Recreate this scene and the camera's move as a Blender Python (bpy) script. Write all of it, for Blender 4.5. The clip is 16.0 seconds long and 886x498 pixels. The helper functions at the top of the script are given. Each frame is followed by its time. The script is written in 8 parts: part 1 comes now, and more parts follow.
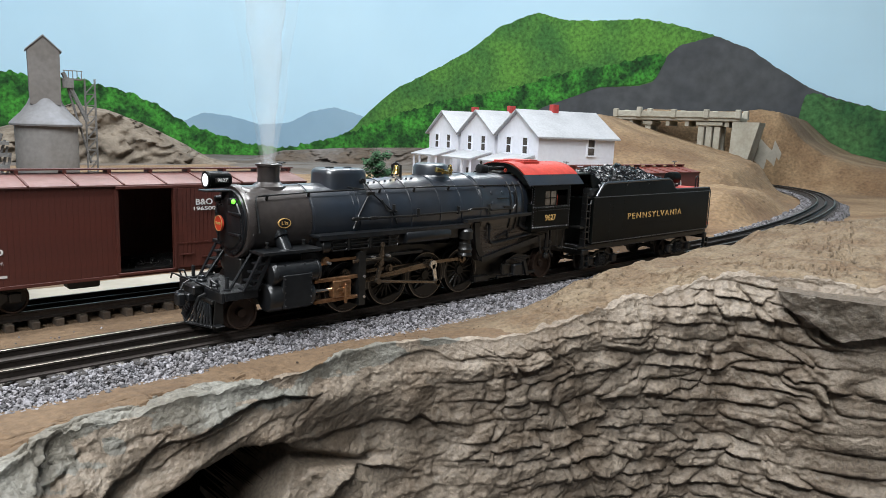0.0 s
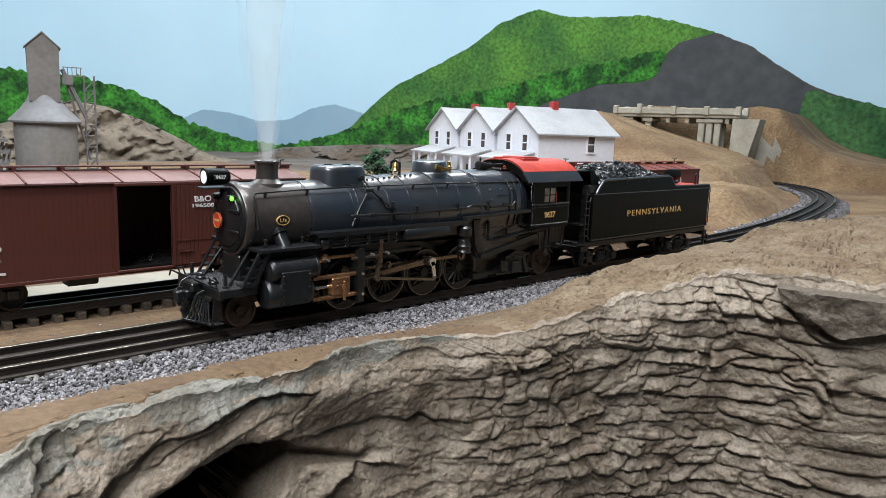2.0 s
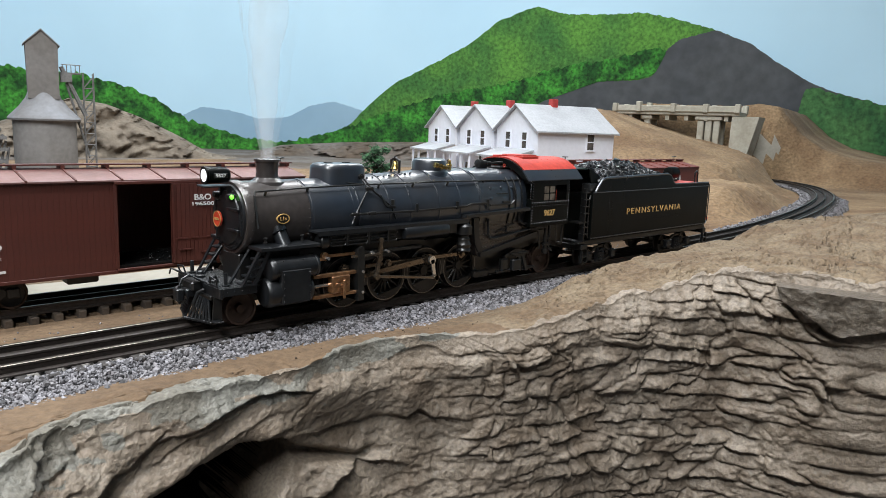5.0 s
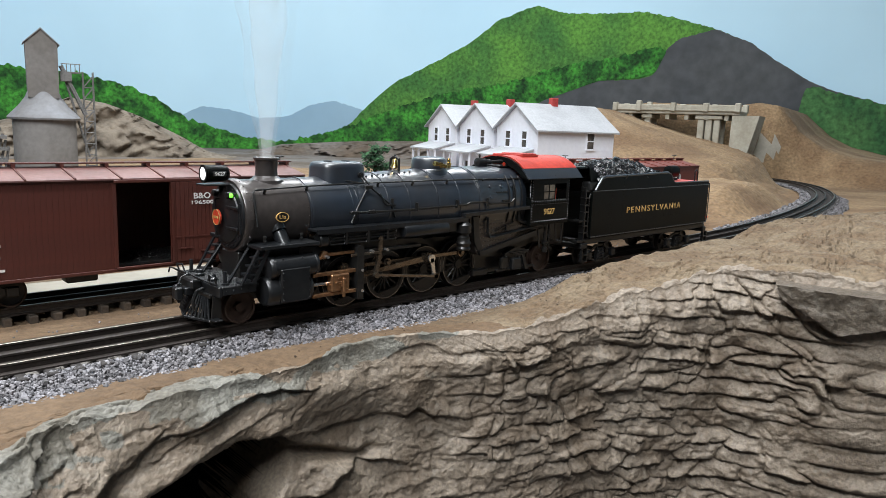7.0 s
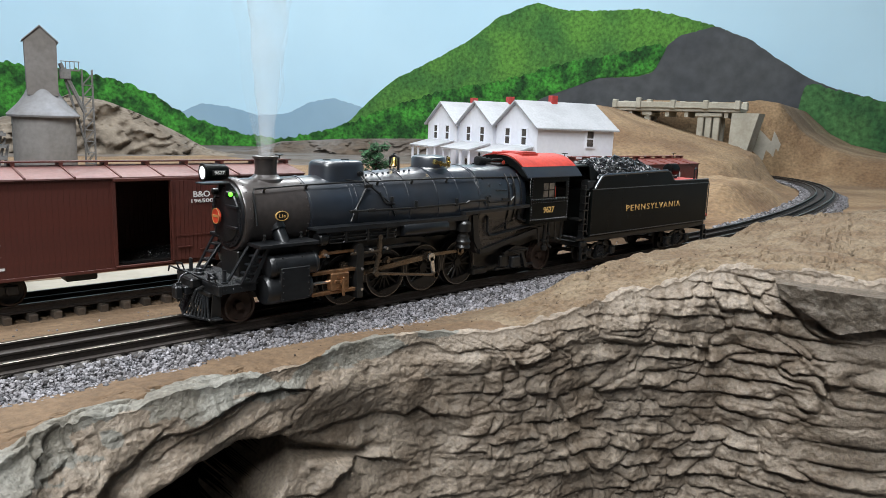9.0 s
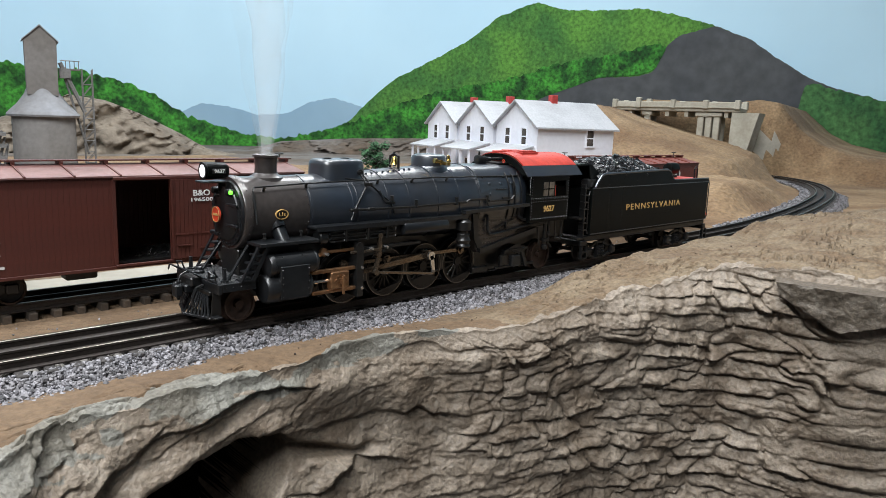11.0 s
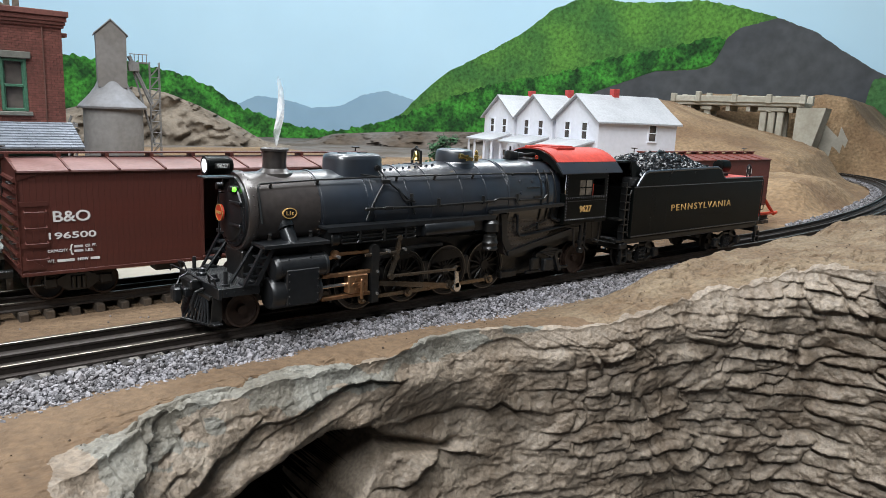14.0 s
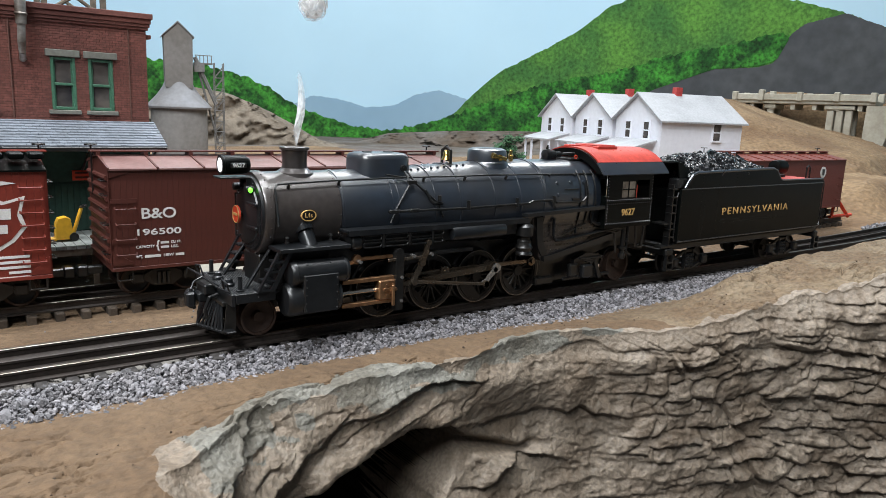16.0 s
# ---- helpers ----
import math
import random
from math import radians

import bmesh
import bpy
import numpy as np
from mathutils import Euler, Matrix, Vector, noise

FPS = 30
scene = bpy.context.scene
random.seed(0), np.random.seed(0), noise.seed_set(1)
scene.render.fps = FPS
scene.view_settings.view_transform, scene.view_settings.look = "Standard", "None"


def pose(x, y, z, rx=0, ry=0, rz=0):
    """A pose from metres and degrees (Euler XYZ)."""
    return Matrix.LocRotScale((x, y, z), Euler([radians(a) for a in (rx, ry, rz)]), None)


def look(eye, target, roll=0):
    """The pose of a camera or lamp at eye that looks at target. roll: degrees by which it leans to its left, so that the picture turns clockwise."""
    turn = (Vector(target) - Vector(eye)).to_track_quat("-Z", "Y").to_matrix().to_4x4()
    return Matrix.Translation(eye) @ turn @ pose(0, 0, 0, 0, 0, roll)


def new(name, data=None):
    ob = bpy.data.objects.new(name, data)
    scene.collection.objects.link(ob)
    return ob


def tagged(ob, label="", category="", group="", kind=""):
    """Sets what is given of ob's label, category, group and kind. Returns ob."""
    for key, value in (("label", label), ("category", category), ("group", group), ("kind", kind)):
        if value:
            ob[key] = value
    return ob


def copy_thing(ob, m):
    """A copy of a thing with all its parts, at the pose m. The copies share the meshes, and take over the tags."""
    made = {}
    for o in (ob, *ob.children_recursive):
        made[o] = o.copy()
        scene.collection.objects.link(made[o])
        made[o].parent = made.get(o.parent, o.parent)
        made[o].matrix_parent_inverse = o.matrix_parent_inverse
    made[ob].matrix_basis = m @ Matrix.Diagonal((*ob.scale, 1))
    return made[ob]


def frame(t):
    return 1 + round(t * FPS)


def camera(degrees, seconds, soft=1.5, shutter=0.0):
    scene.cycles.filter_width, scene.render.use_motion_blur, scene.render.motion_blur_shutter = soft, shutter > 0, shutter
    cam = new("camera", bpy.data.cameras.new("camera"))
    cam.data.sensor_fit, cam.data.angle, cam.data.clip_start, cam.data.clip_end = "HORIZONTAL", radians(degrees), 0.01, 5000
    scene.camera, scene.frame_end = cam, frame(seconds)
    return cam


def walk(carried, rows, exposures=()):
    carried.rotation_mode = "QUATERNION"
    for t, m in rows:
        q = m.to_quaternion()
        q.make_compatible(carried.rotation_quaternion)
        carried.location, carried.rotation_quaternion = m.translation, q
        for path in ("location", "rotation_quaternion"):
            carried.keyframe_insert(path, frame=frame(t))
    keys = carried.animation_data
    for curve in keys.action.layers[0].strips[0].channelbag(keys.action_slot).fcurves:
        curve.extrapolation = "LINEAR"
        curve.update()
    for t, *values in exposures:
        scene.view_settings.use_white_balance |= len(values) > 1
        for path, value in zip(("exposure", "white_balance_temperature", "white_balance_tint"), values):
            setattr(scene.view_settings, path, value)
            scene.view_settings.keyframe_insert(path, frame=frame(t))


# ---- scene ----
cam = camera(63.7, 16.0, soft=0.5)
PATH = [
    (0, (-0.165, -0.388, 0.117), (1.192, 1.046, -0.206), 2.1),
    (0.5, (-0.165, -0.388, 0.117), (1.191, 1.046, -0.21), 2.2),
    (1, (-0.165, -0.388, 0.117), (1.191, 1.044, -0.213), 2.1),
    (1.5, (-0.165, -0.388, 0.117), (1.192, 1.044, -0.214), 2.2),
    (2, (-0.164, -0.388, 0.117), (1.191, 1.044, -0.214), 2.1),
    (2.5, (-0.164, -0.388, 0.117), (1.191, 1.044, -0.215), 2.2),
    (3, (-0.165, -0.388, 0.117), (1.191, 1.044, -0.217), 2.2),
    (3.5, (-0.164, -0.388, 0.117), (1.192, 1.044, -0.214), 2.1),
    (4, (-0.165, -0.388, 0.118), (1.192, 1.043, -0.216), 2.1),
    (6.5, (-0.164, -0.388, 0.117), (1.192, 1.042, -0.223), 2.1),
    (7, (-0.164, -0.388, 0.117), (1.192, 1.042, -0.223), 2.1),
    (7.5, (-0.164, -0.389, 0.118), (1.192, 1.042, -0.223), 2.1),
    (8, (-0.164, -0.389, 0.117), (1.192, 1.041, -0.224), 2.1),
    (8.5, (-0.164, -0.388, 0.117), (1.192, 1.041, -0.226), 2.1),
    (9, (-0.164, -0.388, 0.118), (1.192, 1.04, -0.23), 2.1),
    (11.5, (-0.164, -0.388, 0.117), (1.192, 1.04, -0.231), 2.1),
    (12, (-0.166, -0.386, 0.117), (1.189, 1.043, -0.234), 2.2),
    (12.5, (-0.168, -0.383, 0.117), (1.17, 1.06, -0.236), 2.2),
    (13, (-0.173, -0.379, 0.117), (1.141, 1.087, -0.239), 2.3),
    (13.5, (-0.177, -0.373, 0.117), (1.109, 1.115, -0.246), 2.4),
    (14, (-0.181, -0.369, 0.117), (1.081, 1.138, -0.254), 2.4),
    (14.5, (-0.183, -0.366, 0.117), (1.057, 1.156, -0.262), 2.4),
    (15, (-0.188, -0.361, 0.116), (1.022, 1.186, -0.259), 2.4),
    (15.5, (-0.192, -0.358, 0.116), (0.986, 1.215, -0.257), 2.3),
    (16, (-0.195, -0.356, 0.116), (0.962, 1.232, -0.262), 2.3),
]
walk(cam, [(t, look(e, a, r)) for t, e, a, r in PATH])

# ---- light ----
world = bpy.data.worlds.new("room")
scene.world = world
world.use_nodes = True
world.node_tree.nodes["Background"].inputs[0].default_value = (0.8, 0.88, 1.0, 1)
world.node_tree.nodes["Background"].inputs[1].default_value = 0.05


def ceiling_lamp(x, y, sx, sy, watts, colour=(0.93, 0.97, 1.0)):
    lamp = bpy.data.lights.new("ceiling_lamp", "AREA")
    lamp.shape, lamp.size, lamp.size_y, lamp.energy, lamp.color = "RECTANGLE", sx, sy, watts, colour
    ob = new("ceiling_lamp", lamp)
    ob.location = (x, y, 1.585)
    return ob


ceiling_lamp(-0.2, 0.15, 1.5, 0.14, 27)
ceiling_lamp(-0.2, -0.25, 1.5, 0.14, 31)
ceiling_lamp(1.25, 1.05, 1.6, 0.3, 34)
ceiling_lamp(-1.2, -0.9, 0.2, 1.4, 68)
ceiling_lamp(0.3, 1.8, 1.8, 0.3, 23)
scene.view_settings.exposure = -0.12

# ---- materials ----


def material(name, colour, rough=0.6, metal=0.0, scale=300.0, vary=0.25, bump=0.1, bump_scale=None, second=None, big=40.0,
             island=0.0, obj=0.0, coat=0.0, size=0.0005, spec=0.5):
    """A surface with grain at a fine and a broad size; second: a colour for broad stains."""
    m = bpy.data.materials.new(name)
    m.use_nodes = True
    nt = m.node_tree
    n, ln = nt.nodes, nt.links
    b = n["Principled BSDF"]
    b.inputs["Roughness"].default_value, b.inputs["Metallic"].default_value = rough, metal
    b.inputs["Specular IOR Level"].default_value = spec
    b.inputs["Coat Weight"].default_value, b.inputs["Coat Roughness"].default_value = coat, 0.22
    co = n.new("ShaderNodeTexCoord")
    fine = n.new("ShaderNodeTexNoise")
    fine.inputs["Scale"].default_value, fine.inputs["Detail"].default_value = scale, 6
    ln.new(co.outputs["Object"], fine.inputs["Vector"])
    broad = n.new("ShaderNodeTexNoise")
    broad.inputs["Scale"].default_value, broad.inputs["Detail"].default_value = big, 4
    ln.new(co.outputs["Object"], broad.inputs["Vector"])
    ramp = n.new("ShaderNodeMapRange")
    ramp.inputs[1].default_value, ramp.inputs[2].default_value = 0.3, 0.7
    ramp.inputs[3].default_value, ramp.inputs[4].default_value = 1 - vary, 1 + vary
    ln.new(fine.outputs[0], ramp.inputs[0])
    stain = n.new("ShaderNodeMix")
    stain.data_type = "RGBA"
    stain.inputs[6].default_value = (*colour, 1)
    stain.inputs[7].default_value = (*(second or [c * 0.8 for c in colour]), 1)
    bramp = n.new("ShaderNodeMapRange")
    bramp.inputs[1].default_value, bramp.inputs[2].default_value = 0.38, 0.62
    ln.new(broad.outputs[0], bramp.inputs[0])
    ln.new(bramp.outputs[0], stain.inputs[0])
    mul = n.new("ShaderNodeVectorMath")
    mul.operation = "SCALE"
    ln.new(stain.outputs[2], mul.inputs[0])
    ln.new(ramp.outputs[0], mul.inputs["Scale"])
    out = mul.outputs[0]
    if island or obj:
        g = n.new("ShaderNodeNewGeometry") if island else n.new("ShaderNodeObjectInfo")
        rr = n.new("ShaderNodeMapRange")
        a = island or obj
        rr.inputs[3].default_value, rr.inputs[4].default_value = 1 - a, 1 + a
        ln.new(g.outputs["Random Per Island"] if island else g.outputs["Random"], rr.inputs[0])
        mul2 = n.new("ShaderNodeVectorMath")
        mul2.operation = "SCALE"
        ln.new(out, mul2.inputs[0])
        ln.new(rr.outputs[0], mul2.inputs["Scale"])
        out = mul2.outputs[0]
    ln.new(out, b.inputs["Base Color"])
    rv = n.new("ShaderNodeMapRange")
    rv.inputs[3].default_value, rv.inputs[4].default_value = max(0.03, rough - 0.12), min(1, rough + 0.12)
    ln.new(broad.outputs[0], rv.inputs[0])
    ln.new(rv.outputs[0], b.inputs["Roughness"])
    if bump:
        bn = n.new("ShaderNodeBump")
        bn.inputs["Strength"].default_value, bn.inputs["Distance"].default_value = bump, size
        if bump_scale:
            f2 = n.new("ShaderNodeTexNoise")
            f2.inputs["Scale"].default_value, f2.inputs["Detail"].default_value = bump_scale, 5
            ln.new(co.outputs["Object"], f2.inputs["Vector"])
            ln.new(f2.outputs[0], bn.inputs["Height"])
        else:
            ln.new(fine.outputs[0], bn.inputs["Height"])
        ln.new(bn.outputs[0], b.inputs["Normal"])
    return m


def glow(name, colour, strength):
    m = bpy.data.materials.new(name)
    m.use_nodes = True
    b = m.node_tree.nodes["Principled BSDF"]
    b.inputs["Base Color"].default_value = (*colour, 1)
    b.inputs["Emission Color"].default_value = (*colour, 1)
    b.inputs["Emission Strength"].default_value = strength
    return m


def haze(name, colour, alpha, scale, column=False, streak=0.5):
    """Smoke: white scatter that thins out away from its middle, in streaks. column: round an upright axis."""
    m = bpy.data.materials.new(name)
    m.use_nodes = True
    nt = m.node_tree
    n, ln = nt.nodes, nt.links
    n.remove(n["Principled BSDF"])
    thin, white, back, body, mix = (n.new(k) for k in ("ShaderNodeBsdfTransparent", "ShaderNodeBsdfDiffuse", "ShaderNodeBsdfTranslucent", "ShaderNodeMixShader", "ShaderNodeMixShader"))
    white.inputs[0].default_value = back.inputs[0].default_value = (*colour, 1)
    ln.new(white.outputs[0], body.inputs[1])
    ln.new(back.outputs[0], body.inputs[2])
    co, mp, nz, r = n.new("ShaderNodeTexCoord"), n.new("ShaderNodeMapping"), n.new("ShaderNodeTexNoise"), n.new("ShaderNodeMapRange")
    mp.inputs["Scale"].default_value = (1, 1, 0.3 if column else 0.7)
    nz.inputs["Scale"].default_value, nz.inputs["Detail"].default_value, nz.inputs["Distortion"].default_value = scale, 5, 0.6
    r.inputs[1].default_value, r.inputs[2].default_value = 0.34, 0.68
    r.inputs[3].default_value, r.inputs[4].default_value = (1 - streak) * alpha, (1 + streak * 0.6) * alpha
    ln.new(co.outputs["Object"], mp.inputs[0])
    ln.new(mp.outputs[0], nz.inputs["Vector"])
    ln.new(nz.outputs[0], r.inputs[0])
    # how far out from the middle, as a share of the cloud's own half width
    flat, away, fade, dense = n.new("ShaderNodeVectorMath"), n.new("ShaderNodeVectorMath"), n.new("ShaderNodeMapRange"), n.new("ShaderNodeMath")
    flat.operation, away.operation, dense.operation = "MULTIPLY_ADD", "LENGTH", "MULTIPLY"
    if column:
        sep, wide, share = n.new("ShaderNodeSeparateXYZ"), n.new("ShaderNodeMath"), n.new("ShaderNodeMath")
        wide.operation, share.operation = "MULTIPLY_ADD", "DIVIDE"
        wide.inputs[1].default_value, wide.inputs[2].default_value = 0.085, 0.0052
        flat.inputs[1].default_value, flat.inputs[2].default_value = (1, 1, 0), (0, 0, 0)
        ln.new(co.outputs["Object"], flat.inputs[0])
        ln.new(co.outputs["Object"], sep.inputs[0])
        ln.new(sep.outputs[2], wide.inputs[0])
        ln.new(flat.outputs[0], away.inputs[0])
        ln.new(away.outputs["Value"], share.inputs[0])
        ln.new(wide.outputs[0], share.inputs[1])
        ln.new(share.outputs[0], fade.inputs[0])
        fade.inputs[1].default_value, fade.inputs[2].default_value = 0.2, 1.7
    else:
        flat.inputs[1].default_value, flat.inputs[2].default_value = (2, 2, 2), (-1, -1, -1)
        ln.new(co.outputs["Generated"], flat.inputs[0])
        ln.new(flat.outputs[0], away.inputs[0])
        ln.new(away.outputs["Value"], fade.inputs[0])
        fade.inputs[1].default_value, fade.inputs[2].default_value = 0.70, 1.06
    fade.interpolation_type = "SMOOTHSTEP"
    fade.inputs[3].default_value, fade.inputs[4].default_value = 1.0, 0.0
    ln.new(fade.outputs[0], dense.inputs[0])
    ln.new(r.outputs[0], dense.inputs[1])
    ln.new(dense.outputs[0], mix.inputs[0])
    ln.new(thin.outputs[0], mix.inputs[1])
    ln.new(body.outputs[0], mix.inputs[2])
    ln.new(mix.outputs[0], n["Material Output"].inputs[0])
    return m


M_SAND = material("sand_paint", (0.13, 0.082, 0.045), 0.85, scale=260, vary=0.22, bump=0.9, bump_scale=170, second=(0.102, 0.062, 0.033), big=20, size=0.0032)
M_FARSAND = material("ochre_sand", (0.262, 0.175, 0.095), 0.9, scale=130, vary=0.28, bump=1.0, bump_scale=90, second=(0.165, 0.098, 0.05), big=6, size=0.006)


def rock_material(name, colour, second, pale, rough=0.6):
    """Cast plaster rock: washes of two browns, rubbed pale in small patches, with sharp fine relief."""
    m = material(name, colour, rough, scale=420, vary=0.3, bump=0.8, bump_scale=420, second=second, big=30, size=0.0015)
    nt = m.node_tree
    n, ln = nt.nodes, nt.links
    b = n["Principled BSDF"]
    co = next(q for q in n if q.bl_idname == "ShaderNodeTexCoord")
    was = b.inputs["Base Color"].links[0].from_socket
    rub, mask, mix = n.new("ShaderNodeTexNoise"), n.new("ShaderNodeMapRange"), n.new("ShaderNodeMix")
    rub.inputs["Scale"].default_value, rub.inputs["Detail"].default_value, rub.inputs["Roughness"].default_value = 110, 8, 0.7
    mask.inputs[1].default_value, mask.inputs[2].default_value, mask.inputs[4].default_value = 0.55, 0.74, 0.6
    mix.data_type = "RGBA"
    mix.inputs[7].default_value = (*pale, 1)
    ln.new(co.outputs["Object"], rub.inputs["Vector"])
    ln.new(rub.outputs[0], mask.inputs[0])
    ln.new(mask.outputs[0], mix.inputs[0])
    ln.new(was, mix.inputs[6])
    ln.new(mix.outputs[2], b.inputs["Base Color"])
    bump = next(q for q in n if q.bl_idname == "ShaderNodeBump")
    crack, second_bump = n.new("ShaderNodeTexNoise"), n.new("ShaderNodeBump")
    crack.noise_type = "RIDGED_MULTIFRACTAL"
    crack.inputs["Scale"].default_value, crack.inputs["Detail"].default_value = 75, 6
    second_bump.inputs["Strength"].default_value, second_bump.inputs["Distance"].default_value = 0.35, 0.0020
    second_bump.invert = True
    ln.new(co.outputs["Object"], crack.inputs["Vector"])
    ln.new(crack.outputs[0], second_bump.inputs["Height"])
    ln.new(bump.outputs[0], second_bump.inputs["Normal"])
    ln.new(second_bump.outputs[0], b.inputs["Normal"])
    return m


M_ROCK = rock_material("cast_rock", (0.235, 0.19, 0.145), (0.15, 0.113, 0.08), (0.31, 0.275, 0.228))
# near-black for the cave's inside: its shade is put into the colour
M_CAVE = material("cave_shade_black", (0.006, 0.0055, 0.005), 0.9, scale=200, vary=0.3, bump=0.3, second=(0.01, 0.008, 0.006), big=30, spec=0.1)
# grey tone of the rock's top, mostly light from above put into the colour
M_ROCKTOP = rock_material("pale_toplit_rock", (0.17, 0.162, 0.138), (0.13, 0.116, 0.092), (0.29, 0.285, 0.25))
M_BALLAST = material("grey_ballast", (0.185, 0.178, 0.19), 0.7, scale=900, vary=0.25, bump=0.3, island=0.75, big=90, second=(0.148, 0.139, 0.144))
M_GRIT = material("ballast_bed", (0.17, 0.155, 0.14), 0.9, scale=900, vary=0.4, bump=0.8, big=50)
M_RAILTOP = material("rail_head_steel", (0.22, 0.2, 0.175), 0.36, 1.0, scale=600, vary=0.2, bump=0.05, second=(0.15, 0.13, 0.11), big=60)
M_RAIL = material("rail_web_brown", (0.035, 0.027, 0.023), 0.55, 0.3, scale=500, vary=0.3, bump=0.2)
M_TIE = material("tie_dark", (0.035, 0.03, 0.028), 0.8, scale=500, vary=0.35, bump=0.4, obj=0.25)
M_TIEGREY = material("tie_weathered", (0.06, 0.043, 0.03), 0.85, scale=500, vary=0.35, bump=0.4, obj=0.3)
M_BLACK = material("satin_black_paint", (0.0022, 0.0029, 0.0027), 0.36, 0.0, scale=240, vary=0.25, bump=0.06, second=(0.003, 0.0036, 0.0034), big=35, spec=0.13)
M_CASTING = material("casting_black", (0.0085, 0.0095, 0.011), 0.34, 0.0, scale=260, vary=0.3, bump=0.12, second=(0.0115, 0.012, 0.013), big=50, spec=0.48, coat=0.1)
M_BOILER = material("boiler_black", (0.014, 0.020, 0.030), 0.36, 0.0, scale=160, vary=0.2, bump=0.03, second=(0.019, 0.021, 0.026), big=28, spec=1.0, coat=0.7)
M_SMOKEBOX = material("graphite_smokebox", (0.056, 0.047, 0.043), 0.36, 0.3, coat=0.6, scale=260, vary=0.18, bump=0.08, second=(0.046, 0.039, 0.037), big=45)
M_DARK = material("underframe_black", (0.008, 0.0085, 0.009), 0.33, scale=400, vary=0.35, bump=0.2, second=(0.013, 0.012, 0.011), big=60, spec=0.55)
M_WHEEL = material("wheel_dark", (0.007, 0.0065, 0.0065), 0.4, 0.2, scale=400, vary=0.3, bump=0.1, second=(0.014, 0.011, 0.009), big=70)
M_RUST = material("rusty_wheel", (0.04, 0.022, 0.015), 0.6, 0.2, scale=500, vary=0.3, bump=0.2)
M_TYRE = material("tyre_steel", (0.2, 0.185, 0.17), 0.3, 0.9, scale=400, vary=0.2, bump=0.05)
M_ROD = material("oily_rod", (0.19, 0.155, 0.12), 0.25, 0.85, scale=300, vary=0.2, bump=0.05, second=(0.2, 0.145, 0.1), big=60)
M_BRONZE = material("bronze_guide", (0.48, 0.27, 0.14), 0.34, 0.85, scale=400, vary=0.25, bump=0.1, second=(0.3, 0.16, 0.085), big=90)
M_STEEL = material("bright_steel", (0.75, 0.72, 0.68), 0.25, 0.9, scale=500, vary=0.12, bump=0.05)
M_GOLD = material("brass", (0.75, 0.52, 0.17), 0.25, 1.0, scale=500, vary=0.12, bump=0.05)
M_GOLDPAINT = material("gold_lettering", (0.62, 0.38, 0.13), 0.5, 0.0, scale=900, vary=0.1, bump=0.0)
M_REDROOF = material("red_roof_paint", (0.42, 0.045, 0.03), 0.5, scale=350, vary=0.18, bump=0.12, second=(0.34, 0.03, 0.02), big=60)
M_RED = material("signal_red", (0.68, 0.06, 0.022), 0.5, scale=300, vary=0.15, bump=0.05)
M_COAL = material("coal", (0.009, 0.0095, 0.011), 0.26, scale=900, vary=0.3, bump=0.4, island=0.5)
M_BOXCAR = material("boxcar_brown", (0.083, 0.0215, 0.0148), 0.5, scale=380, vary=0.12, bump=0.1, second=(0.07, 0.0185, 0.013), big=30)
# pale pink roof tone: highlights on the brown roof put into the colour
M_BOXROOF = material("boxcar_roof_highlight", (0.22, 0.125, 0.115), 0.36, scale=380, vary=0.18, bump=0.1, second=(0.13, 0.062, 0.055), big=25)
M_REDCAR = material("red_freight_car", (0.20, 0.028, 0.016), 0.5, scale=380, vary=0.12, bump=0.1, big=30)
M_CAR2 = material("oxide_red_car", (0.16, 0.036, 0.024), 0.55, scale=380, vary=0.12, bump=0.1, big=30)
M_WHITE = material("white_lettering", (0.75, 0.74, 0.72), 0.6, scale=900, vary=0.08, bump=0.0)
M_CREAM = material("white_clapboard", (0.76, 0.77, 0.83), 0.7, scale=120, vary=0.04, bump=0.05, second=(0.71, 0.72, 0.79), big=10)
M_SHINGLE = material("pale_shingle", (0.4, 0.41, 0.43), 0.75, scale=240, vary=0.1, bump=0.2, big=12)
M_CHIMNEY = material("red_chimney", (0.45, 0.05, 0.045), 0.7, scale=200, vary=0.15, bump=0.2)
M_GLASS = material("dark_glass", (0.03, 0.03, 0.035), 0.12, scale=60, vary=0.3, bump=0.0, second=(0.10, 0.085, 0.075), big=30)
M_CONCRETE = material("tower_concrete", (0.185, 0.174, 0.166), 0.85, scale=120, vary=0.12, bump=0.3, second=(0.155, 0.143, 0.132), big=14)
M_CONE = material("tower_cone_grey", (0.25, 0.255, 0.275), 0.7, scale=120, vary=0.1, bump=0.2, second=(0.20, 0.196, 0.2), big=16)
M_BRIDGE = material("bridge_concrete", (0.42, 0.395, 0.33), 0.85, scale=120, vary=0.1, bump=0.3, second=(0.33, 0.305, 0.245), big=16)
M_GREYIRON = material("grey_iron", (0.17, 0.165, 0.16), 0.7, 0.2, scale=300, vary=0.2, bump=0.1)
M_BRICK = material("model_brick", (0.185, 0.066, 0.05), 0.65, scale=500, vary=0.2, bump=0.3, island=0.16, second=(0.125, 0.043, 0.034), big=24)
M_MORTAR = material("mortar", (0.13, 0.06, 0.046), 0.9, scale=500, vary=0.2, bump=0.3)
M_STONE = material("grey_stone_lintel", (0.17, 0.17, 0.145), 0.8, scale=400, vary=0.15, bump=0.2)
M_GREEN = material("green_sash_paint", (0.055, 0.155, 0.095), 0.55, scale=500, vary=0.2, bump=0.1)
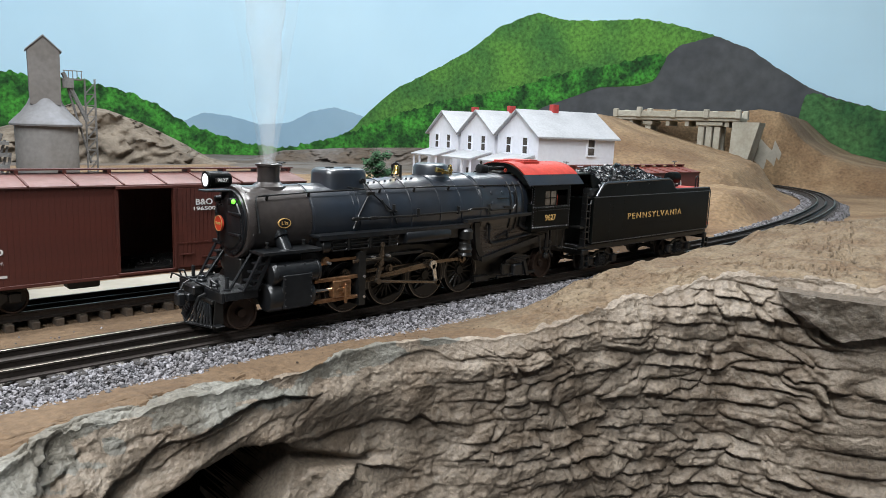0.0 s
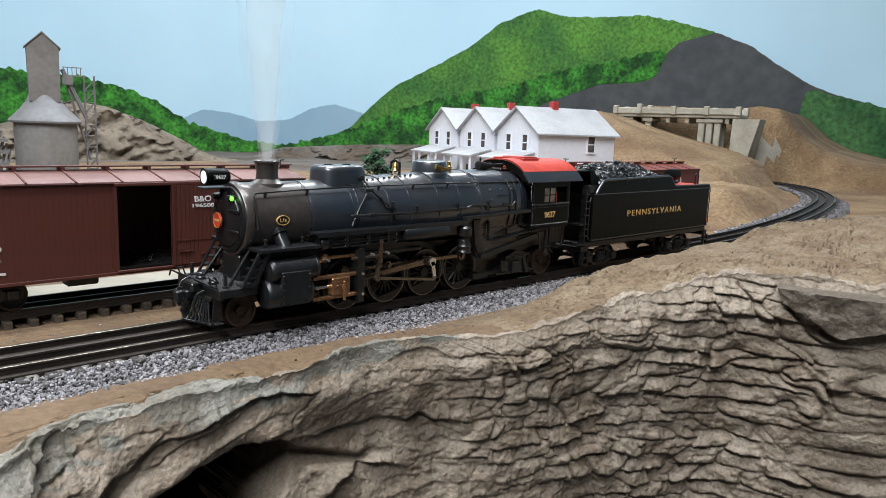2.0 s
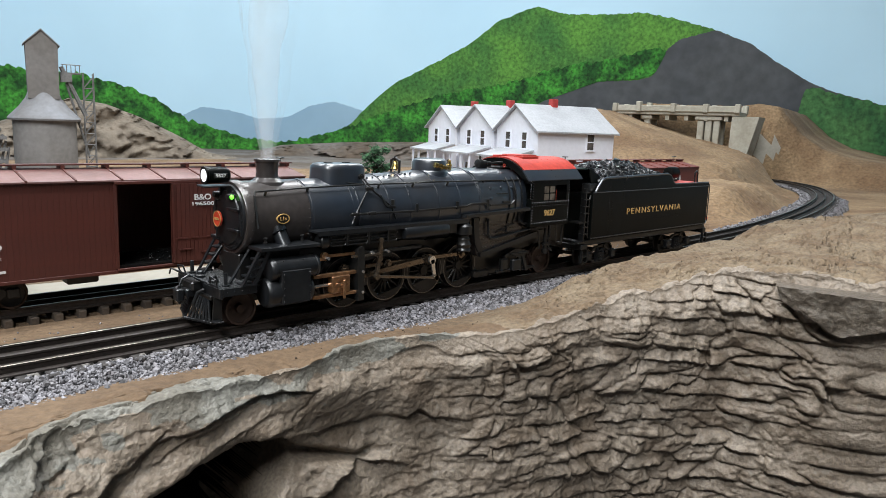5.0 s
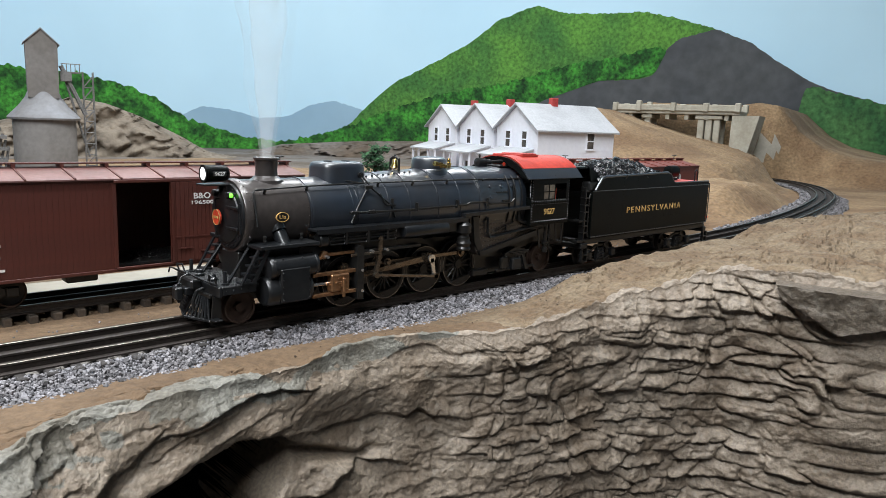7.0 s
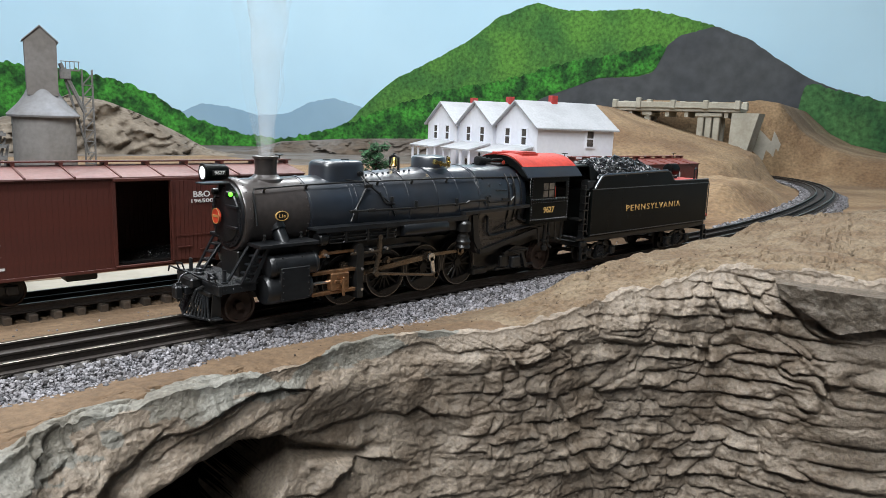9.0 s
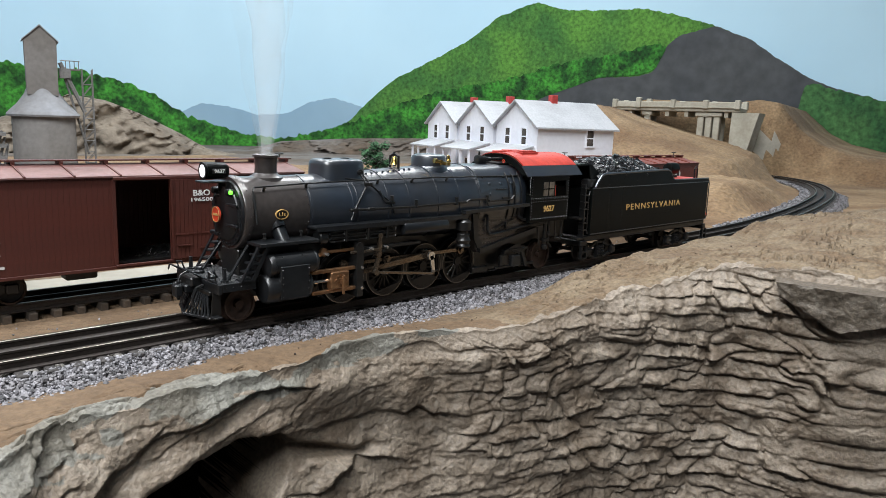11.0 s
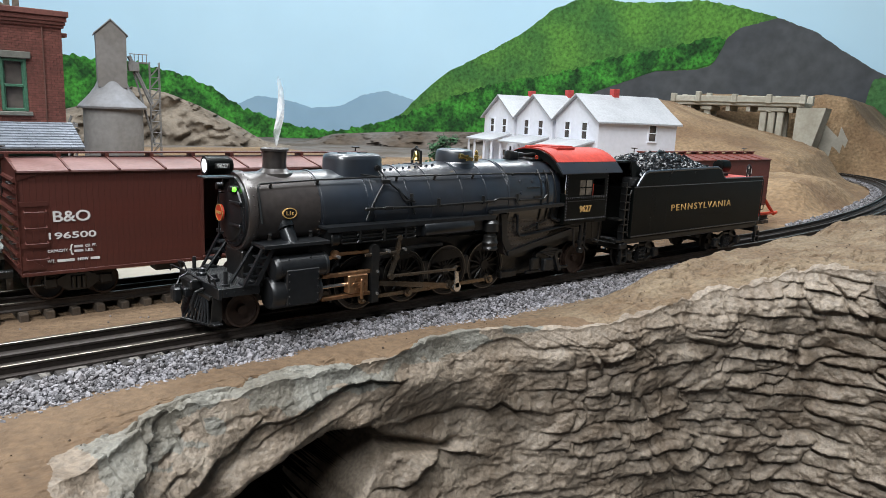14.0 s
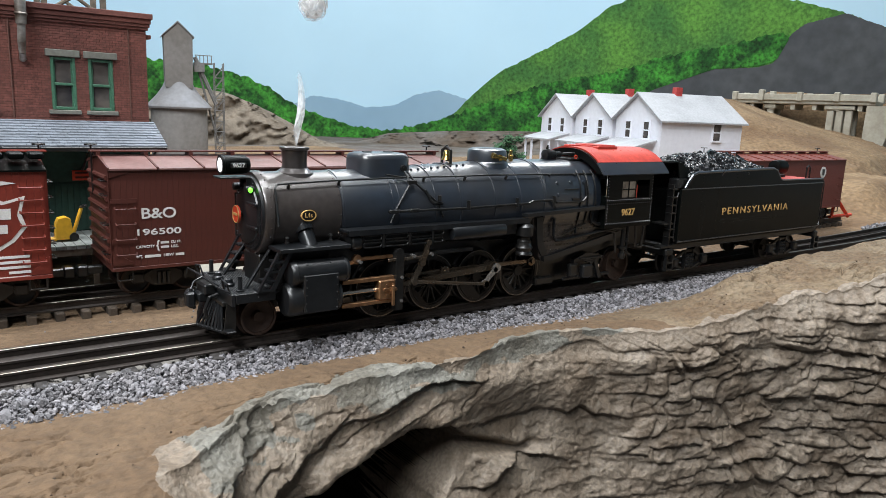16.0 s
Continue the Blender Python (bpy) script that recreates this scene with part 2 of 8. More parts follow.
M_DKGREEN = material("dark_green_wall", (0.02, 0.06, 0.045), 0.7, scale=300, vary=0.25, bump=0.1)
M_SLATE = material("slate_awning", (0.17, 0.19, 0.22), 0.65, scale=300, vary=0.15, bump=0.2, obj=0.12, island=0.1)
M_WOOD = material("weathered_wood", (0.15, 0.12, 0.09), 0.8, scale=300, vary=0.3, bump=0.3)
M_DOCK = material("dock_boards", (0.22, 0.235, 0.22), 0.85, scale=300, vary=0.2, bump=0.3, obj=0.12)
M_YELLOW = material("yellow_enamel", (0.72, 0.40, 0.03), 0.4, scale=300, vary=0.1, bump=0.05)
M_SKY = material("painted_sky", (0.50, 0.73, 0.88), 0.9, scale=4, vary=0.02, bump=0.02, second=(0.55, 0.77, 0.90), big=0.7)
M_HILL = material("painted_green_hill", (0.092, 0.25, 0.036), 0.9, scale=75, vary=0.45, bump=0.2, second=(0.044, 0.145, 0.032), big=4.5)
M_HILL2 = material("painted_bright_trees", (0.044, 0.235, 0.024), 0.9, scale=70, vary=0.7, bump=0.3, second=(0.011, 0.062, 0.011), big=15)
M_HILLBLUE = material("painted_blue_ridge", (0.26, 0.41, 0.54), 0.9, scale=8, vary=0.03, bump=0.02, second=(0.30, 0.45, 0.57), big=2)
M_HILLGREY = material("bare_grey_plaster_hill", (0.056, 0.06, 0.067), 0.85, scale=20, vary=0.2, bump=0.4, second=(0.078, 0.082, 0.087), big=3.5)
M_HILL3 = material("painted_dark_hillside", (0.06, 0.165, 0.05), 0.9, scale=60, vary=0.45, bump=0.2, second=(0.025, 0.095, 0.032), big=7)
M_GREYEARTH = material("grey_earth", (0.15, 0.13, 0.115), 0.9, scale=40, vary=0.25, bump=0.4, second=(0.095, 0.07, 0.05), big=6, size=0.003)
M_OUTCROP = material("tan_outcrop", (0.235, 0.195, 0.15), 0.85, scale=60, vary=0.22, bump=0.7, second=(0.13, 0.105, 0.08), big=9, size=0.005)
M_LEAF = material("pine_foliage", (0.025, 0.085, 0.03), 0.8, scale=300, vary=0.3, bump=0.0, island=0.5)
M_BARK = material("bark", (0.06, 0.04, 0.025), 0.9, scale=300, vary=0.3, bump=0.3)
M_PLASTER = material("white_plaster", (0.34, 0.345, 0.35), 0.9, scale=30, vary=0.03, bump=0.05, big=2)
M_PALE = material("pale_unpainted_board", (0.31, 0.285, 0.235), 0.8, scale=120, vary=0.08, bump=0.1, big=12)
# beige cab panes: the light seen in the glass is painted into the base
M_PANE = material("cab_glass_glare", (0.26, 0.23, 0.19), 0.15, scale=200, vary=0.3, bump=0.0, second=(0.12, 0.10, 0.085), big=120)
M_DEBRIS = material("dark_flecks", (0.05, 0.032, 0.02), 0.9, scale=500, vary=0.3, bump=0.0, island=0.4)
M_GREYWALL = material("grey_wall", (0.09, 0.093, 0.1), 0.9, scale=30, vary=0.05, bump=0.05, big=2)
M_FLOOR = material("dark_carpet", (0.08, 0.08, 0.085), 0.95, scale=200, vary=0.3, bump=0.3, big=4)
M_HEADLIGHT = glow("lit_lens", (0.95, 0.96, 1.0), 1.1)
M_MARKER = glow("green_marker", (0.15, 1.0, 0.05), 2.2)
M_PLUME = haze("thin_smoke", (0.97, 0.97, 0.98), 0.20, 45, column=True, streak=0.5)
M_PUFF = haze("dense_smoke", (0.99, 0.99, 0.99), 0.85, 70, streak=0.3)
M_WISP = haze("wisp_smoke", (0.97, 0.97, 0.98), 0.9, 200)

# ---- mesh helpers ----


def part(name, bm, mat, parent=None, label="", smooth=True, at=None):
    """Link a bmesh as one mesh object, under a thing or a part."""
    me = bpy.data.meshes.new(name)
    bmesh.ops.recalc_face_normals(bm, faces=bm.faces)
    bm.to_mesh(me)
    bm.free()
    for m in mat if isinstance(mat, (list, tuple)) else [mat]:
        me.materials.append(m)
    ob = new(name, me)
    if smooth:
        me.set_sharp_from_angle(angle=radians(35))
        for p in me.polygons:
            p.use_smooth = True
    if parent is not None:
        ob.parent = parent
    if at is not None:
        ob.location = at
    if label:
        ob["label"] = label
    return ob


def pieces(name, bm, mat, parent=None, label=""):
    """Each loose piece of a bmesh as a part of its own."""
    bm.faces.index_update()
    seen = set()
    for start in bm.faces:
        if start.index in seen:
            continue
        seen.add(start.index)
        island, edge_of = [], [start]
        while edge_of:
            f = edge_of.pop()
            island.append(f)
            for g in (g for e in f.edges for g in e.link_faces if g.index not in seen):
                seen.add(g.index)
                edge_of.append(g)
        one, twin = bmesh.new(), {}
        for f in island:
            for v in f.verts:
                if v not in twin:
                    twin[v] = one.verts.new(v.co)
            one.faces.new([twin[v] for v in f.verts])
        part(name, one, mat, parent, label)
    bm.free()


def thing(name, label, category, group="", at=(0, 0, 0), turn=0.0, kind=""):
    ob = new(name)
    ob.empty_display_size = 0.01
    ob.location = at
    ob.rotation_euler[2] = radians(turn)
    return tagged(ob, label, category, group, kind)


def box(bm, x0, x1, y0, y1, z0, z1, bevel=0.0):
    r = bmesh.ops.create_cube(bm, size=1.0, matrix=Matrix.LocRotScale(((x0 + x1) / 2, (y0 + y1) / 2, (z0 + z1) / 2), None, (abs(x1 - x0), abs(y1 - y0), abs(z1 - z0))))
    if bevel:
        es = list({e for v in r["verts"] for e in v.link_edges})
        bmesh.ops.bevel(bm, geom=es, offset=bevel, segments=1, affect="EDGES", profile=0.5)
    return bm


def rod(bm, p, q, r0, r1=None, seg=12, caps=True):
    p, q = Vector(p), Vector(q)
    d = q - p
    m = Matrix.Translation((p + q) / 2) @ d.to_track_quat("Z", "Y").to_matrix().to_4x4()
    bmesh.ops.create_cone(bm, cap_ends=caps, segments=seg, radius1=r0, radius2=r0 if r1 is None else r1, depth=d.length, matrix=m)
    return bm


def pipe(bm, pts, r, seg=6):
    for a, b in zip(pts, pts[1:]):
        rod(bm, a, b, r, seg=seg)
    for a in pts[1:-1]:
        bmesh.ops.create_icosphere(bm, subdivisions=1, radius=r, matrix=Matrix.Translation(a))
    return bm


def lathe(bm, profile, centre=(0, 0, 0), axis="X", seg=40, hoop=False):
    """Revolve (along, radius) pairs round an axis through centre; hoop: an open ring."""
    rings = []
    for s, r in profile:
        ring = []
        for i in range(seg):
            a = 2 * math.pi * i / seg
            c, d = r * math.cos(a), r * math.sin(a)
            co = {"X": (s, c, d), "Y": (c, s, d), "Z": (c, d, s)}[axis]
            ring.append(bm.verts.new(Vector(co) + Vector(centre)))
        rings.append(ring)
    for a, b in zip(rings, rings[1:]):
        for i in range(seg):
            bm.faces.new((a[i], a[(i + 1) % seg], b[(i + 1) % seg], b[i]))
    if hoop:
        a, b = rings[-1], rings[0]
        for i in range(seg):
            bm.faces.new((a[i], a[(i + 1) % seg], b[(i + 1) % seg], b[i]))
    else:
        for ring in (rings[0], rings[-1]):
            bm.faces.new(ring)
    return bm


def loaf(bm, x0, x1, half, profile, power=4.0, seg=40):
    """A rounded loaf: superellipse outlines (height, share) stacked up."""
    rings = []
    for z, k in profile:
        ring = []
        for i in range(seg):
            a = 2 * math.pi * i / seg
            c, s = math.cos(a), math.sin(a)
            ring.append(bm.verts.new(((x0 + x1) / 2 + ((x1 - x0) / 2 - (1 - k) * half) * math.copysign(abs(c) ** (2 / power), c), half * k * math.copysign(abs(s) ** (2 / power), s), z)))
        rings.append(ring)
    for a, b in zip(rings, rings[1:]):
        for i in range(seg):
            bm.faces.new((a[i], a[(i + 1) % seg], b[(i + 1) % seg], b[i]))
    bm.faces.new(rings[0])
    bm.faces.new(rings[-1])
    return bm


def prism(bm, outline, y0, y1, axis="Y"):
    """An outline of (x, z) pairs drawn out from y0 to y1 (axis X: outline is (y, z), drawn along x)."""
    put = (lambda a, b, s: (a, s, b)) if axis == "Y" else (lambda a, b, s: (s, a, b))
    lo = [bm.verts.new(put(a, b, y0)) for a, b in outline]
    hi = [bm.verts.new(put(a, b, y1)) for a, b in outline]
    bm.faces.new(lo)
    bm.faces.new(hi)
    n = len(outline)
    for i in range(n):
        bm.faces.new((lo[i], lo[(i + 1) % n], hi[(i + 1) % n], hi[i]))
    return bm


def B():
    return bmesh.new()


def sheet(name, verts, faces, mats, index=None, smooth=True):
    me = bpy.data.meshes.new(name)
    me.from_pydata(verts, [], faces)
    for m in mats:
        me.materials.append(m)
    if index is not None:
        me.polygons.foreach_set("material_index", np.asarray(index, dtype=np.int32))
    if smooth:
        me.polygons.foreach_set("use_smooth", np.ones(len(me.polygons), dtype=bool))
    me.update()
    return new(name, me)


def hash2(ix, iy, seed):
    h = np.sin(ix * 127.1 + iy * 311.7 + seed * 74.7) * 43758.5453
    return h - np.floor(h)


def vnoise(x, y, seed=0.0):
    """Smooth value noise in -1..1 on arrays."""
    ix, iy = np.floor(x), np.floor(y)
    fx, fy = x - ix, y - iy
    fx, fy = fx * fx * (3 - 2 * fx), fy * fy * (3 - 2 * fy)
    a, b = hash2(ix, iy, seed), hash2(ix + 1, iy, seed)
    c, d = hash2(ix, iy + 1, seed), hash2(ix + 1, iy + 1, seed)
    return 2 * ((a * (1 - fx) + b * fx) * (1 - fy) + (c * (1 - fx) + d * fx) * fy) - 1


def fbm(x, y, seed=0.0, octaves=4):
    s, a = 0.0, 1.0
    for o in range(octaves):
        s = s + a * vnoise(x * 2 ** o, y * 2 ** o, seed + o * 3.3)
        a *= 0.5
    return s / 1.9


def smooth(a, b, x):
    t = np.clip((x - a) / (b - a), 0, 1)
    return t * t * (3 - 2 * t)


def cells(x, y, seed):
    """Cell noise: the gap between the two nearest seeds (0 on the joints) and a random value for each cell."""
    ix, iy = np.floor(x), np.floor(y)
    f1, f2, val = np.full(x.shape, 9.0), np.full(x.shape, 9.0), np.zeros(x.shape)
    for i in (-1, 0, 1):
        for j in (-1, 0, 1):
            cx, cy = ix + i, iy + j
            px, py = cx + 0.1 + 0.8 * hash2(cx, cy, seed), cy + 0.1 + 0.8 * hash2(cx, cy, seed + 7.7)
            d = np.hypot(px - x, py - y)
            near = d < f1
            f2 = np.where(near, f1, np.minimum(f2, d))
            val = np.where(near, hash2(cx, cy, seed + 3.3), val)
            f1 = np.where(near, d, f1)
    return f2 - f1, val


def grid_faces(nu, nv):
    i = np.arange(nu - 1)[:, None] * nv + np.arange(nv - 1)[None, :]
    return np.stack([i, i + nv, i + nv + 1, i + 1], -1).reshape(-1, 4)


# ---- room ----
R_WALL = 3.0


def arc_wall():
    """The curved sky board behind the layout."""
    a = np.radians(np.linspace(-40, 150, 400))
    verts, faces = [], []
    for r in (R_WALL, R_WALL + 0.03):
        for z in (-1.0, 1.6):
            verts += [(r * math.cos(t), r * math.sin(t), z) for t in a]
    n = len(a)
    for i in range(n - 1):
        faces += [(i, i + 1, n + i + 1, n + i), (2 * n + i, 3 * n + i, 3 * n + i + 1, 2 * n + i + 1)]
    tagged(sheet("backdrop", verts, faces, [M_SKY]), "curved wall board painted pale blue sky", "backdrop", kind="structure")


arc_wall()
bm = box(B(), -3.2, 3.3, -2.6, 3.3, 1.6, 1.65)
tagged(part("ceiling", bm, M_PLASTER), "plain grey ceiling over the layout", "ceiling", kind="structure")
bm = box(B(), -3.2, 3.3, -2.6, 3.3, -1.05, -1.0)
tagged(part("floor", bm, M_FLOOR), "dark carpeted floor under the layout", "floor", kind="structure")
bm = box(B(), -3.2, 3.3, -2.65, -2.6, -1.0, 1.6)
tagged(part("wall_south", bm, M_GREYWALL), "plain grey room wall", "wall", kind="structure")
bm = box(B(), -3.25, -3.2, -2.6, 3.3, -1.0, 1.6)
tagged(part("wall_west", bm, M_GREYWALL), "plain grey room wall", "wall", kind="structure")
bm = box(B(), 3.3, 3.35, -2.6, 3.3, -1.0, 1.6)
tagged(part("wall_east", bm, M_GREYWALL), "plain grey room wall", "wall", kind="structure")


def painted_hill(name, tops, foot, mat, label, inset, wobble=0.006, seed=1.0):
    """A hill painted on the sky board: a ridge line (bearing, height) above a foot line, a thin coat on the curve."""
    tb, th = np.array(tops).T
    fb, fh = np.array(foot).T
    a = np.linspace(min(tb[0], tb[-1]), max(tb[0], tb[-1]), 420)
    o = np.argsort(tb)
    top = np.interp(a, tb[o], th[o])
    k = np.ones(9) / 9
    top = np.convolve(np.pad(top, 4, mode="edge"), k, "valid")
    top = top + wobble * (vnoise(a * 3.1, a * 0, seed) + 0.6 * vnoise(a * 7.7, a * 0, seed + 5))
    q = np.argsort(fb)
    low = np.interp(a, fb[q], fh[q])
    top = np.maximum(top, low + 0.002)
    nv = 14
    f = np.linspace(0, 1, nv)
    z = low[:, None] + (top - low)[:, None] * f[None, :]
    r = (R_WALL - inset) * np.ones_like(z)
    x, y = r * np.cos(np.radians(a))[:, None], r * np.sin(np.radians(a))[:, None]
    v = np.stack([x, y, z], -1).reshape(-1, 3)
    return tagged(sheet(name, v.tolist(), grid_faces(len(a), nv).tolist(), [mat]), label, "backdrop", kind="structure")


painted_hill("backdrop_blue_ridge", [(72, 0.05), (66.8, 0.12), (65, 0.166), (62.6, 0.154), (60.3, 0.121), (57.9, 0.134), (55.9, 0.189), (53.9, 0.214), (51.4, 0.178), (46, 0.1)],
             [(72, -0.1), (46, -0.1)], M_HILLBLUE, "hazy blue ridge painted on the sky board", 0.002, 0.002, 2)
painted_hill("backdrop_mountain", [(56, -0.06), (52.4, 0.111), (51, 0.192), (48.5, 0.308), (45.5, 0.391), (42.1, 0.49), (39.7, 0.593), (37.8, 0.637), (36.3, 0.663), (34, 0.634), (31.1, 0.629),
              (27.4, 0.637), (24.7, 0.606), (21.6, 0.557), (18.9, 0.497)], [(56, -0.15), (18.9, -0.15)], M_HILL, "broad green mountain painted on the sky board", 0.0032, 0.003, 3)
painted_hill("backdrop_bare_slope", [(37, 0.19), (35.4, 0.247), (30.7, 0.341), (27.4, 0.35), (26.1, 0.369), (25.6, 0.465), (24.5, 0.52), (21.6, 0.559), (18.9, 0.499), (16.7, 0.417), (14.2, 0.338), (12.6, 0.306), (9, 0.25), (0, 0.2)],
             [(37, -0.2), (0, -0.2)], M_HILLGREY, "bare dark grey mountain slope, not yet painted green", 0.0044, 0.002, 4)
painted_hill("backdrop_tree_line", [(90, 0.27), (79.7, 0.292), (77.5, 0.29), (74, 0.28), (71.1, 0.242), (68.5, 0.189), (66.3, 0.109), (63.1, 0.057), (60.8, 0.026), (58.3, 0.022), (55.4, 0.053), (52.4, 0.105), (48.5, 0.19),
              (43.6, 0.275), (38.8, 0.32), (34, 0.40), (29.3, 0.45), (26, 0.49), (25.4, 0.47)], [(90, -0.2), (38, -0.2), (37, 0.2), (35.4, 0.247), (30.7, 0.341), (27.4, 0.355), (26.1, 0.38), (25.4, 0.46)], M_HILL2, "bright green wooded ridge painted on the sky board", 0.0056, 0.008, 6)
painted_hill("backdrop_right_hill", [(15.2, 0.10), (14.9, 0.316), (14.0, 0.325), (12.6, 0.30), (9.3, 0.26), (4, 0.2), (-10, 0.15)], [(15.2, 0.09), (14.4, 0.05), (-10, -0.2)], M_HILL3,
             "green wooded hillside painted beside the grey slope", 0.0068, 0.006, 8)

# ---- ground ----
RAIL_Z, SIDE_Y, SIDE_Z = 0.0, 0.138, -0.007
CURVE = [(-1.1, 0.0), (0.45, 0.0), (0.6, 0.002), (0.76, 0.012), (0.9, 0.03), (1.05, 0.055), (1.25, 0.098), (1.45, 0.152), (1.63, 0.22), (1.8, 0.31), (1.93, 0.42), (2.0, 0.53), (2.02, 0.62)]


def main_line(step=0.004):
    """Points along the middle of the main track, with evenly spaced steps and their headings."""
    p = [np.array(c) for c in CURVE]
    out = []
    for i in range(len(p) - 1):
        a, b = p[max(i - 1, 0)], p[min(i + 2, len(p) - 1)]
        n = max(2, int(np.linalg.norm(p[i + 1] - p[i]) / step))
        for k in range(n):
            t = k / n
            h0, h1 = (p[i + 1] - a) / 2, (b - p[i]) / 2
            if i == 0:
                h0 = h1 = p[1] - p[0]
            if i == 1:
                h0 = p[2] - p[1]
            out.append((2 * t ** 3 - 3 * t * t + 1) * p[i] + (t ** 3 - 2 * t * t + t) * h0 + (3 * t * t - 2 * t ** 3) * p[i + 1] + (t ** 3 - t * t) * h1)
    return np.array(out)


LINE = main_line()


def line_y(x):
    return np.interp(x, LINE[:, 0], LINE[:, 1])


def far_ground(x, y):
    """Height of the layout's ground behind the main track."""
    z = -0.0125 - 0.005 * smooth(0.03, 0.085, y)
    d = y - line_y(x)
    r, b = np.hypot(x, y), np.degrees(np.arctan2(y, x))
    # sandy hill inside the curve: a low nose, then a long slope up to the bridge
    off = smooth(0.03, 0.13, d)
    nose = 0.052 * smooth(0.86, 1.06, x) * smooth(0.04, 0.13, d) * (1 - smooth(16, 34, b))
    slope = np.interp(b, [8, 10.5, 12.5, 14.3, 15.5, 17.5, 18.9, 20.2, 23.1, 26, 27.4, 31, 36, 45], [0, 0, 0.026, 0.076, 0.092, 0.105, 0.117, 0.128, 0.155, 0.19, 0.203, 0.19, 0.03, 0.0])
    z = z + np.maximum(nose * (1 - smooth(1.2, 1.6, r)), slope * smooth(1.05, 1.72, r) * off)
    # bank beyond the curve
    bank = np.interp(b, [-25, 4, 8.8, 11, 12.6, 14.4, 16, 17.5, 25, 27.4, 33, 40], [0.03, 0.06, 0.085, 0.11, 0.15, 0.235, 0.245, 0.235, 0.235, 0.22, 0.12, 0.0])
    z = np.maximum(z, bank * smooth(2.11, 2.25, r + 0.02 * fbm(x * 6, y * 6, 12)) - 0.018)
    z = z + 0.010 * fbm(x * 9, y * 9, 3) * smooth(0.9, 1.2, x) * off * (1 - smooth(34, 44, b)) * (1 - smooth(2.0, 2.1, r) * (1 - smooth(2.2, 2.3, r)))
    z = z + 0.0035 * fbm(x * 34, y * 34, 21) * smooth(0.9, 1.2, x) * off * (1 - smooth(34, 44, b))
    z = z + 0.0012 * fbm(x * 30, y * 30, 5) * smooth(0.02, 0.05, np.abs(d)) * smooth(0.0, 0.08, np.abs(y - SIDE_Y))
    return z


def ground_sheet():
    xs = np.concatenate([np.arange(-1.6, 2.2, 0.014), np.arange(2.2, 3.0, 0.03)])
    ys = np.concatenate([np.arange(-0.03, 0.6, 0.008), np.arange(0.6, 2.97, 0.013)])
    X, Y = np.meshgrid(xs, ys, indexing="ij")
    Z = far_ground(X, Y)
    keep = (X ** 2 + Y ** 2) < 2.97 ** 2
    F = grid_faces(len(xs), len(ys))
    F = F[keep.reshape(-1)[F].all(1)]
    cx, cy, cz = (a.reshape(-1)[F].mean(1) for a in (X, Y, Z))
    idx = np.where((cx > 0.8) & (cy < 1.4), 1, np.where(cy > 1.02 + 0.2 * vnoise(cx * 5, cy * 5, 4), 2, 0))
    idx = np.where((cx < 0.95) & (cy > 0.85) & (cy + 0.06 * vnoise(cx * 9, cy * 9, 2) < 1.9) & (cx > 0.25), 1, idx)
    idx = np.where((cy > 0.163) & (cy < 0.238) & (cx > -0.05) & (cx < 0.62), 3, idx)
    bearing, range_ = np.degrees(np.arctan2(cy, cx)), np.hypot(cx, cy)
    idx = np.where((range_ > 2.05) & (range_ < 2.35) & (((bearing - 15.5) / 1.6) ** 2 + ((cz - 0.084) / 0.034) ** 2 + 0.2 * vnoise(cx * 30, cz * 40, 6) < 1), 3, idx)
    tagged(sheet("ground", np.stack([X, Y, Z], -1).reshape(-1, 3).tolist(), F.tolist(), [M_SAND, M_FARSAND, M_GREYEARTH, M_PALE], idx),
           "sand-painted plaster ground of the model railway", "ground", kind="structure")


ground_sheet()

RIM = [(-0.75, -0.20), (-0.45, -0.17), (-0.25, -0.15), (-0.16, -0.125), (-0.118, -0.10), (-0.09, -0.076), (-0.06, -0.074), (-0.02, -0.068), (0.03, -0.07), (0.08, -0.068), (0.124, -0.079), (0.155, -0.1),
       (0.185, -0.114), (0.22, -0.124), (0.262, -0.142), (0.287, -0.157), (0.306, -0.175), (0.317, -0.205), (0.33, -0.25), (0.37, -0.32), (0.45, -0.42), (0.6, -0.55)]


def near_top(x, y):
    """Height of the ground between the main track and the cliff."""
    z = -0.0125 - 0.002 * smooth(-0.05, -0.1, y)
    rise = np.interp(x, [0.05, 0.1, 0.155, 0.185, 0.22, 0.262, 0.29, 0.33, 0.5, 0.56, 0.7, 0.95], [0, 0.003, 0.006, 0.0115, 0.0185, 0.028, 0.033, 0.035, 0.036, 0.047, 0.045, 0.036])
    over = smooth(0.27, 0.31, x) * smooth(-0.115, -0.165, y)
    m = smooth(0.13, 0.3, x) * smooth(-0.05, -0.095, y)
    z = z + rise * smooth(-0.047, -0.092, y) + 0.011 * over
    z = z + (0.0018 + 0.002 * m) * fbm(x * 40, y * 40, 7) * smooth(-0.045, -0.07, y) + (0.0009 + 0.0016 * m) * fbm(x * 150, y * 150, 9) * smooth(-0.048, -0.065, y)
    # short brush and trowel marks in the sand
    mark = np.exp(-(fbm(x * 60 + y * 70, y * 150 - x * 40, 83) / 0.09) ** 2) * smooth(-0.1, 0.35, fbm(x * 22, y * 22, 85))
    z = z - 0.0034 * mark * smooth(-0.05, -0.062, y) * (1 - smooth(0.02, 0.14, x) * (1 - m)) * (1 + 0.8 * m)
    return z


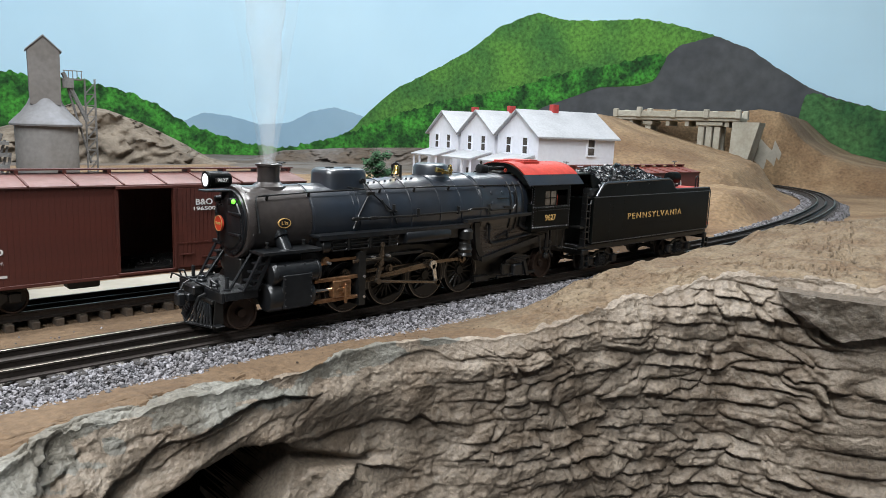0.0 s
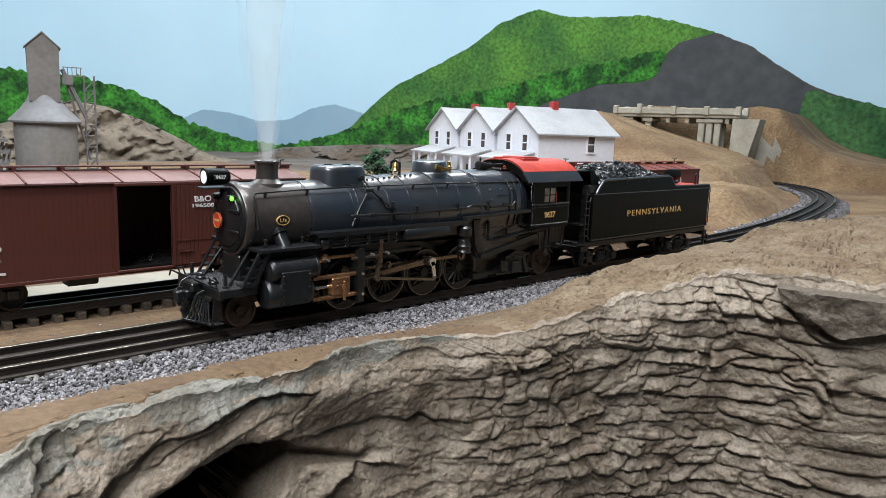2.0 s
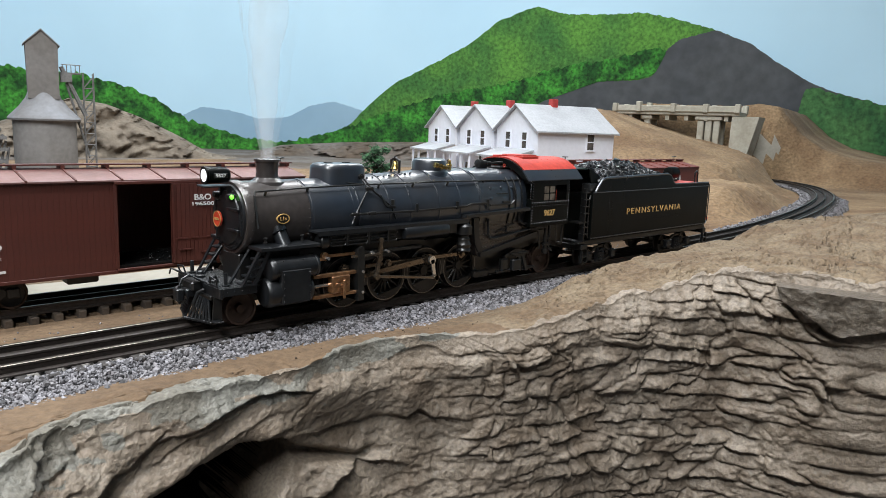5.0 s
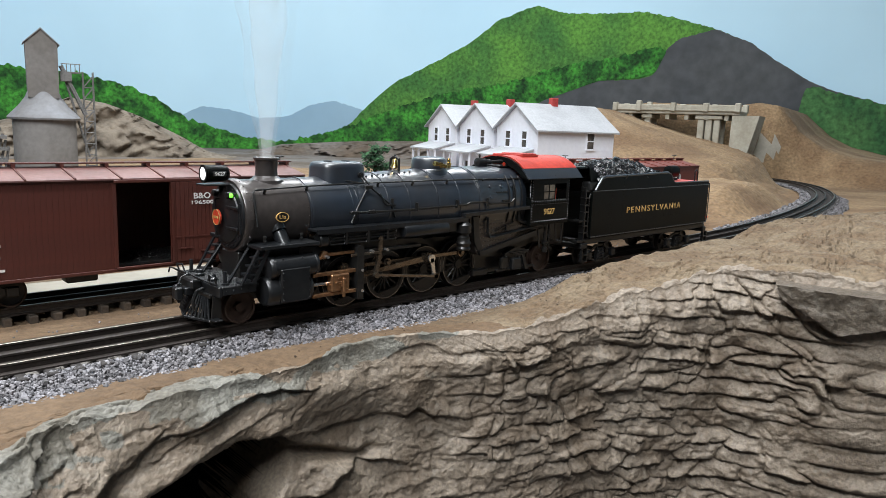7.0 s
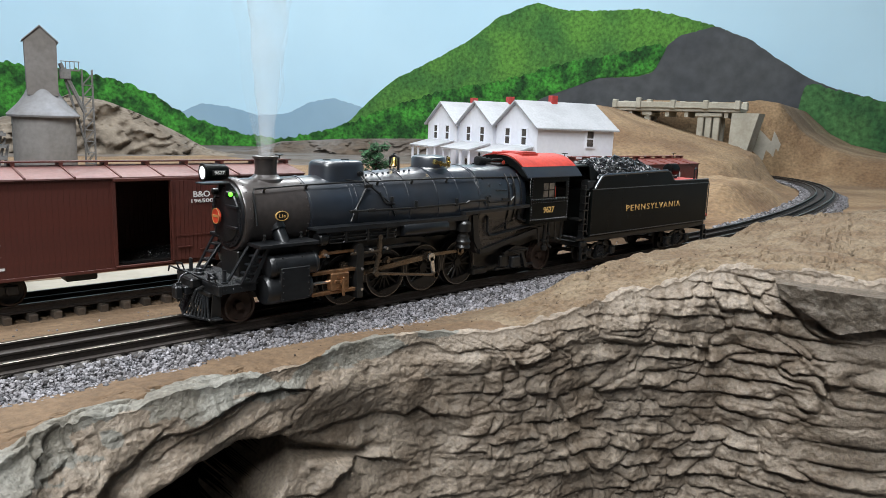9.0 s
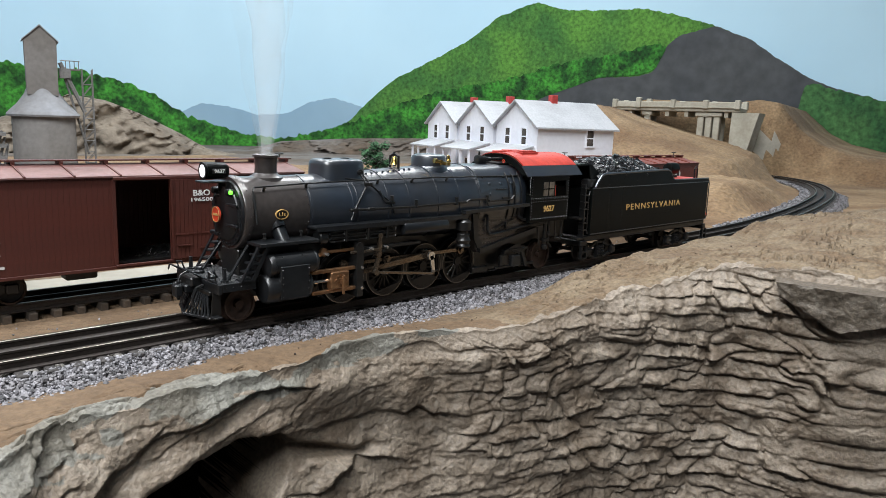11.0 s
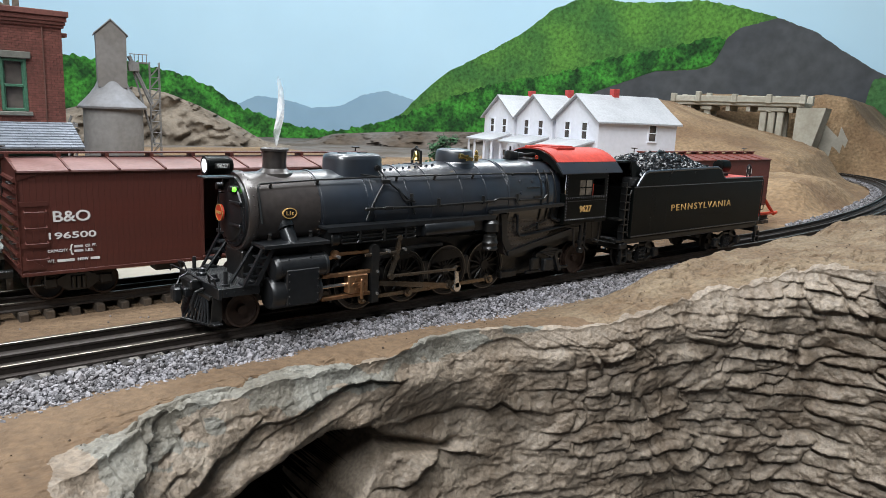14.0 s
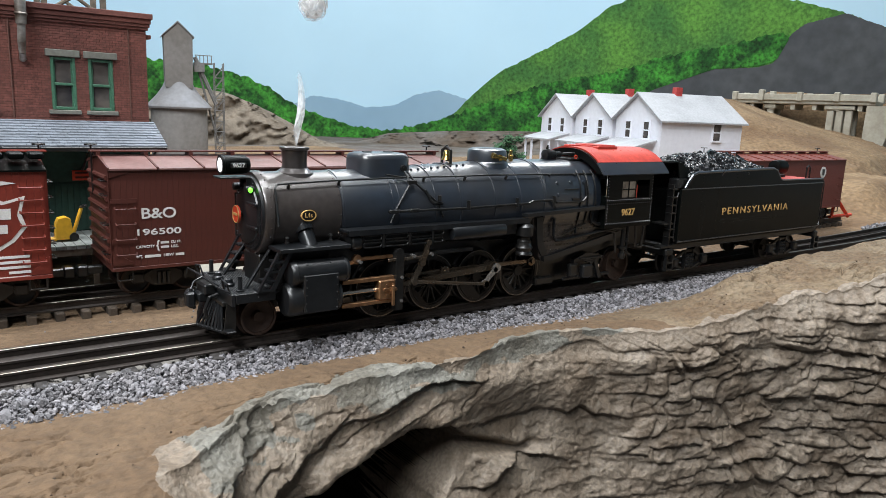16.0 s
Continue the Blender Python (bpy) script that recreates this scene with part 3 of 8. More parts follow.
def cliff():
    """Sand top, rim and cast rock face of the foreground as one sheet, with a cave let into the face."""
    r = np.array(RIM)
    seg = np.r_[0, np.cumsum(np.linalg.norm(np.diff(r, axis=0), axis=1))]
    lo, hi = np.interp(-0.24, r[:10, 0], seg[:10]), seg[-4]
    s = np.concatenate([np.linspace(0, lo, 60, endpoint=False), np.linspace(lo, hi, 880, endpoint=False), np.linspace(hi, seg[-1], 40)])
    rx, ry = np.interp(s, seg, r[:, 0]), np.interp(s, seg, r[:, 1])
    k = np.hanning(31)
    k /= k.sum()
    sx, sy = (np.convolve(np.pad(c, 15, mode="edge"), k, "valid") for c in (rx, ry))
    tx, ty = np.gradient(sx), np.gradient(sy)
    ln = np.hypot(tx, ty)
    k2 = np.hanning(181)
    k2 /= k2.sum()
    nx, ny = (np.convolve(np.pad(c, 90, mode="edge"), k2, "valid") for c in (ty / ln, -tx / ln))
    ln = np.hypot(nx, ny)
    nx, ny = nx / ln, ny / ln
    inner_x = sx.copy()
    inner_y = np.full_like(sx, -0.028)
    wide = smooth(0.25, 0.34, sx) * smooth(-0.17, -0.2, sy)
    inner_x = inner_x + wide * 0.75
    inner_y = np.where(wide > 0, -0.028 + 0 * inner_y, inner_y)
    nt, nf = 130, 330
    f = np.linspace(0, 1, nt) ** 0.8
    X1 = inner_x[:, None] + (sx - inner_x)[:, None] * f
    Y1 = inner_y[:, None] + (sy - inner_y)[:, None] * f
    Z1 = near_top(X1, Y1)
    rim_z = Z1[:, -1]
    d = np.linspace(0, 1, nf + 1)[1:] ** 1.15
    depth = 0.29 * d[None, :] + 0 * s[:, None]
    Z2 = rim_z[:, None] - depth
    S = s[:, None] + 0 * depth
    XX = sx[:, None] + 0 * depth
    # leaning face with rounded brow
    out = 0.007 * smooth(0, 0.02, depth) + 0.006 * smooth(0.03, 0.24, depth)
    # cast stone: broad folded plates with undercut ledges round the cave, stacked slabs in short columns beyond
    right = smooth(0.105, 0.175, XX + 0.03 * fbm(S * 20, Z2 * 20, 91))
    dip = 0.16 * (1 - smooth(-0.02, 0.05, sx)) + 0.15 * (1 - smooth(0.05, 0.12, sx)) + 0.10 * smooth(0.13, 0.16, sx) * (1 - smooth(0.2, 0.23, sx)) - 0.01
    lean = np.cumsum(dip * np.gradient(s))[:, None]
    warp = 0.005 * fbm(S * 11, Z2 * 14, 11) + 0.0016 * fbm(S * 42, Z2 * 50, 13)
    zz = Z2 - lean + warp
    # plates: each swells downwards, then steps back sharply under its lower edge
    w = zz * 30 + 0.9 * fbm(S * 12, Z2 * 15, 93)
    cut, bed = 1 - (w - np.floor(w)), np.floor(w)
    worth = smooth(-0.15, 0.4, vnoise(S * 18, bed * 7.3, 95))
    plate = worth * (cut ** 1.5 * (1 - smooth(0.93, 1.0, cut)) - 0.3)
    w2 = zz * 95 + 0.7 * fbm(S * 30, Z2 * 34, 97)
    cut2 = 1 - (w2 - np.floor(w2))
    chip = smooth(0.05, 0.5, vnoise(S * 55, np.floor(w2) * 5.1, 99)) * (cut2 ** 1.5 * (1 - smooth(0.9, 1.0, cut2)) - 0.3)
    knob = np.abs(fbm(S * 34 + 12 * zz, zz * 60, 115))
    left_rel = 0.0085 * plate + 0.0016 * chip + 0.0105 * fbm(S * 15, Z2 * 18, 17, 3) + 0.0018 * fbm(S * 48, zz * 62, 18) - 0.0008 * np.exp(-(knob / 0.05) ** 2)
    # slabs: short columns of uneven courses, each slab rounded and set in or out by chance
    sw = S + 0.004 * fbm(S * 30, Z2 * 40, 101)
    cu = sw / 0.052 + 0.8 * vnoise(S * 12, Z2 * 34, 103) + 0.25 * vnoise(S * 60, Z2 * 90, 104)
    col = np.floor(cu)
    high = 0.0084 + 0.0060 * hash2(col, col * 0 + 2.0, 1.7)
    row_at = (zz + 0.0042 * fbm(S * 20, Z2 * 46, 105) + 0.0012 * fbm(S * 90, Z2 * 60, 106)) / high + 3.0 * hash2(col, col * 0, 2.3)
    row = np.floor(row_at)
    fz = row_at - row
    long = 1.0 + 1.6 * hash2(row, col, 4.1)
    along = (cu - col) * 2.6 / long + hash2(row, col, 6.1)
    cell = np.floor(along)
    fu = along - cell
    pick = hash2(row + 13 * cell, col + 7 * cell, 8.9)
    roundz, roundu = smooth(0, 0.16, fz) * (1 - 0.8 * fz ** 1.4), 1 - np.abs(2 * fu - 1) ** 5
    slab = roundz * roundu
    joint_col = np.exp(-((cu - np.round(cu)) / 0.05) ** 2)
    firm = 0.25 + 0.75 * smooth(-0.35, 0.4, fbm(S * 19, Z2 * 26, 117))
    right_rel = ((0.0062 * (pick - 0.4) + 0.0040) * slab ** 0.8 - 0.0016 * (1 - slab) ** 4 - 0.0010 * joint_col) * firm + 0.0075 * fbm(S * 17, Z2 * 24, 107) + 0.0026 * fbm(S * 55, zz * 95, 109)
    thin = smooth(0.1, 0.6, vnoise(S * 40, row * 3.7, 111)) * np.exp(-((fz - 0.5) / 0.07) ** 2)
    right_rel = right_rel - 0.0012 * thin
    rel = left_rel * (1 - right) + right_rel * right
    crag = 1 - np.abs(fbm(S * 120, zz * 150, 119))
    rel = rel + (0.0016 * fbm(S * 120, zz * 160, 19) + 0.0012 * (crag ** 4 - 0.5)) * (0.25 + 0.75 * right) + 0.0006 * fbm(S * 300, zz * 340, 23)
    # a shadowed groove runs on from the cave at the height of its brow
    gz = np.interp(XX, [0.015, 0.03, 0.06, 0.085, 0.11], [-0.058, -0.062, -0.071, -0.075, -0.077]) + 0.0015 * vnoise(S * 70, S * 0, 113)
    rel = rel - 0.013 * np.exp(-((Z2 - gz) / 0.0036) ** 2) * smooth(0.01, 0.02, XX) * (1 - smooth(0.06, 0.1, XX))
    out = out + rel * smooth(0, 0.012, depth)
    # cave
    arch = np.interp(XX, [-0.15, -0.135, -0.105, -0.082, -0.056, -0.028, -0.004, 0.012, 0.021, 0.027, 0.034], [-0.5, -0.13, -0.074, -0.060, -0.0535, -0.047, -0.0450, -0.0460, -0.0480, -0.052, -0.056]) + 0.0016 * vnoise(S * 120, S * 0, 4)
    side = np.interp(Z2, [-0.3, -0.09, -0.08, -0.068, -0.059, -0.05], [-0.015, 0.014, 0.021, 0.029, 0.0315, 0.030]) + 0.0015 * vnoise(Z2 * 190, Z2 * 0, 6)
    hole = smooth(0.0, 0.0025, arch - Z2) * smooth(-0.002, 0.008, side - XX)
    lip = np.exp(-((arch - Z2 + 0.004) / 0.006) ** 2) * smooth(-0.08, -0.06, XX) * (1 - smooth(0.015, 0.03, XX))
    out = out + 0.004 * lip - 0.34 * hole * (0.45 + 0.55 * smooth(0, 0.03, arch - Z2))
    X2, Y2 = sx[:, None] + nx[:, None] * out, sy[:, None] + ny[:, None] * out
    # brow: lift an irregular lip along the rim
    rock_here = smooth(-0.150, -0.122, sx)
    lump = (0.0060 * np.clip(fbm(s * 26, s * 0 + 2.0, 31) + 0.15, 0, 1.2) + 0.0007 * fbm(s * 110, s * 0, 33)) * rock_here
    back = np.clip(f[None, :] * np.hypot(sx - inner_x, sy - inner_y)[:, None], 0, 1)
    edge = np.hypot(X1 - sx[:, None], Y1 - sy[:, None])
    Z1 = Z1 + lump[:, None] * np.exp(-(edge / 0.010) ** 2) + 0.0026 * fbm(X1 * 60, Y1 * 90, 35) * np.exp(-(edge / 0.020) ** 2) * rock_here[:, None]
    Z2 = Z2 + lump[:, None] * np.exp(-(depth / 0.012) ** 2)
    # the brow rolls over
    Z1 = Z1 - 0.0016 * np.exp(-edge / 0.008) * rock_here[:, None]
    Z2 = Z2 - 0.0016 * np.exp(-depth / 0.01) * rock_here[:, None]
    # left of the rock the sand simply slopes away
    soft = (1 - rock_here)[:, None]
    X2 = X2 * (1 - soft) + soft * (sx[:, None] + nx[:, None] * depth * 1.1)
    Y2 = Y2 * (1 - soft) + soft * (sy[:, None] + ny[:, None] * depth * 1.1)
    Z2 = Z2 * (1 - soft) + soft * (rim_z[:, None] - depth * 0.45 + 0.0034 * fbm(S * 55, depth * 70, 41) + 0.0012 * fbm(S * 170, depth * 190, 43))
    X, Y, Z = (np.concatenate(p, 1) for p in ((X1, X2), (Y1, Y2), (Z1, Z2)))
    nu, nv = X.shape
    F = grid_faces(nu, nv)
    cx, cy, cz = (a.reshape(-1)[F].mean(1) for a in (X, Y, Z))
    iu, iv = F[:, 0] // nv, F[:, 0] % nv
    e = np.where(iv < nt, edge.reshape(nu, nt)[iu, np.minimum(iv, nt - 1)], 0)
    band = 0.007 + 0.011 * fbm(s[iu] * 34, s[iu] * 0, 51) + 0.003 * vnoise(cx * 130, cy * 130, 53)
    band = (band + 0.010 * smooth(0.25, 0.3, cx) * np.clip(fbm(cx * 40, cy * 40, 59) + 0.5, 0, 1) + 0.005 * (1 - smooth(-0.03, 0.05, cx))) * (1 - 0.5 * smooth(0.17, 0.24, cx))
    rocky = (rock_here[iu] + 0.25 * vnoise(cx * 70, cz * 70 + cy * 50, 55) > 0.5) & ((iv >= nt) | (e < band))
    # upper rock gets the top-lit tone in patches
    pale = rocky & (cz > -0.026 + 0.012 * fbm(cx * 45, cy * 45 + cz * 30, 57)) & (fbm(cx * 38, cz * 60 + cy * 20, 63) > -0.15 + 1.2 * smooth(0.08, 0.22, cx))
    # faces within the hole take the near-black that paints in the cave's shade
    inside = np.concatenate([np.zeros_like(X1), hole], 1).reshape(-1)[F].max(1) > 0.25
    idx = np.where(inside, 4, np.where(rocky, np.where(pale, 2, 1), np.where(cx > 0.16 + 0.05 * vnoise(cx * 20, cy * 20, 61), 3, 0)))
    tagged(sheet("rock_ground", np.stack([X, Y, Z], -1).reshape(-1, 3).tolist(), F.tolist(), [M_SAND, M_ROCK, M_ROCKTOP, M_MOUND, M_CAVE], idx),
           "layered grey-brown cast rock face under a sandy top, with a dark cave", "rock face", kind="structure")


M_MOUND = material("dry_sand_mound", (0.178, 0.131, 0.082), 0.9, scale=300, vary=0.3, bump=1.0, bump_scale=190, second=(0.125, 0.082, 0.047), big=26, size=0.005)
cliff()


def stone_slab():
    """A dark wedge of stone jutting from the face under the mound."""
    bm = B()
    e = Vector((0.36, -0.93, 0))
    n = Vector((-0.93, -0.36, 0))
    o = Vector((0.318, -0.2035, 0.0240))
    for u, d, z in ((0, 0.004, 0), (0.03, 0.010, 0.0005), (0.075, 0.008, -0.001), (0.004, 0.003, -0.008), (0.022, 0.008, -0.015), (0.036, 0.009, -0.0235), (0.05, 0.009, -0.019),
                    (0.075, 0.006, -0.013), (0.0, -0.03, 0.001), (0.08, -0.03, 0.0), (0.036, -0.03, -0.022), (0.08, -0.03, -0.014), (0.004, -0.03, -0.009)):
        bm.verts.new(o + e * u * 1.05 + n * (d * 1.2 + 0.014) + Vector((0, 0, z * 1.15)))
    bmesh.ops.convex_hull(bm, input=bm.verts)
    bmesh.ops.triangulate(bm, faces=bm.faces)
    for _ in range(4):
        bmesh.ops.subdivide_edges(bm, edges=bm.edges, cuts=1, use_grid_fill=True)
    for v in bm.verts:
        v.co += n * (0.0022 * noise.noise(v.co * 90) + 0.0012 * noise.noise(v.co * 260)) + Vector((0, 0, 0.0009 * noise.noise(v.co * 200)))
    return tagged(part("stone_slab", bm, M_SLAB), "dark brown stone slab jutting from the rock face", "rock")


M_SLAB = rock_material("dark_slab", (0.12, 0.096, 0.072), (0.08, 0.062, 0.045), (0.2, 0.18, 0.15))
stone_slab()

# ---- tracks ----


def rail_sheet(parent, pts, off, z, name, mat_head):
    """One rail swept along pts: a foot, a thin web and a head."""
    prof = [(-0.0028, -0.0055), (-0.0028, -0.0047), (-0.0006, -0.004), (-0.0006, -0.0018), (-0.0012, -0.0012), (-0.0012, -0.0002), (-0.0009, 0.0),
            (0.0009, 0.0), (0.0012, -0.0002), (0.0012, -0.0012), (0.0006, -0.0018), (0.0006, -0.004), (0.0028, -0.0047), (0.0028, -0.0055)]
    t = np.gradient(pts, axis=0)
    t /= np.linalg.norm(t, axis=1)[:, None]
    nrm = np.stack([-t[:, 1], t[:, 0]], 1)
    v = [(p[0] + n[0] * (off + a), p[1] + n[1] * (off + a), z + b) for p, n in zip(pts, nrm) for a, b in prof]
    k = len(prof)
    faces, idx = [], []
    for i in range(len(pts) - 1):
        for j in range(k - 1):
            faces.append((i * k + j, i * k + j + 1, (i + 1) * k + j + 1, (i + 1) * k + j))
            idx.append(1 if 5 <= j <= 7 else 0)
    ob = sheet(name, v, faces, [M_RAIL, mat_head], idx, smooth=False)
    ob.parent = parent
    return ob


track = thing("main_track", "three-rail model track with shiny outer rails and dark ties in grey ballast", "railway track", kind="structure")
for off, head in ((-0.0169, M_RAILTOP), (0.0169, M_RAILTOP), (0.0, M_RAIL)):
    rail_sheet(track, LINE[::2], off, RAIL_Z if off else -0.0004, "rail", head)
TIE = B()
box(TIE, -0.0026, 0.0026, -0.0275, 0.0275, -0.0100, -0.0056, 0.0005)
TIE_ME = bpy.data.meshes.new("tie")
TIE.to_mesh(TIE_ME)
TIE.free()
TIE_ME.materials.append(M_TIE)
dist = np.r_[0, np.cumsum(np.linalg.norm(np.diff(LINE, axis=0), axis=1))]
rnd = random.Random(5)
for s in np.arange(0.55, dist[-1] - 0.3, 0.0128):
    i = int(np.searchsorted(dist, s))
    h = LINE[min(i + 1, len(LINE) - 1)] - LINE[i - 1]
    o = new("tie", TIE_ME)
    o.parent = track
    o.matrix_basis = pose(LINE[i][0], LINE[i][1], 0, 0, 0, math.degrees(math.atan2(h[1], h[0])) + rnd.uniform(-1.5, 1.5))

siding = thing("siding_track", "three-rail siding with widely spaced grey wooden ties on sand", "railway track", kind="structure")
SIDING = np.array([(x, SIDE_Y) for x in np.arange(-0.9, 0.86, 0.02)])
for off, head in ((-0.0169, M_RAILTOP), (0.0169, M_RAILTOP), (0.0, M_RAIL)):
    rail_sheet(siding, SIDING, off, SIDE_Z if off else SIDE_Z - 0.0004, "rail", head)
TIE2 = B()
box(TIE2, -0.0026, 0.0026, -0.0258, 0.0258, -0.0115, -0.0056, 0.0006)
TIE2_ME = bpy.data.meshes.new("tie")
TIE2.to_mesh(TIE2_ME)
TIE2.free()
TIE2_ME.materials.append(M_TIEGREY)
for x in np.arange(-0.75, 0.84, 0.0146):
    o = new("tie", TIE2_ME)
    o.parent = siding
    o.matrix_basis = pose(x, SIDE_Y + rnd.uniform(-0.001, 0.001), SIDE_Z, 0, 0, rnd.uniform(-1, 1))


def stones(name, n, place, size, mat, label, seed, category="ballast"):
    """Loose angular stones: jittered icosahedra, all in one mesh."""
    rs = np.random.RandomState(seed)
    g = (1 + 5 ** 0.5) / 2
    base = np.array([(-1, g, 0), (1, g, 0), (-1, -g, 0), (1, -g, 0), (0, -1, g), (0, 1, g), (0, -1, -g), (0, 1, -g), (g, 0, -1), (g, 0, 1), (-g, 0, -1), (-g, 0, 1)]) / 1.9
    tri = np.array([(0, 11, 5), (0, 5, 1), (0, 1, 7), (0, 7, 10), (0, 10, 11), (1, 5, 9), (5, 11, 4), (11, 10, 2), (10, 7, 6), (7, 1, 8),
                    (3, 9, 4), (3, 4, 2), (3, 2, 6), (3, 6, 8), (3, 8, 9), (4, 9, 5), (2, 4, 11), (6, 2, 10), (8, 6, 7), (9, 8, 1)])
    c = place(rs, n)
    n = len(c)
    sz = size * rs.lognormal(0, 0.32, n)
    v = base[None] * (1 + 0.17 * rs.randn(n, 12, 1)).clip(0.6, 1.4) * sz[:, None, None] * rs.uniform(0.72, 1.15, (n, 1, 3))
    q = rs.randn(n, 4)
    q /= np.linalg.norm(q, axis=1)[:, None]
    w, x, y, z = q.T
    rot = np.stack([1 - 2 * (y * y + z * z), 2 * (x * y - z * w), 2 * (x * z + y * w), 2 * (x * y + z * w), 1 - 2 * (x * x + z * z), 2 * (y * z - x * w),
                    2 * (x * z - y * w), 2 * (y * z + x * w), 1 - 2 * (x * x + y * y)], 1).reshape(n, 3, 3)
    v = np.einsum("nij,nkj->nki", rot, v) + c[:, None]
    faces = (tri[None] + 12 * np.arange(n)[:, None, None]).reshape(-1, 3)
    return tagged(sheet(name, v.reshape(-1, 3).tolist(), faces.tolist(), [mat], smooth=False), label, category, kind="stuff")


def ballast_place(rs, n):
    x = np.where(rs.rand(n) < 0.88, rs.uniform(-0.3, 0.5, n), rs.uniform(0.5, 1.6, n))
    toe = -0.0455 - 0.005 * vnoise(x * 14, x * 0, 3) - 0.002 * vnoise(x * 60, x * 0, 5) - 0.008 * smooth(0.1, 0.2, x) + 0.006 * smooth(0.26, 0.36, x)
    f = rs.rand(n)
    d = -0.0215 + (toe + 0.0215) * f
    z = -0.0066 - 0.0072 * smooth(0.12, 1.0, f) - 0.002 * (1 - smooth(0.0, 0.12, f)) + rs.uniform(-0.0016, 0.0008, n)
    return np.stack([x, line_y(x) + d, z], 1)


def inner_place(rs, n):
    x = rs.uniform(0.78, 1.98, n)
    return np.stack([x, line_y(x) + rs.uniform(0.022, 0.052, n), rs.uniform(-0.0115, -0.009, n)], 1)


def between_place(rs, n):
    x = rs.uniform(-0.42, 1.6, n)
    return np.stack([x, line_y(x) + rs.uniform(-0.024, 0.026, n), rs.uniform(-0.0095, -0.0085, n)], 1)


stones("ballast", 40000, ballast_place, 0.00083, M_BALLAST, "loose light grey stone ballast beside the main track", 3)
stones("ballast", 5200, between_place, 0.0010, M_GRIT, "dark dirty ballast between the main track's rails", 4)
stones("ballast", 2600, inner_place, 0.0016, M_BALLAST, "pale ballast along the inside of the curve", 6)


def fleck_place(rs, n):
    x, y = rs.uniform(-0.24, 0.62, n), rs.uniform(-0.16, -0.048, n)
    rx = np.interp(x, [p[0] for p in RIM[:18]], [p[1] for p in RIM[:18]])
    k = (y > rx + 0.012) & (fbm(x * 30, y * 30, 81) > -0.1)
    x, y = x[k], y[k]
    return np.stack([x, y, near_top(x, y) + 0.0002], 1)


def grit_place(rs, n):
    x, y = rs.uniform(-0.3, 0.9, n), rs.uniform(0.03, 0.10, n)
    return np.stack([x, y, far_ground(x, y) + 0.0002], 1)


stones("sand_flecks", 420, fleck_place, 0.00042, M_DEBRIS, "dark brown flecks pressed into the sand", 31, "debris")
stones("sand_flecks", 260, grit_place, 0.0006, M_BALLAST, "stray pale stones on the sand between the tracks", 32, "debris")
bm = B()
pts = LINE[::6]
ring = []
for i, p in enumerate(pts):
    h = pts[min(i + 1, len(pts) - 1)] - pts[max(i - 1, 0)]
    h /= np.linalg.norm(h)
    nn = np.array([-h[1], h[0]])
    ring.append([bm.verts.new((*(p + nn * o), z)) for o, z in ((-0.046, -0.0165), (-0.022, -0.0095), (0.024, -0.0095), (0.036, -0.0165))])
for a, b in zip(ring, ring[1:]):
    for j in range(3):
        bm.faces.new((a[j], a[j + 1], b[j + 1], b[j]))
tagged(part("roadbed", bm, M_GRIT), "low gritty roadbed under the main track", "roadbed", kind="structure")

# ---- lettering ----


def lettering(name, text, size, mat, parent, at, depth=0.0002, turn=(90, 0, 0), width=None, label="", space=1.0):
    """Raised letters in the built-in font, as a mesh standing off a side that faces -y."""
    cu = bpy.data.curves.new(name, "FONT")
    cu.body, cu.size, cu.extrude, cu.align_x, cu.align_y = text, size, depth, "CENTER", "CENTER"
    cu.offset, cu.space_character = size * (0.014 if space == 1.0 else 0.004), space
    tmp = new("letters", cu)
    me = bpy.data.meshes.new_from_object(tmp.evaluated_get(bpy.context.evaluated_depsgraph_get()))
    bpy.data.objects.remove(tmp)
    me.materials.clear()
    me.materials.append(mat)
    ob = new(name, me)
    ob.parent = parent
    xs = [v.co.x for v in me.vertices]
    k = width / (max(xs) - min(xs)) if width else 1.0
    for v in me.vertices:
        v.co.x *= k
    ob.matrix_basis = pose(*at, *turn)
    if label:
        ob["label"] = label
    return ob


def rivets(bm, pts, r=0.00042, way=(0, -1, 0)):
    for p in pts:
        q = Vector(p) + Vector(way) * r * 0.9
        rod(bm, p, q, r, r * 0.5, seg=5)
    return bm


# ---- locomotive ----
ZC = 0.0605
DRIVERS = (0.0985, 0.1330, 0.1676, 0.2022)
R_DRIVE, Z_AXLE, CRANK = 0.0166, 0.0166, 0.0096
CRANK0 = 12.0


def boiler_r(x):
    return float(np.interp(x, [0.029, 0.073, 0.105, 0.125, 0.175, 0.215, 0.268], [0.0212, 0.0214, 0.0222, 0.0231, 0.0258, 0.0266, 0.0266]))


loco = thing("steam_locomotive", "black model steam engine with a red-roofed cab on the main track", "locomotive")

bm = B()
lathe(bm, [(0.0300, 0.0195), (0.0300, 0.0212), (0.0312, 0.0220), (0.0345, 0.0220), (0.0350, 0.0212), (0.0722, 0.0214)], (0, 0, ZC), seg=56)
smokebox = part("smokebox", bm, M_SMOKEBOX, loco, "brownish graphite-grey smokebox drum")
bm = B()
for i in range(26):
    a = 2 * math.pi * i / 26
    for x in (0.0328, 0.0710):
        p = Vector((x, math.cos(a) * 0.0219, ZC + math.sin(a) * 0.0219))
        d = Vector((0, math.cos(a), math.sin(a)))
        rod(bm, p, p + d * 0.0005, 0.0004, 0.0002, seg=5)
part("rivets", bm, M_SMOKEBOX, smokebox)
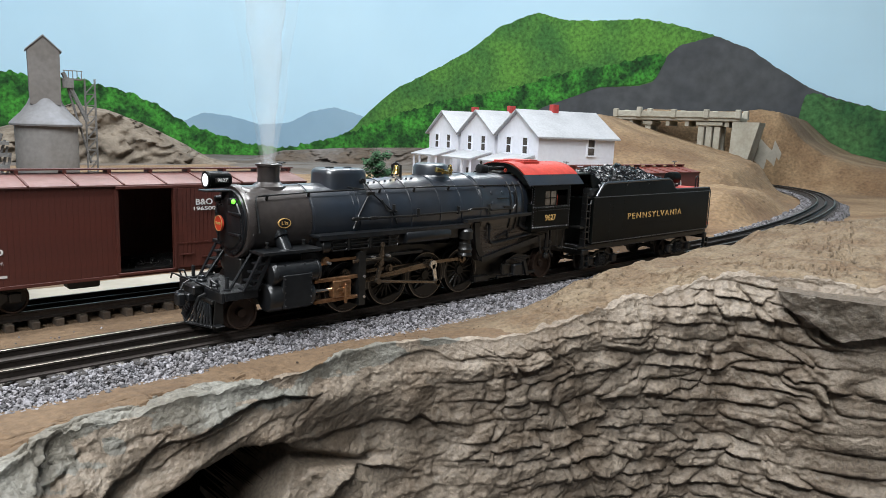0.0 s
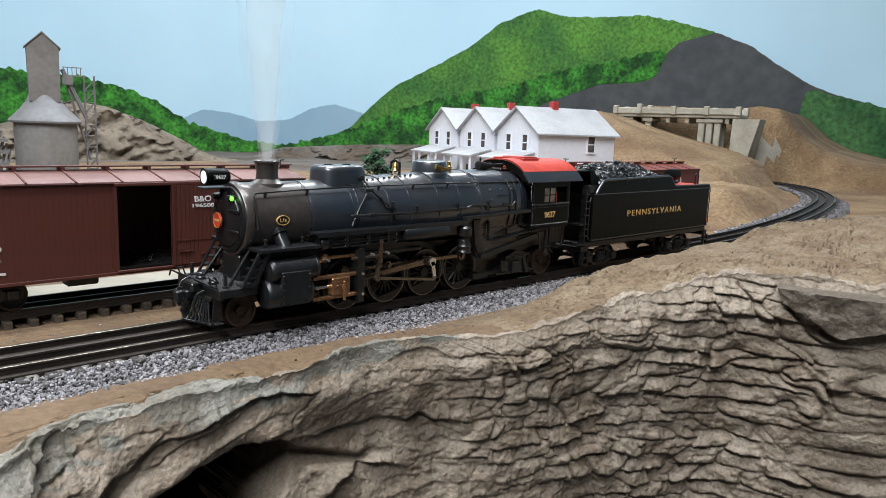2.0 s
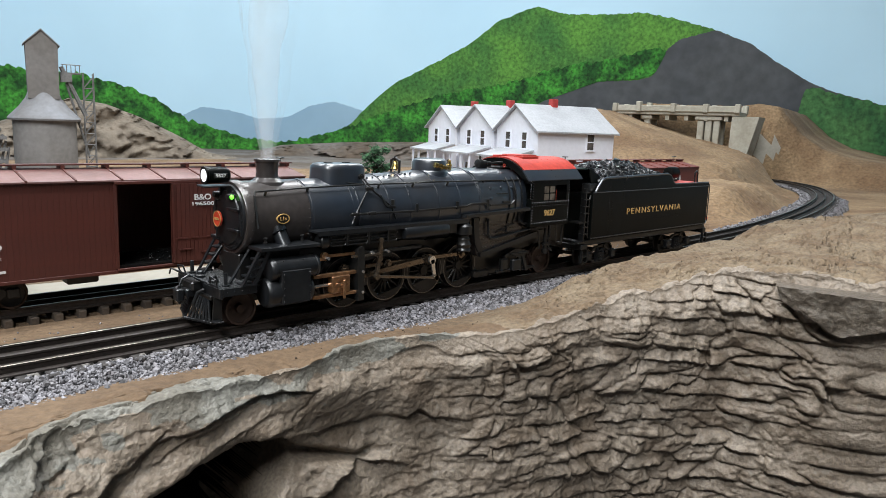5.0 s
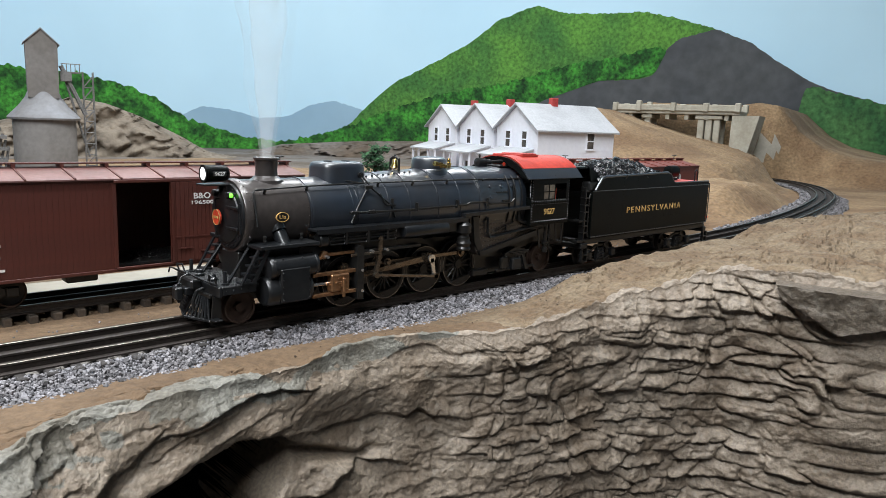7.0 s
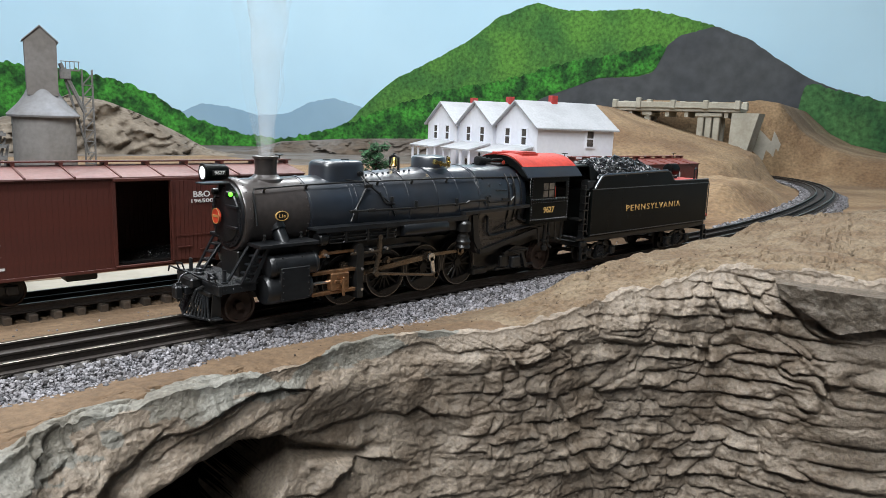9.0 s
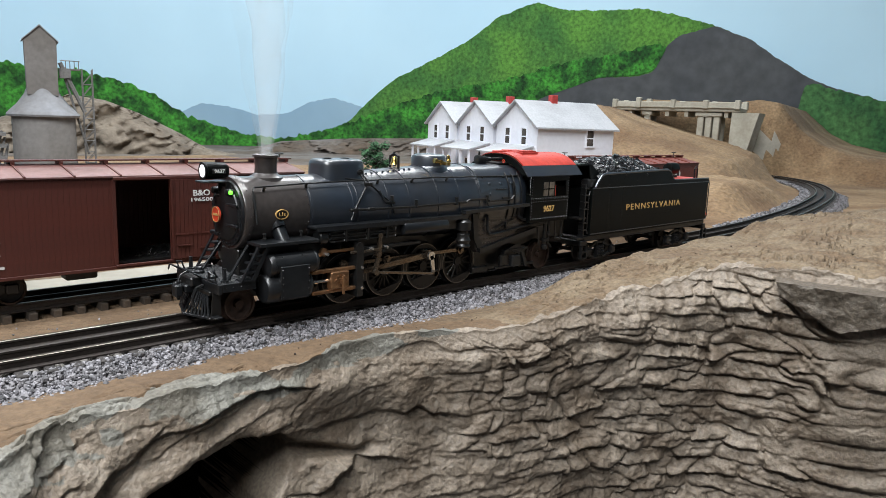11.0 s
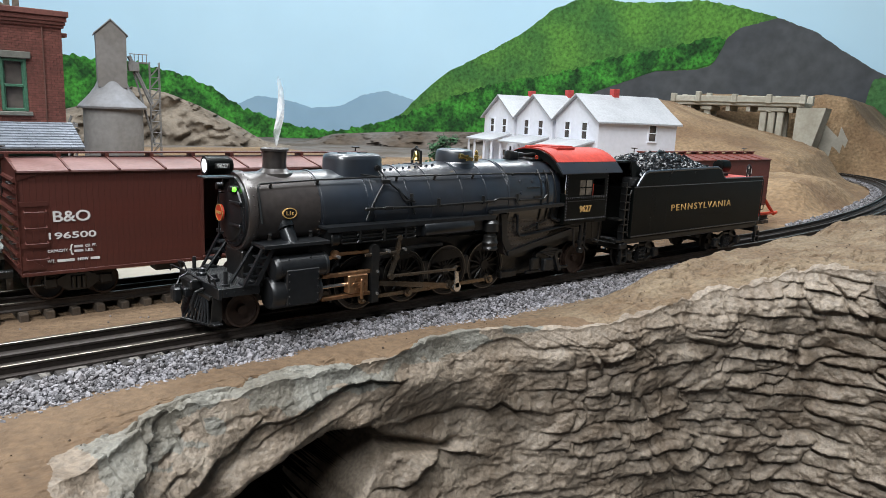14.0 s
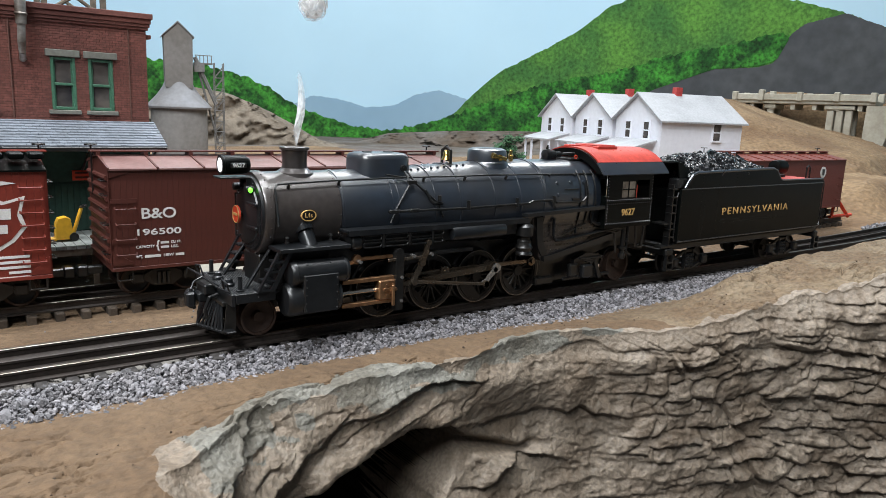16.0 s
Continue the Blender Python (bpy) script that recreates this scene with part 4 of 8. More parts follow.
bm = lathe(B(), [(0.0300, 0.0196), (0.0288, 0.0192), (0.0284, 0.0160), (0.0276, 0.0156), (0.0266, 0.0120), (0.0258, 0.0060), (0.0256, 0.0001)], (0, 0, ZC), seg=48)
front = part("smokebox_door", bm, M_CASTING, loco, "dished black smokebox door with bolts round its rim")
bm = B()
for i in range(28):
    a = 2 * math.pi * i / 28
    p = Vector((0.0287, math.cos(a) * 0.0176, ZC + math.sin(a) * 0.0176))
    rod(bm, p, p + Vector((-0.0007, 0, 0)), 0.0005, 0.0004, seg=6)
part("bolts", bm, M_CASTING, front)
bm = B()
for z in (-0.006, 0.006):
    box(bm, 0.0258, 0.0275, -0.017, -0.004, ZC + z - 0.0008, ZC + z + 0.0008, 0.0003)
rod(bm, (0.0285, -0.0165, ZC - 0.009), (0.0285, -0.0165, ZC + 0.009), 0.0007, seg=8)
pipe(bm, [(0.0262, 0.004, ZC + 0.010), (0.0235, 0.004, ZC + 0.010), (0.0235, 0.004, ZC - 0.012), (0.0262, 0.004, ZC - 0.012)], 0.0004)
part("door_hinge", bm, M_CASTING, front)
bm = B()
lathe(bm, [(0.0226, 0.0001), (0.0226, 0.0043), (0.0232, 0.0046), (0.0238, 0.0046), (0.0240, 0.0001)], (0, 0.0015, ZC - 0.0005), seg=24)
plate = part("number_plate", bm, M_RED, front, "round red plate with gold rim")
bm = B()
lathe(bm, [(0.0224, 0.0043), (0.0224, 0.0046), (0.0227, 0.00465), (0.0227, 0.0043)], (0, 0.0015, ZC - 0.0005), seg=24, hoop=True)
part("rim", bm, M_GOLDPAINT, plate)
bm = box(B(), 0.0222, 0.0227, -0.0012, 0.0042, ZC - 0.0011, ZC + 0.0002)
part("writing_bar", bm, M_GOLDPAINT, plate)
bm = B()
rod(bm, (0.0255, 0.0015, ZC - 0.0005), (0.0238, 0.0015, ZC - 0.0005), 0.0016, seg=10)
part("boss", bm, M_DARK, plate)

# boiler courses
bm = lathe(B(), [(0.0724, 0.0200)] + [(x, boiler_r(x)) for x in (0.0724, 0.105, 0.125, 0.15, 0.175, 0.2, 0.216)] + [(0.216, 0.02)], (0, 0, ZC), seg=64)
boiler = part("boiler", bm, M_BOILER, loco, "blue-black sheet-clad boiler with a broad sheen")
for x in (0.0745, 0.1045, 0.1085, 0.1325, 0.1500, 0.1750, 0.1955, 0.2150):
    r = boiler_r(x) + 0.00045
    bm = lathe(B(), [(x - 0.0009, r - 0.001), (x - 0.0009, r), (x + 0.0009, r + 0.00002), (x + 0.0009, r - 0.001)], (0, 0, ZC), seg=64, hoop=True)
    part("boiler_band", bm, M_BOILER, boiler)
# firebox wrapper with squared shoulders
bm = B()
rings = []
for x in (0.2155, 0.2165, 0.262, 0.2665):
    ring = []
    for i in range(48):
        a = 2 * math.pi * i / 48
        c, s = math.cos(a), math.sin(a)
        e = 2 / 2.5
        ring.append(bm.verts.new((x, 0.0268 * math.copysign(abs(c) ** e, c), ZC + 0.0265 * math.copysign(abs(s) ** e, s))))
    rings.append(ring)
for a, b in zip(rings, rings[1:]):
    for i in range(48):
        bm.faces.new((a[i], a[(i + 1) % 48], b[(i + 1) % 48], b[i]))
bm.faces.new(rings[0])
bm.faces.new(rings[-1])
wrapper = part("firebox_wrapper", bm, M_BOILER, loco)
bm = B()
for x in (0.233, 0.2465, 0.2535, 0.2605):
    pts = []
    for i in range(5, 20):
        a = 2 * math.pi * i / 40 + math.pi / 2
        c, s = math.cos(a), math.sin(a)
        pts.append((x, -0.0273 * abs(c) ** 0.8, ZC + 0.0272 * math.copysign(abs(s) ** 0.8, s)))
    if x > 0.24:
        pipe(bm, pts, 0.0006, 5)
part("jacket_pipe", bm, M_DARK, wrapper)
bm = B()
for x, z in ((0.226, 0.0735), (0.238, 0.0735), (0.250, 0.0735), (0.226, 0.066)):
    y = -0.0268 * (1 - abs((z - ZC) / 0.0265) ** 2.5) ** (1 / 2.5)
    rod(bm, (x, y + 0.0005, z), (x, y - 0.0008, z + 0.0002), 0.0012, 0.001, seg=10)
part("washout_plugs", bm, M_BOILER, wrapper)
for s in (-1, 1):
    part("wash_strip", box(B(), 0.232, 0.2445, s * 0.0262 - 0.0006, s * 0.0262 + 0.0006, 0.0690, 0.0697), M_DARK, wrapper)
    part("wash_strip", box(B(), 0.2385, 0.2455, s * 0.0268 - 0.001, s * 0.0268 + 0.001, 0.0622, 0.0634), M_DARK, wrapper)

# builder's plate on the smokebox
bm = lathe(B(), [(0, 0.0042), (0.0004, 0.0042), (0.0006, 0.0038)], seg=28, axis="Y")
for v in bm.verts:
    v.co.y = -v.co.y
    v.co.z *= 0.68
bp = part("maker_plate", bm, M_DARK, smokebox, "small oval gold-rimmed plate", at=(0.0526, -0.0214, 0.0609))
bm = lathe(B(), [(0, 0.0037), (0, 0.0043), (0.0008, 0.0043), (0.0008, 0.0037)], seg=28, axis="Y", hoop=True)
for v in bm.verts:
    v.co.y = -v.co.y
    v.co.z *= 0.68
part("rim", bm, M_GOLDPAINT, bp)
lettering("writing", "L1s", 0.0030, M_GOLDPAINT, bp, (0, -0.0007, 0), width=0.0042)

# chimney
bm = lathe(B(), [(0.0790, 0.0106), (0.0812, 0.0102), (0.0822, 0.0084), (0.0836, 0.0068), (0.0870, 0.0065), (0.0920, 0.0069), (0.0930, 0.0071), (0.0932, 0.0078), (0.0944, 0.0079), (0.0947, 0.0072),
                 (0.0940, 0.0062), (0.0815, 0.0056), (0.0812, 0.0001)], (0.0545, 0, 0), "Z", 32)
part("chimney", bm, M_SMOKEBOX, loco, "flared grey-brown smokestack")

# headlight
bm = lathe(B(), [(0.0126, 0.0044), (0.0126, 0.0051), (0.0136, 0.0052), (0.0140, 0.0048), (0.0255, 0.0047), (0.0272, 0.0038), (0.0278, 0.0001)], (0, 0, 0.0848), seg=28)
lamp = part("headlight", bm, M_BLACK, loco, "black drum headlight with number boards", at=(0.0018, 0, 0.0006))
bm = lathe(B(), [(0.0121, 0.0001), (0.0123, 0.0025), (0.0128, 0.0044), (0.0132, 0.0044), (0.0134, 0.0001)], (0, 0, 0.0848), seg=24)
part("lens", bm, M_HEADLIGHT, lamp, "bright white lit lens")
bm = box(B(), 0.0165, 0.0245, -0.0052, 0.0052, 0.0834, 0.0862, 0.0003)
part("number_board", bm, M_DARK, lamp)
lettering("number", "9627", 0.0026, M_WHITE, lamp, (0.0205, -0.0053, 0.0848), width=0.0062)
bm = box(B(), 0.0125, 0.0285, -0.0055, 0.0055, 0.0788, 0.0798, 0.0003)
box(bm, 0.0262, 0.0300, -0.0050, -0.0040, 0.0735, 0.079)
box(bm, 0.0262, 0.0300, 0.0040, 0.0050, 0.0735, 0.079)
part("headlight_bracket", bm, M_DARK, loco)
for s in (-1, 1):
    bm = lathe(B(), [(0.0238, 0.0012), (0.0242, 0.0019), (0.0285, 0.0019), (0.0290, 0.0008)], (0, s * 0.0085, 0.0735), seg=14)
    rod(bm, (0.0265, s * 0.0085, 0.0715), (0.0300, s * 0.0085, 0.0700), 0.0006, seg=6)
    cl = part("marker_lamp", bm, M_DARK, loco)
    bm = B()
    bmesh.ops.create_icosphere(bm, subdivisions=2, radius=0.00135, matrix=Matrix.Translation((0.0262, s * 0.0102, 0.0735)))
    part("lens", bm, M_MARKER if s < 0 else M_GLASS, cl, "glowing green lens" if s < 0 else "dark lens")

# domes, bell, fittings on top
bm = loaf(B(), 0.0890, 0.1226, 0.0128, [(0.0740, 1.06), (0.0800, 1.03), (0.0820, 1.0), (0.0880, 0.985), (0.0900, 0.95), (0.0912, 0.86), (0.0917, 0.72), (0.0918, 0.3)])
dome = part("sand_dome", bm, M_BOILER, loco, "long rounded black sand box")
bm = B()
for x in (0.0985, 0.1125):
    lathe(bm, [(0.0915, 0.0030), (0.0922, 0.0028), (0.0924, 0.0018), (0.0926, 0.0001)], (x, 0, 0), "Z", 16)
part("lid", bm, M_BLACK, dome)
bm = B()
pipe(bm, [(0.1165, -0.0127, 0.0898), (0.1165, -0.0133, 0.0898), (0.1205, -0.0133, 0.0898), (0.1205, -0.0127, 0.0898)], 0.0003)
rod(bm, (0.1150, -0.0125, 0.0835), (0.1150, -0.0142, 0.0835), 0.0019, seg=10)
rod(bm, (0.1150, -0.0142, 0.0835), (0.1150, -0.0150, 0.0835), 0.0011, seg=8)
part("sand_valve", bm, M_DARK, dome)
bm = B()
pipe(bm, [(0.1145, -0.0150, 0.0820), (0.1155, -0.0205, 0.0760), (0.1060, -0.0232, 0.0640), (0.1010, -0.0238, 0.0545)], 0.0006)
pipe(bm, [(0.1165, -0.0150, 0.0820), (0.1185, -0.0205, 0.0760), (0.1330, -0.0238, 0.0640), (0.1360, -0.0245, 0.0560)], 0.0006)
pipe(bm, [(0.0905, -0.0085, 0.0815), (0.1040, -0.0130, 0.0800), (0.1150, -0.0165, 0.0785)], 0.0005)
box(bm, 0.1135, 0.1195, -0.0215, -0.0195, 0.0752, 0.0775, 0.0003)
part("sand_pipe", bm, M_DARK, dome)

bm = lathe(B(), [(0.0872, 0.0033), (0.0876, 0.0031), (0.0900, 0.0021), (0.0920, 0.0018), (0.0930, 0.0010), (0.0934, 0.0001)], (0.1545, 0, 0), "Z", 20)
bell = part("bell", bm, M_GOLD, loco, "polished brass bell")
bm = B()
pipe(bm, [(0.1545, -0.0045, 0.0835), (0.1545, -0.0045, 0.0930), (0.1545, 0.0, 0.0950), (0.1545, 0.0045, 0.0930), (0.1545, 0.0045, 0.0835)], 0.0009)
box(bm, 0.1510, 0.1580, -0.006, 0.006, 0.0825, 0.0848, 0.0004)
rod(bm, (0.1545, 0, 0.0945), (0.1545, 0, 0.0962), 0.0012, 0.0008)
rod(bm, (0.1585, 0.0045, 0.086), (0.1585, 0.0045, 0.094), 0.0014)
part("bell_bracket", bm, M_DARK, bell)

bm = lathe(B(), [(0.0815, 0.0148), (0.0850, 0.0140), (0.0862, 0.0128), (0.0915, 0.0126), (0.0935, 0.0118), (0.0945, 0.0095), (0.0948, 0.0001)], (0.1866, 0, 0), "Z", 36)
sd = part("steam_dome", bm, M_BOILER, loco, "squat round black steam dome")
bm = B()
rod(bm, (0.1800, -0.0145, 0.0905), (0.1890, -0.0160, 0.0885), 0.0013, seg=10)
rod(bm, (0.1790, -0.0143, 0.0907), (0.1812, -0.0147, 0.0902), 0.0019, seg=10)
rod(bm, (0.1848, -0.0153, 0.0875), (0.1848, -0.0153, 0.0912), 0.0011, seg=8)
part("whistle", bm, M_GOLD, sd, "brass whistle")
bm = B()
for x, y in ((0.2032, -0.004), (0.2065, 0.0), (0.2032, 0.004)):
    lathe(bm, [(0.0850, 0.0013), (0.0885, 0.0013), (0.0890, 0.0017), (0.0900, 0.0017), (0.0905, 0.0010), (0.0930, 0.0010), (0.0934, 0.0004)], (x, y, 0), "Z", 10)
part("safety_valves", bm, M_GOLD, loco, "three small brass safety valves")

bm = B()
lathe(bm, [(0.2350, 0.0015), (0.2360, 0.0034), (0.2400, 0.0036), (0.2405, 0.0028), (0.2445, 0.0028), (0.2455, 0.0020), (0.2505, 0.0020)], (0, -0.001, 0.0902), seg=18)
rod(bm, (0.2385, -0.001, 0.0935), (0.2385, -0.001, 0.0965), 0.0007)
rod(bm, (0.2385, -0.001, 0.0950), (0.2385, -0.001, 0.0954), 0.0012)
box(bm, 0.2365, 0.2450, -0.003, 0.001, 0.0862, 0.0885)
part("turbo_generator", bm, M_DARK, loco, "small black steam generator")
bm = B()
pipe(bm, [(0.2500, -0.001, 0.0905), (0.2580, -0.005, 0.0915), (0.2640, -0.008, 0.0905)], 0.0008)
box(bm, 0.252, 0.265, -0.010, 0.010, 0.0865, 0.0885, 0.0006)
tr = part("steam_turret", bm, M_DARK, loco)
bm = lathe(B(), [(0, 0.0015), (0.0004, 0.0015), (0.0004, 0.0009), (0, 0.0009)], seg=14, axis="Y", hoop=True)
part("valve_wheel", bm, M_RED, tr, "tiny red valve wheel", at=(0.2545, -0.0125, 0.0893))

# handrails and pipes along the side
for s in (-1, 1):
    bm = B()
    pts = []
    for x, z in ((0.0355, 0.0565), (0.0355, 0.0748), (0.0372, 0.0768), (0.070, 0.0780), (0.115, 0.0788), (0.18, 0.0794), (0.262, 0.0788)):
        r = boiler_r(x) + 0.0026
        pts.append((x, s * math.sqrt(max(r * r - (z - ZC) ** 2, 1e-6)), z))
    pipe(bm, pts, 0.00055, 6)
    rail = part("handrail", bm, M_DARK, loco)
    bm = B()
    for x, z in ((0.0440, 0.0770), (0.0730, 0.0781), (0.1265, 0.0789), (0.1545, 0.0789), (0.1855, 0.0792), (0.2205, 0.0789), (0.2435, 0.0787)):
        r = boiler_r(x)
        y = math.sqrt((r + 0.0026) ** 2 - (z - ZC) ** 2)
        d = Vector((0, y, z - ZC)).normalized()
        p, q = Vector((0, 0, ZC)) + d * (r - 0.001), Vector((0, 0, ZC)) + d * (r + 0.0028)
        rod(bm, (x, s * p.y, p.z - 0.0016), (x, s * q.y, q.z), 0.0011, 0.0008, seg=7)
    pieces("stanchion", bm, M_DARK, rail)
    bm = B()
    y = s * 0.0262
    pipe(bm, [(0.098, y, 0.0612), (0.150, y, 0.0607), (0.200, y * 1.04, 0.0617), (0.2035, y * 1.05, 0.0630), (0.2190, y * 1.08, 0.0630), (0.2225, y * 1.08, 0.0580)], 0.0008)
    pipe(bm, [(0.224, y * 1.06, 0.0612), (0.248, y * 1.06, 0.0612), (0.2515, y * 1.05, 0.0640), (0.2515, y * 0.98, 0.0740)], 0.0007)
    pipe(bm, [(0.1250, s * 0.0215, 0.0720), (0.1275, s * 0.0232, 0.0665), (0.1290, s * 0.0245, 0.0645), (0.1350, s * 0.0250, 0.0642)], 0.0008)
    for x in (0.1525, 0.1905, 0.222):
        rod(bm, (x, y * 1.03, 0.0600), (x, y * 1.03, 0.0655), 0.0012, seg=8)
    for x in (0.0985, 0.1120):
        box(bm, x, x + 0.006, y - 0.0012, y + 0.0012, 0.0600, 0.0622, 0.0004)
    rod(bm, (0.1325, s * 0.0252, 0.0655), (0.1325, s * 0.0252, 0.0690), 0.0012, seg=8)
    part("side_pipe", bm, M_DARK, loco)
    bm = B()
    for i in range(9):
        pts = [(0.125 + 0.0058 * i, s * 0.0 - 0.008, ZC + 0.0235 + 0.00035 * i)]
        bmesh.ops.create_icosphere(bm, subdivisions=1, radius=0.0009, matrix=Matrix.Translation((0.1235 + 0.0047 * i, s * 0.0085, ZC + 0.0218 + 0.0003 * i)))
    part("staybolt_caps", bm, M_BOILER, boiler)
    # running boards
    bm = B()
    box(bm, 0.0330, 0.0722, s * 0.0155, s * 0.0318, 0.0440, 0.0462, 0.0003)
    part("running_board", bm, M_CASTING, loco)
    bm = B()
    box(bm, 0.0712, 0.1985, s * 0.0190, s * 0.0310, 0.0512, 0.0528, 0.0003)
    box(bm, 0.0712, 0.1985, s * 0.0300, s * 0.0312, 0.0500, 0.0528)
    part("running_board", bm, M_CASTING, loco)
    bm = B()
    prism(bm, [(0.196, 0.0535), (0.268, 0.0555), (0.268, 0.0577), (0.196, 0.0557)], s * 0.0215, s * 0.0312)
    part("running_board", bm, M_CASTING, loco)
    # cooling pipes under the board
    bm = B()
    for x0, x1 in ((0.0800, 0.0920), (0.0930, 0.1090), (0.1100, 0.1330)):
        for z in (0.0442, 0.0482):
            pipe(bm, [(x0, s * 0.0300, z), (x0 + 0.0012, s * 0.0302, z + 0.0012), (x1 - 0.0012, s * 0.0302, z + 0.0012), (x1, s * 0.0300, z), (x1 - 0.0012, s * 0.0302, z - 0.0012), (x0 + 0.0012, s * 0.0302, z - 0.0012), (x0, s * 0.0300, z)], 0.00045)
    for x in (0.0925, 0.1095, 0.1250):
        box(bm, x - 0.0007, x + 0.0007, s * 0.0285, s * 0.0309, 0.0425, 0.0502)
    lathe(bm, [(0.0735, 0.0038), (0.0745, 0.0046), (0.079, 0.0046), (0.080, 0.0036)], (0, s * 0.0265, 0.0460), seg=16)
    box(bm, 0.078, 0.190, s * 0.0205, s * 0.0285, 0.0430, 0.0512, 0.0004)
    part("cooling_coil", bm, M_DARK, loco)
    bm = lathe(B(), [(0.1380, 0.0020), (0.1386, 0.0040), (0.1400, 0.0044), (0.1770, 0.0044), (0.1784, 0.0040), (0.1790, 0.0020)], (0, s * 0.0290, 0.0470), seg=20)
    part("air_reservoir", bm, M_CASTING, loco)
    # air pump
    bm = lathe(B(), [(0.0290, 0.0030), (0.0295, 0.0052), (0.0305, 0.0055), (0.0320, 0.0046), (0.0345, 0.0056), (0.0360, 0.0046), (0.0385, 0.0046), (0.0395, 0.0036), (0.0410, 0.0036), (0.0420, 0.0054), (0.0475, 0.0054), (0.0490, 0.0040), (0.0500, 0.0015)],
               (0.1965, s * 0.0290, 0), "Z", 20)
    part("air_pump", bm, M_DARK, loco, "ribbed black air pump")

# firebox below the boards
for s in (-1, 1):
    bm = B()
    prism(bm, [(0.2065, 0.0535), (0.2700, 0.0560), (0.2700, 0.0455), (0.2560, 0.0330), (0.2160, 0.0230), (0.2135, 0.0260), (0.2120, 0.0400), (0.2065, 0.0480)], s * 0.0190, s * 0.0248)
    fb = part("firebox_side", bm, M_SMOKEBOX, loco, "riveted grey-brown firebox side sheet")
    bm = B()
    pts = []
    for j in range(9):
        for i in range(17):
            x, z = 0.2150 + 0.0031 * i, 0.0262 + 0.0032 * j
            if z < 0.0535 and z > 0.0225 + (x - 0.2160) * 0.27 and x < 0.2560 + (z - 0.0330) * 1.0 + 0.004 and x > 0.2135:
                pts.append((x, s * 0.0248, z))
    rivets(bm, pts, 0.00062, (0, s, 0))
    part("rivets", bm, M_TYRE, fb, "bright steel heads of the stay bolts")
    part("mud_ring", prism(B(), [(0.2165, 0.0228), (0.2210, 0.0228), (0.2900, 0.0345), (0.2900, 0.0382), (0.2860, 0.0382), (0.2200, 0.0262), (0.2165, 0.0262)], s * 0.0246, s * 0.0272), M_CASTING, fb)
    part("throat_plate", prism(B(), [(0.2085, 0.0520), (0.2145, 0.0520), (0.2150, 0.0380), (0.2205, 0.0262), (0.2165, 0.0240), (0.2110, 0.0330)], s * 0.0246, s * 0.0262), M_CASTING, fb)
    part("feed_pipe", pipe(B(), [(0.2235, s * 0.0268, 0.0510), (0.2240, s * 0.0268, 0.0395), (0.2265, s * 0.0268, 0.0360), (0.2310, s * 0.0268, 0.0358), (0.2850, s * 0.0270, 0.0412), (0.2920, s * 0.0272, 0.0400), (0.2945, s * 0.0272, 0.0300)], 0.0010, 8), M_CASTING, fb)
    part("drain_pipe", pipe(B(), [(0.2585, s * 0.0268, 0.0560), (0.2590, s * 0.0268, 0.0470), (0.2640, s * 0.0270, 0.0445), (0.2840, s * 0.0270, 0.0448)], 0.0013, 8), M_CASTING, fb)
    part("grate_rod", pipe(B(), [(0.2330, s * 0.0262, 0.0395), (0.2540, s * 0.0262, 0.0455)], 0.0006), M_CASTING, fb)
    part("lever", box(B(), 0.2440, 0.2452, s * 0.0255, s * 0.0275, 0.0395, 0.0440), M_CASTING, fb)
    bm = B()
    prism(bm, [(0.2170, 0.0235), (0.2560, 0.0335), (0.2980, 0.0335), (0.2980, 0.0280), (0.2620, 0.0200), (0.2180, 0.0180)], s * 0.0100, s * 0.0185)
    part("ash_pan", bm, M_DARK, loco)

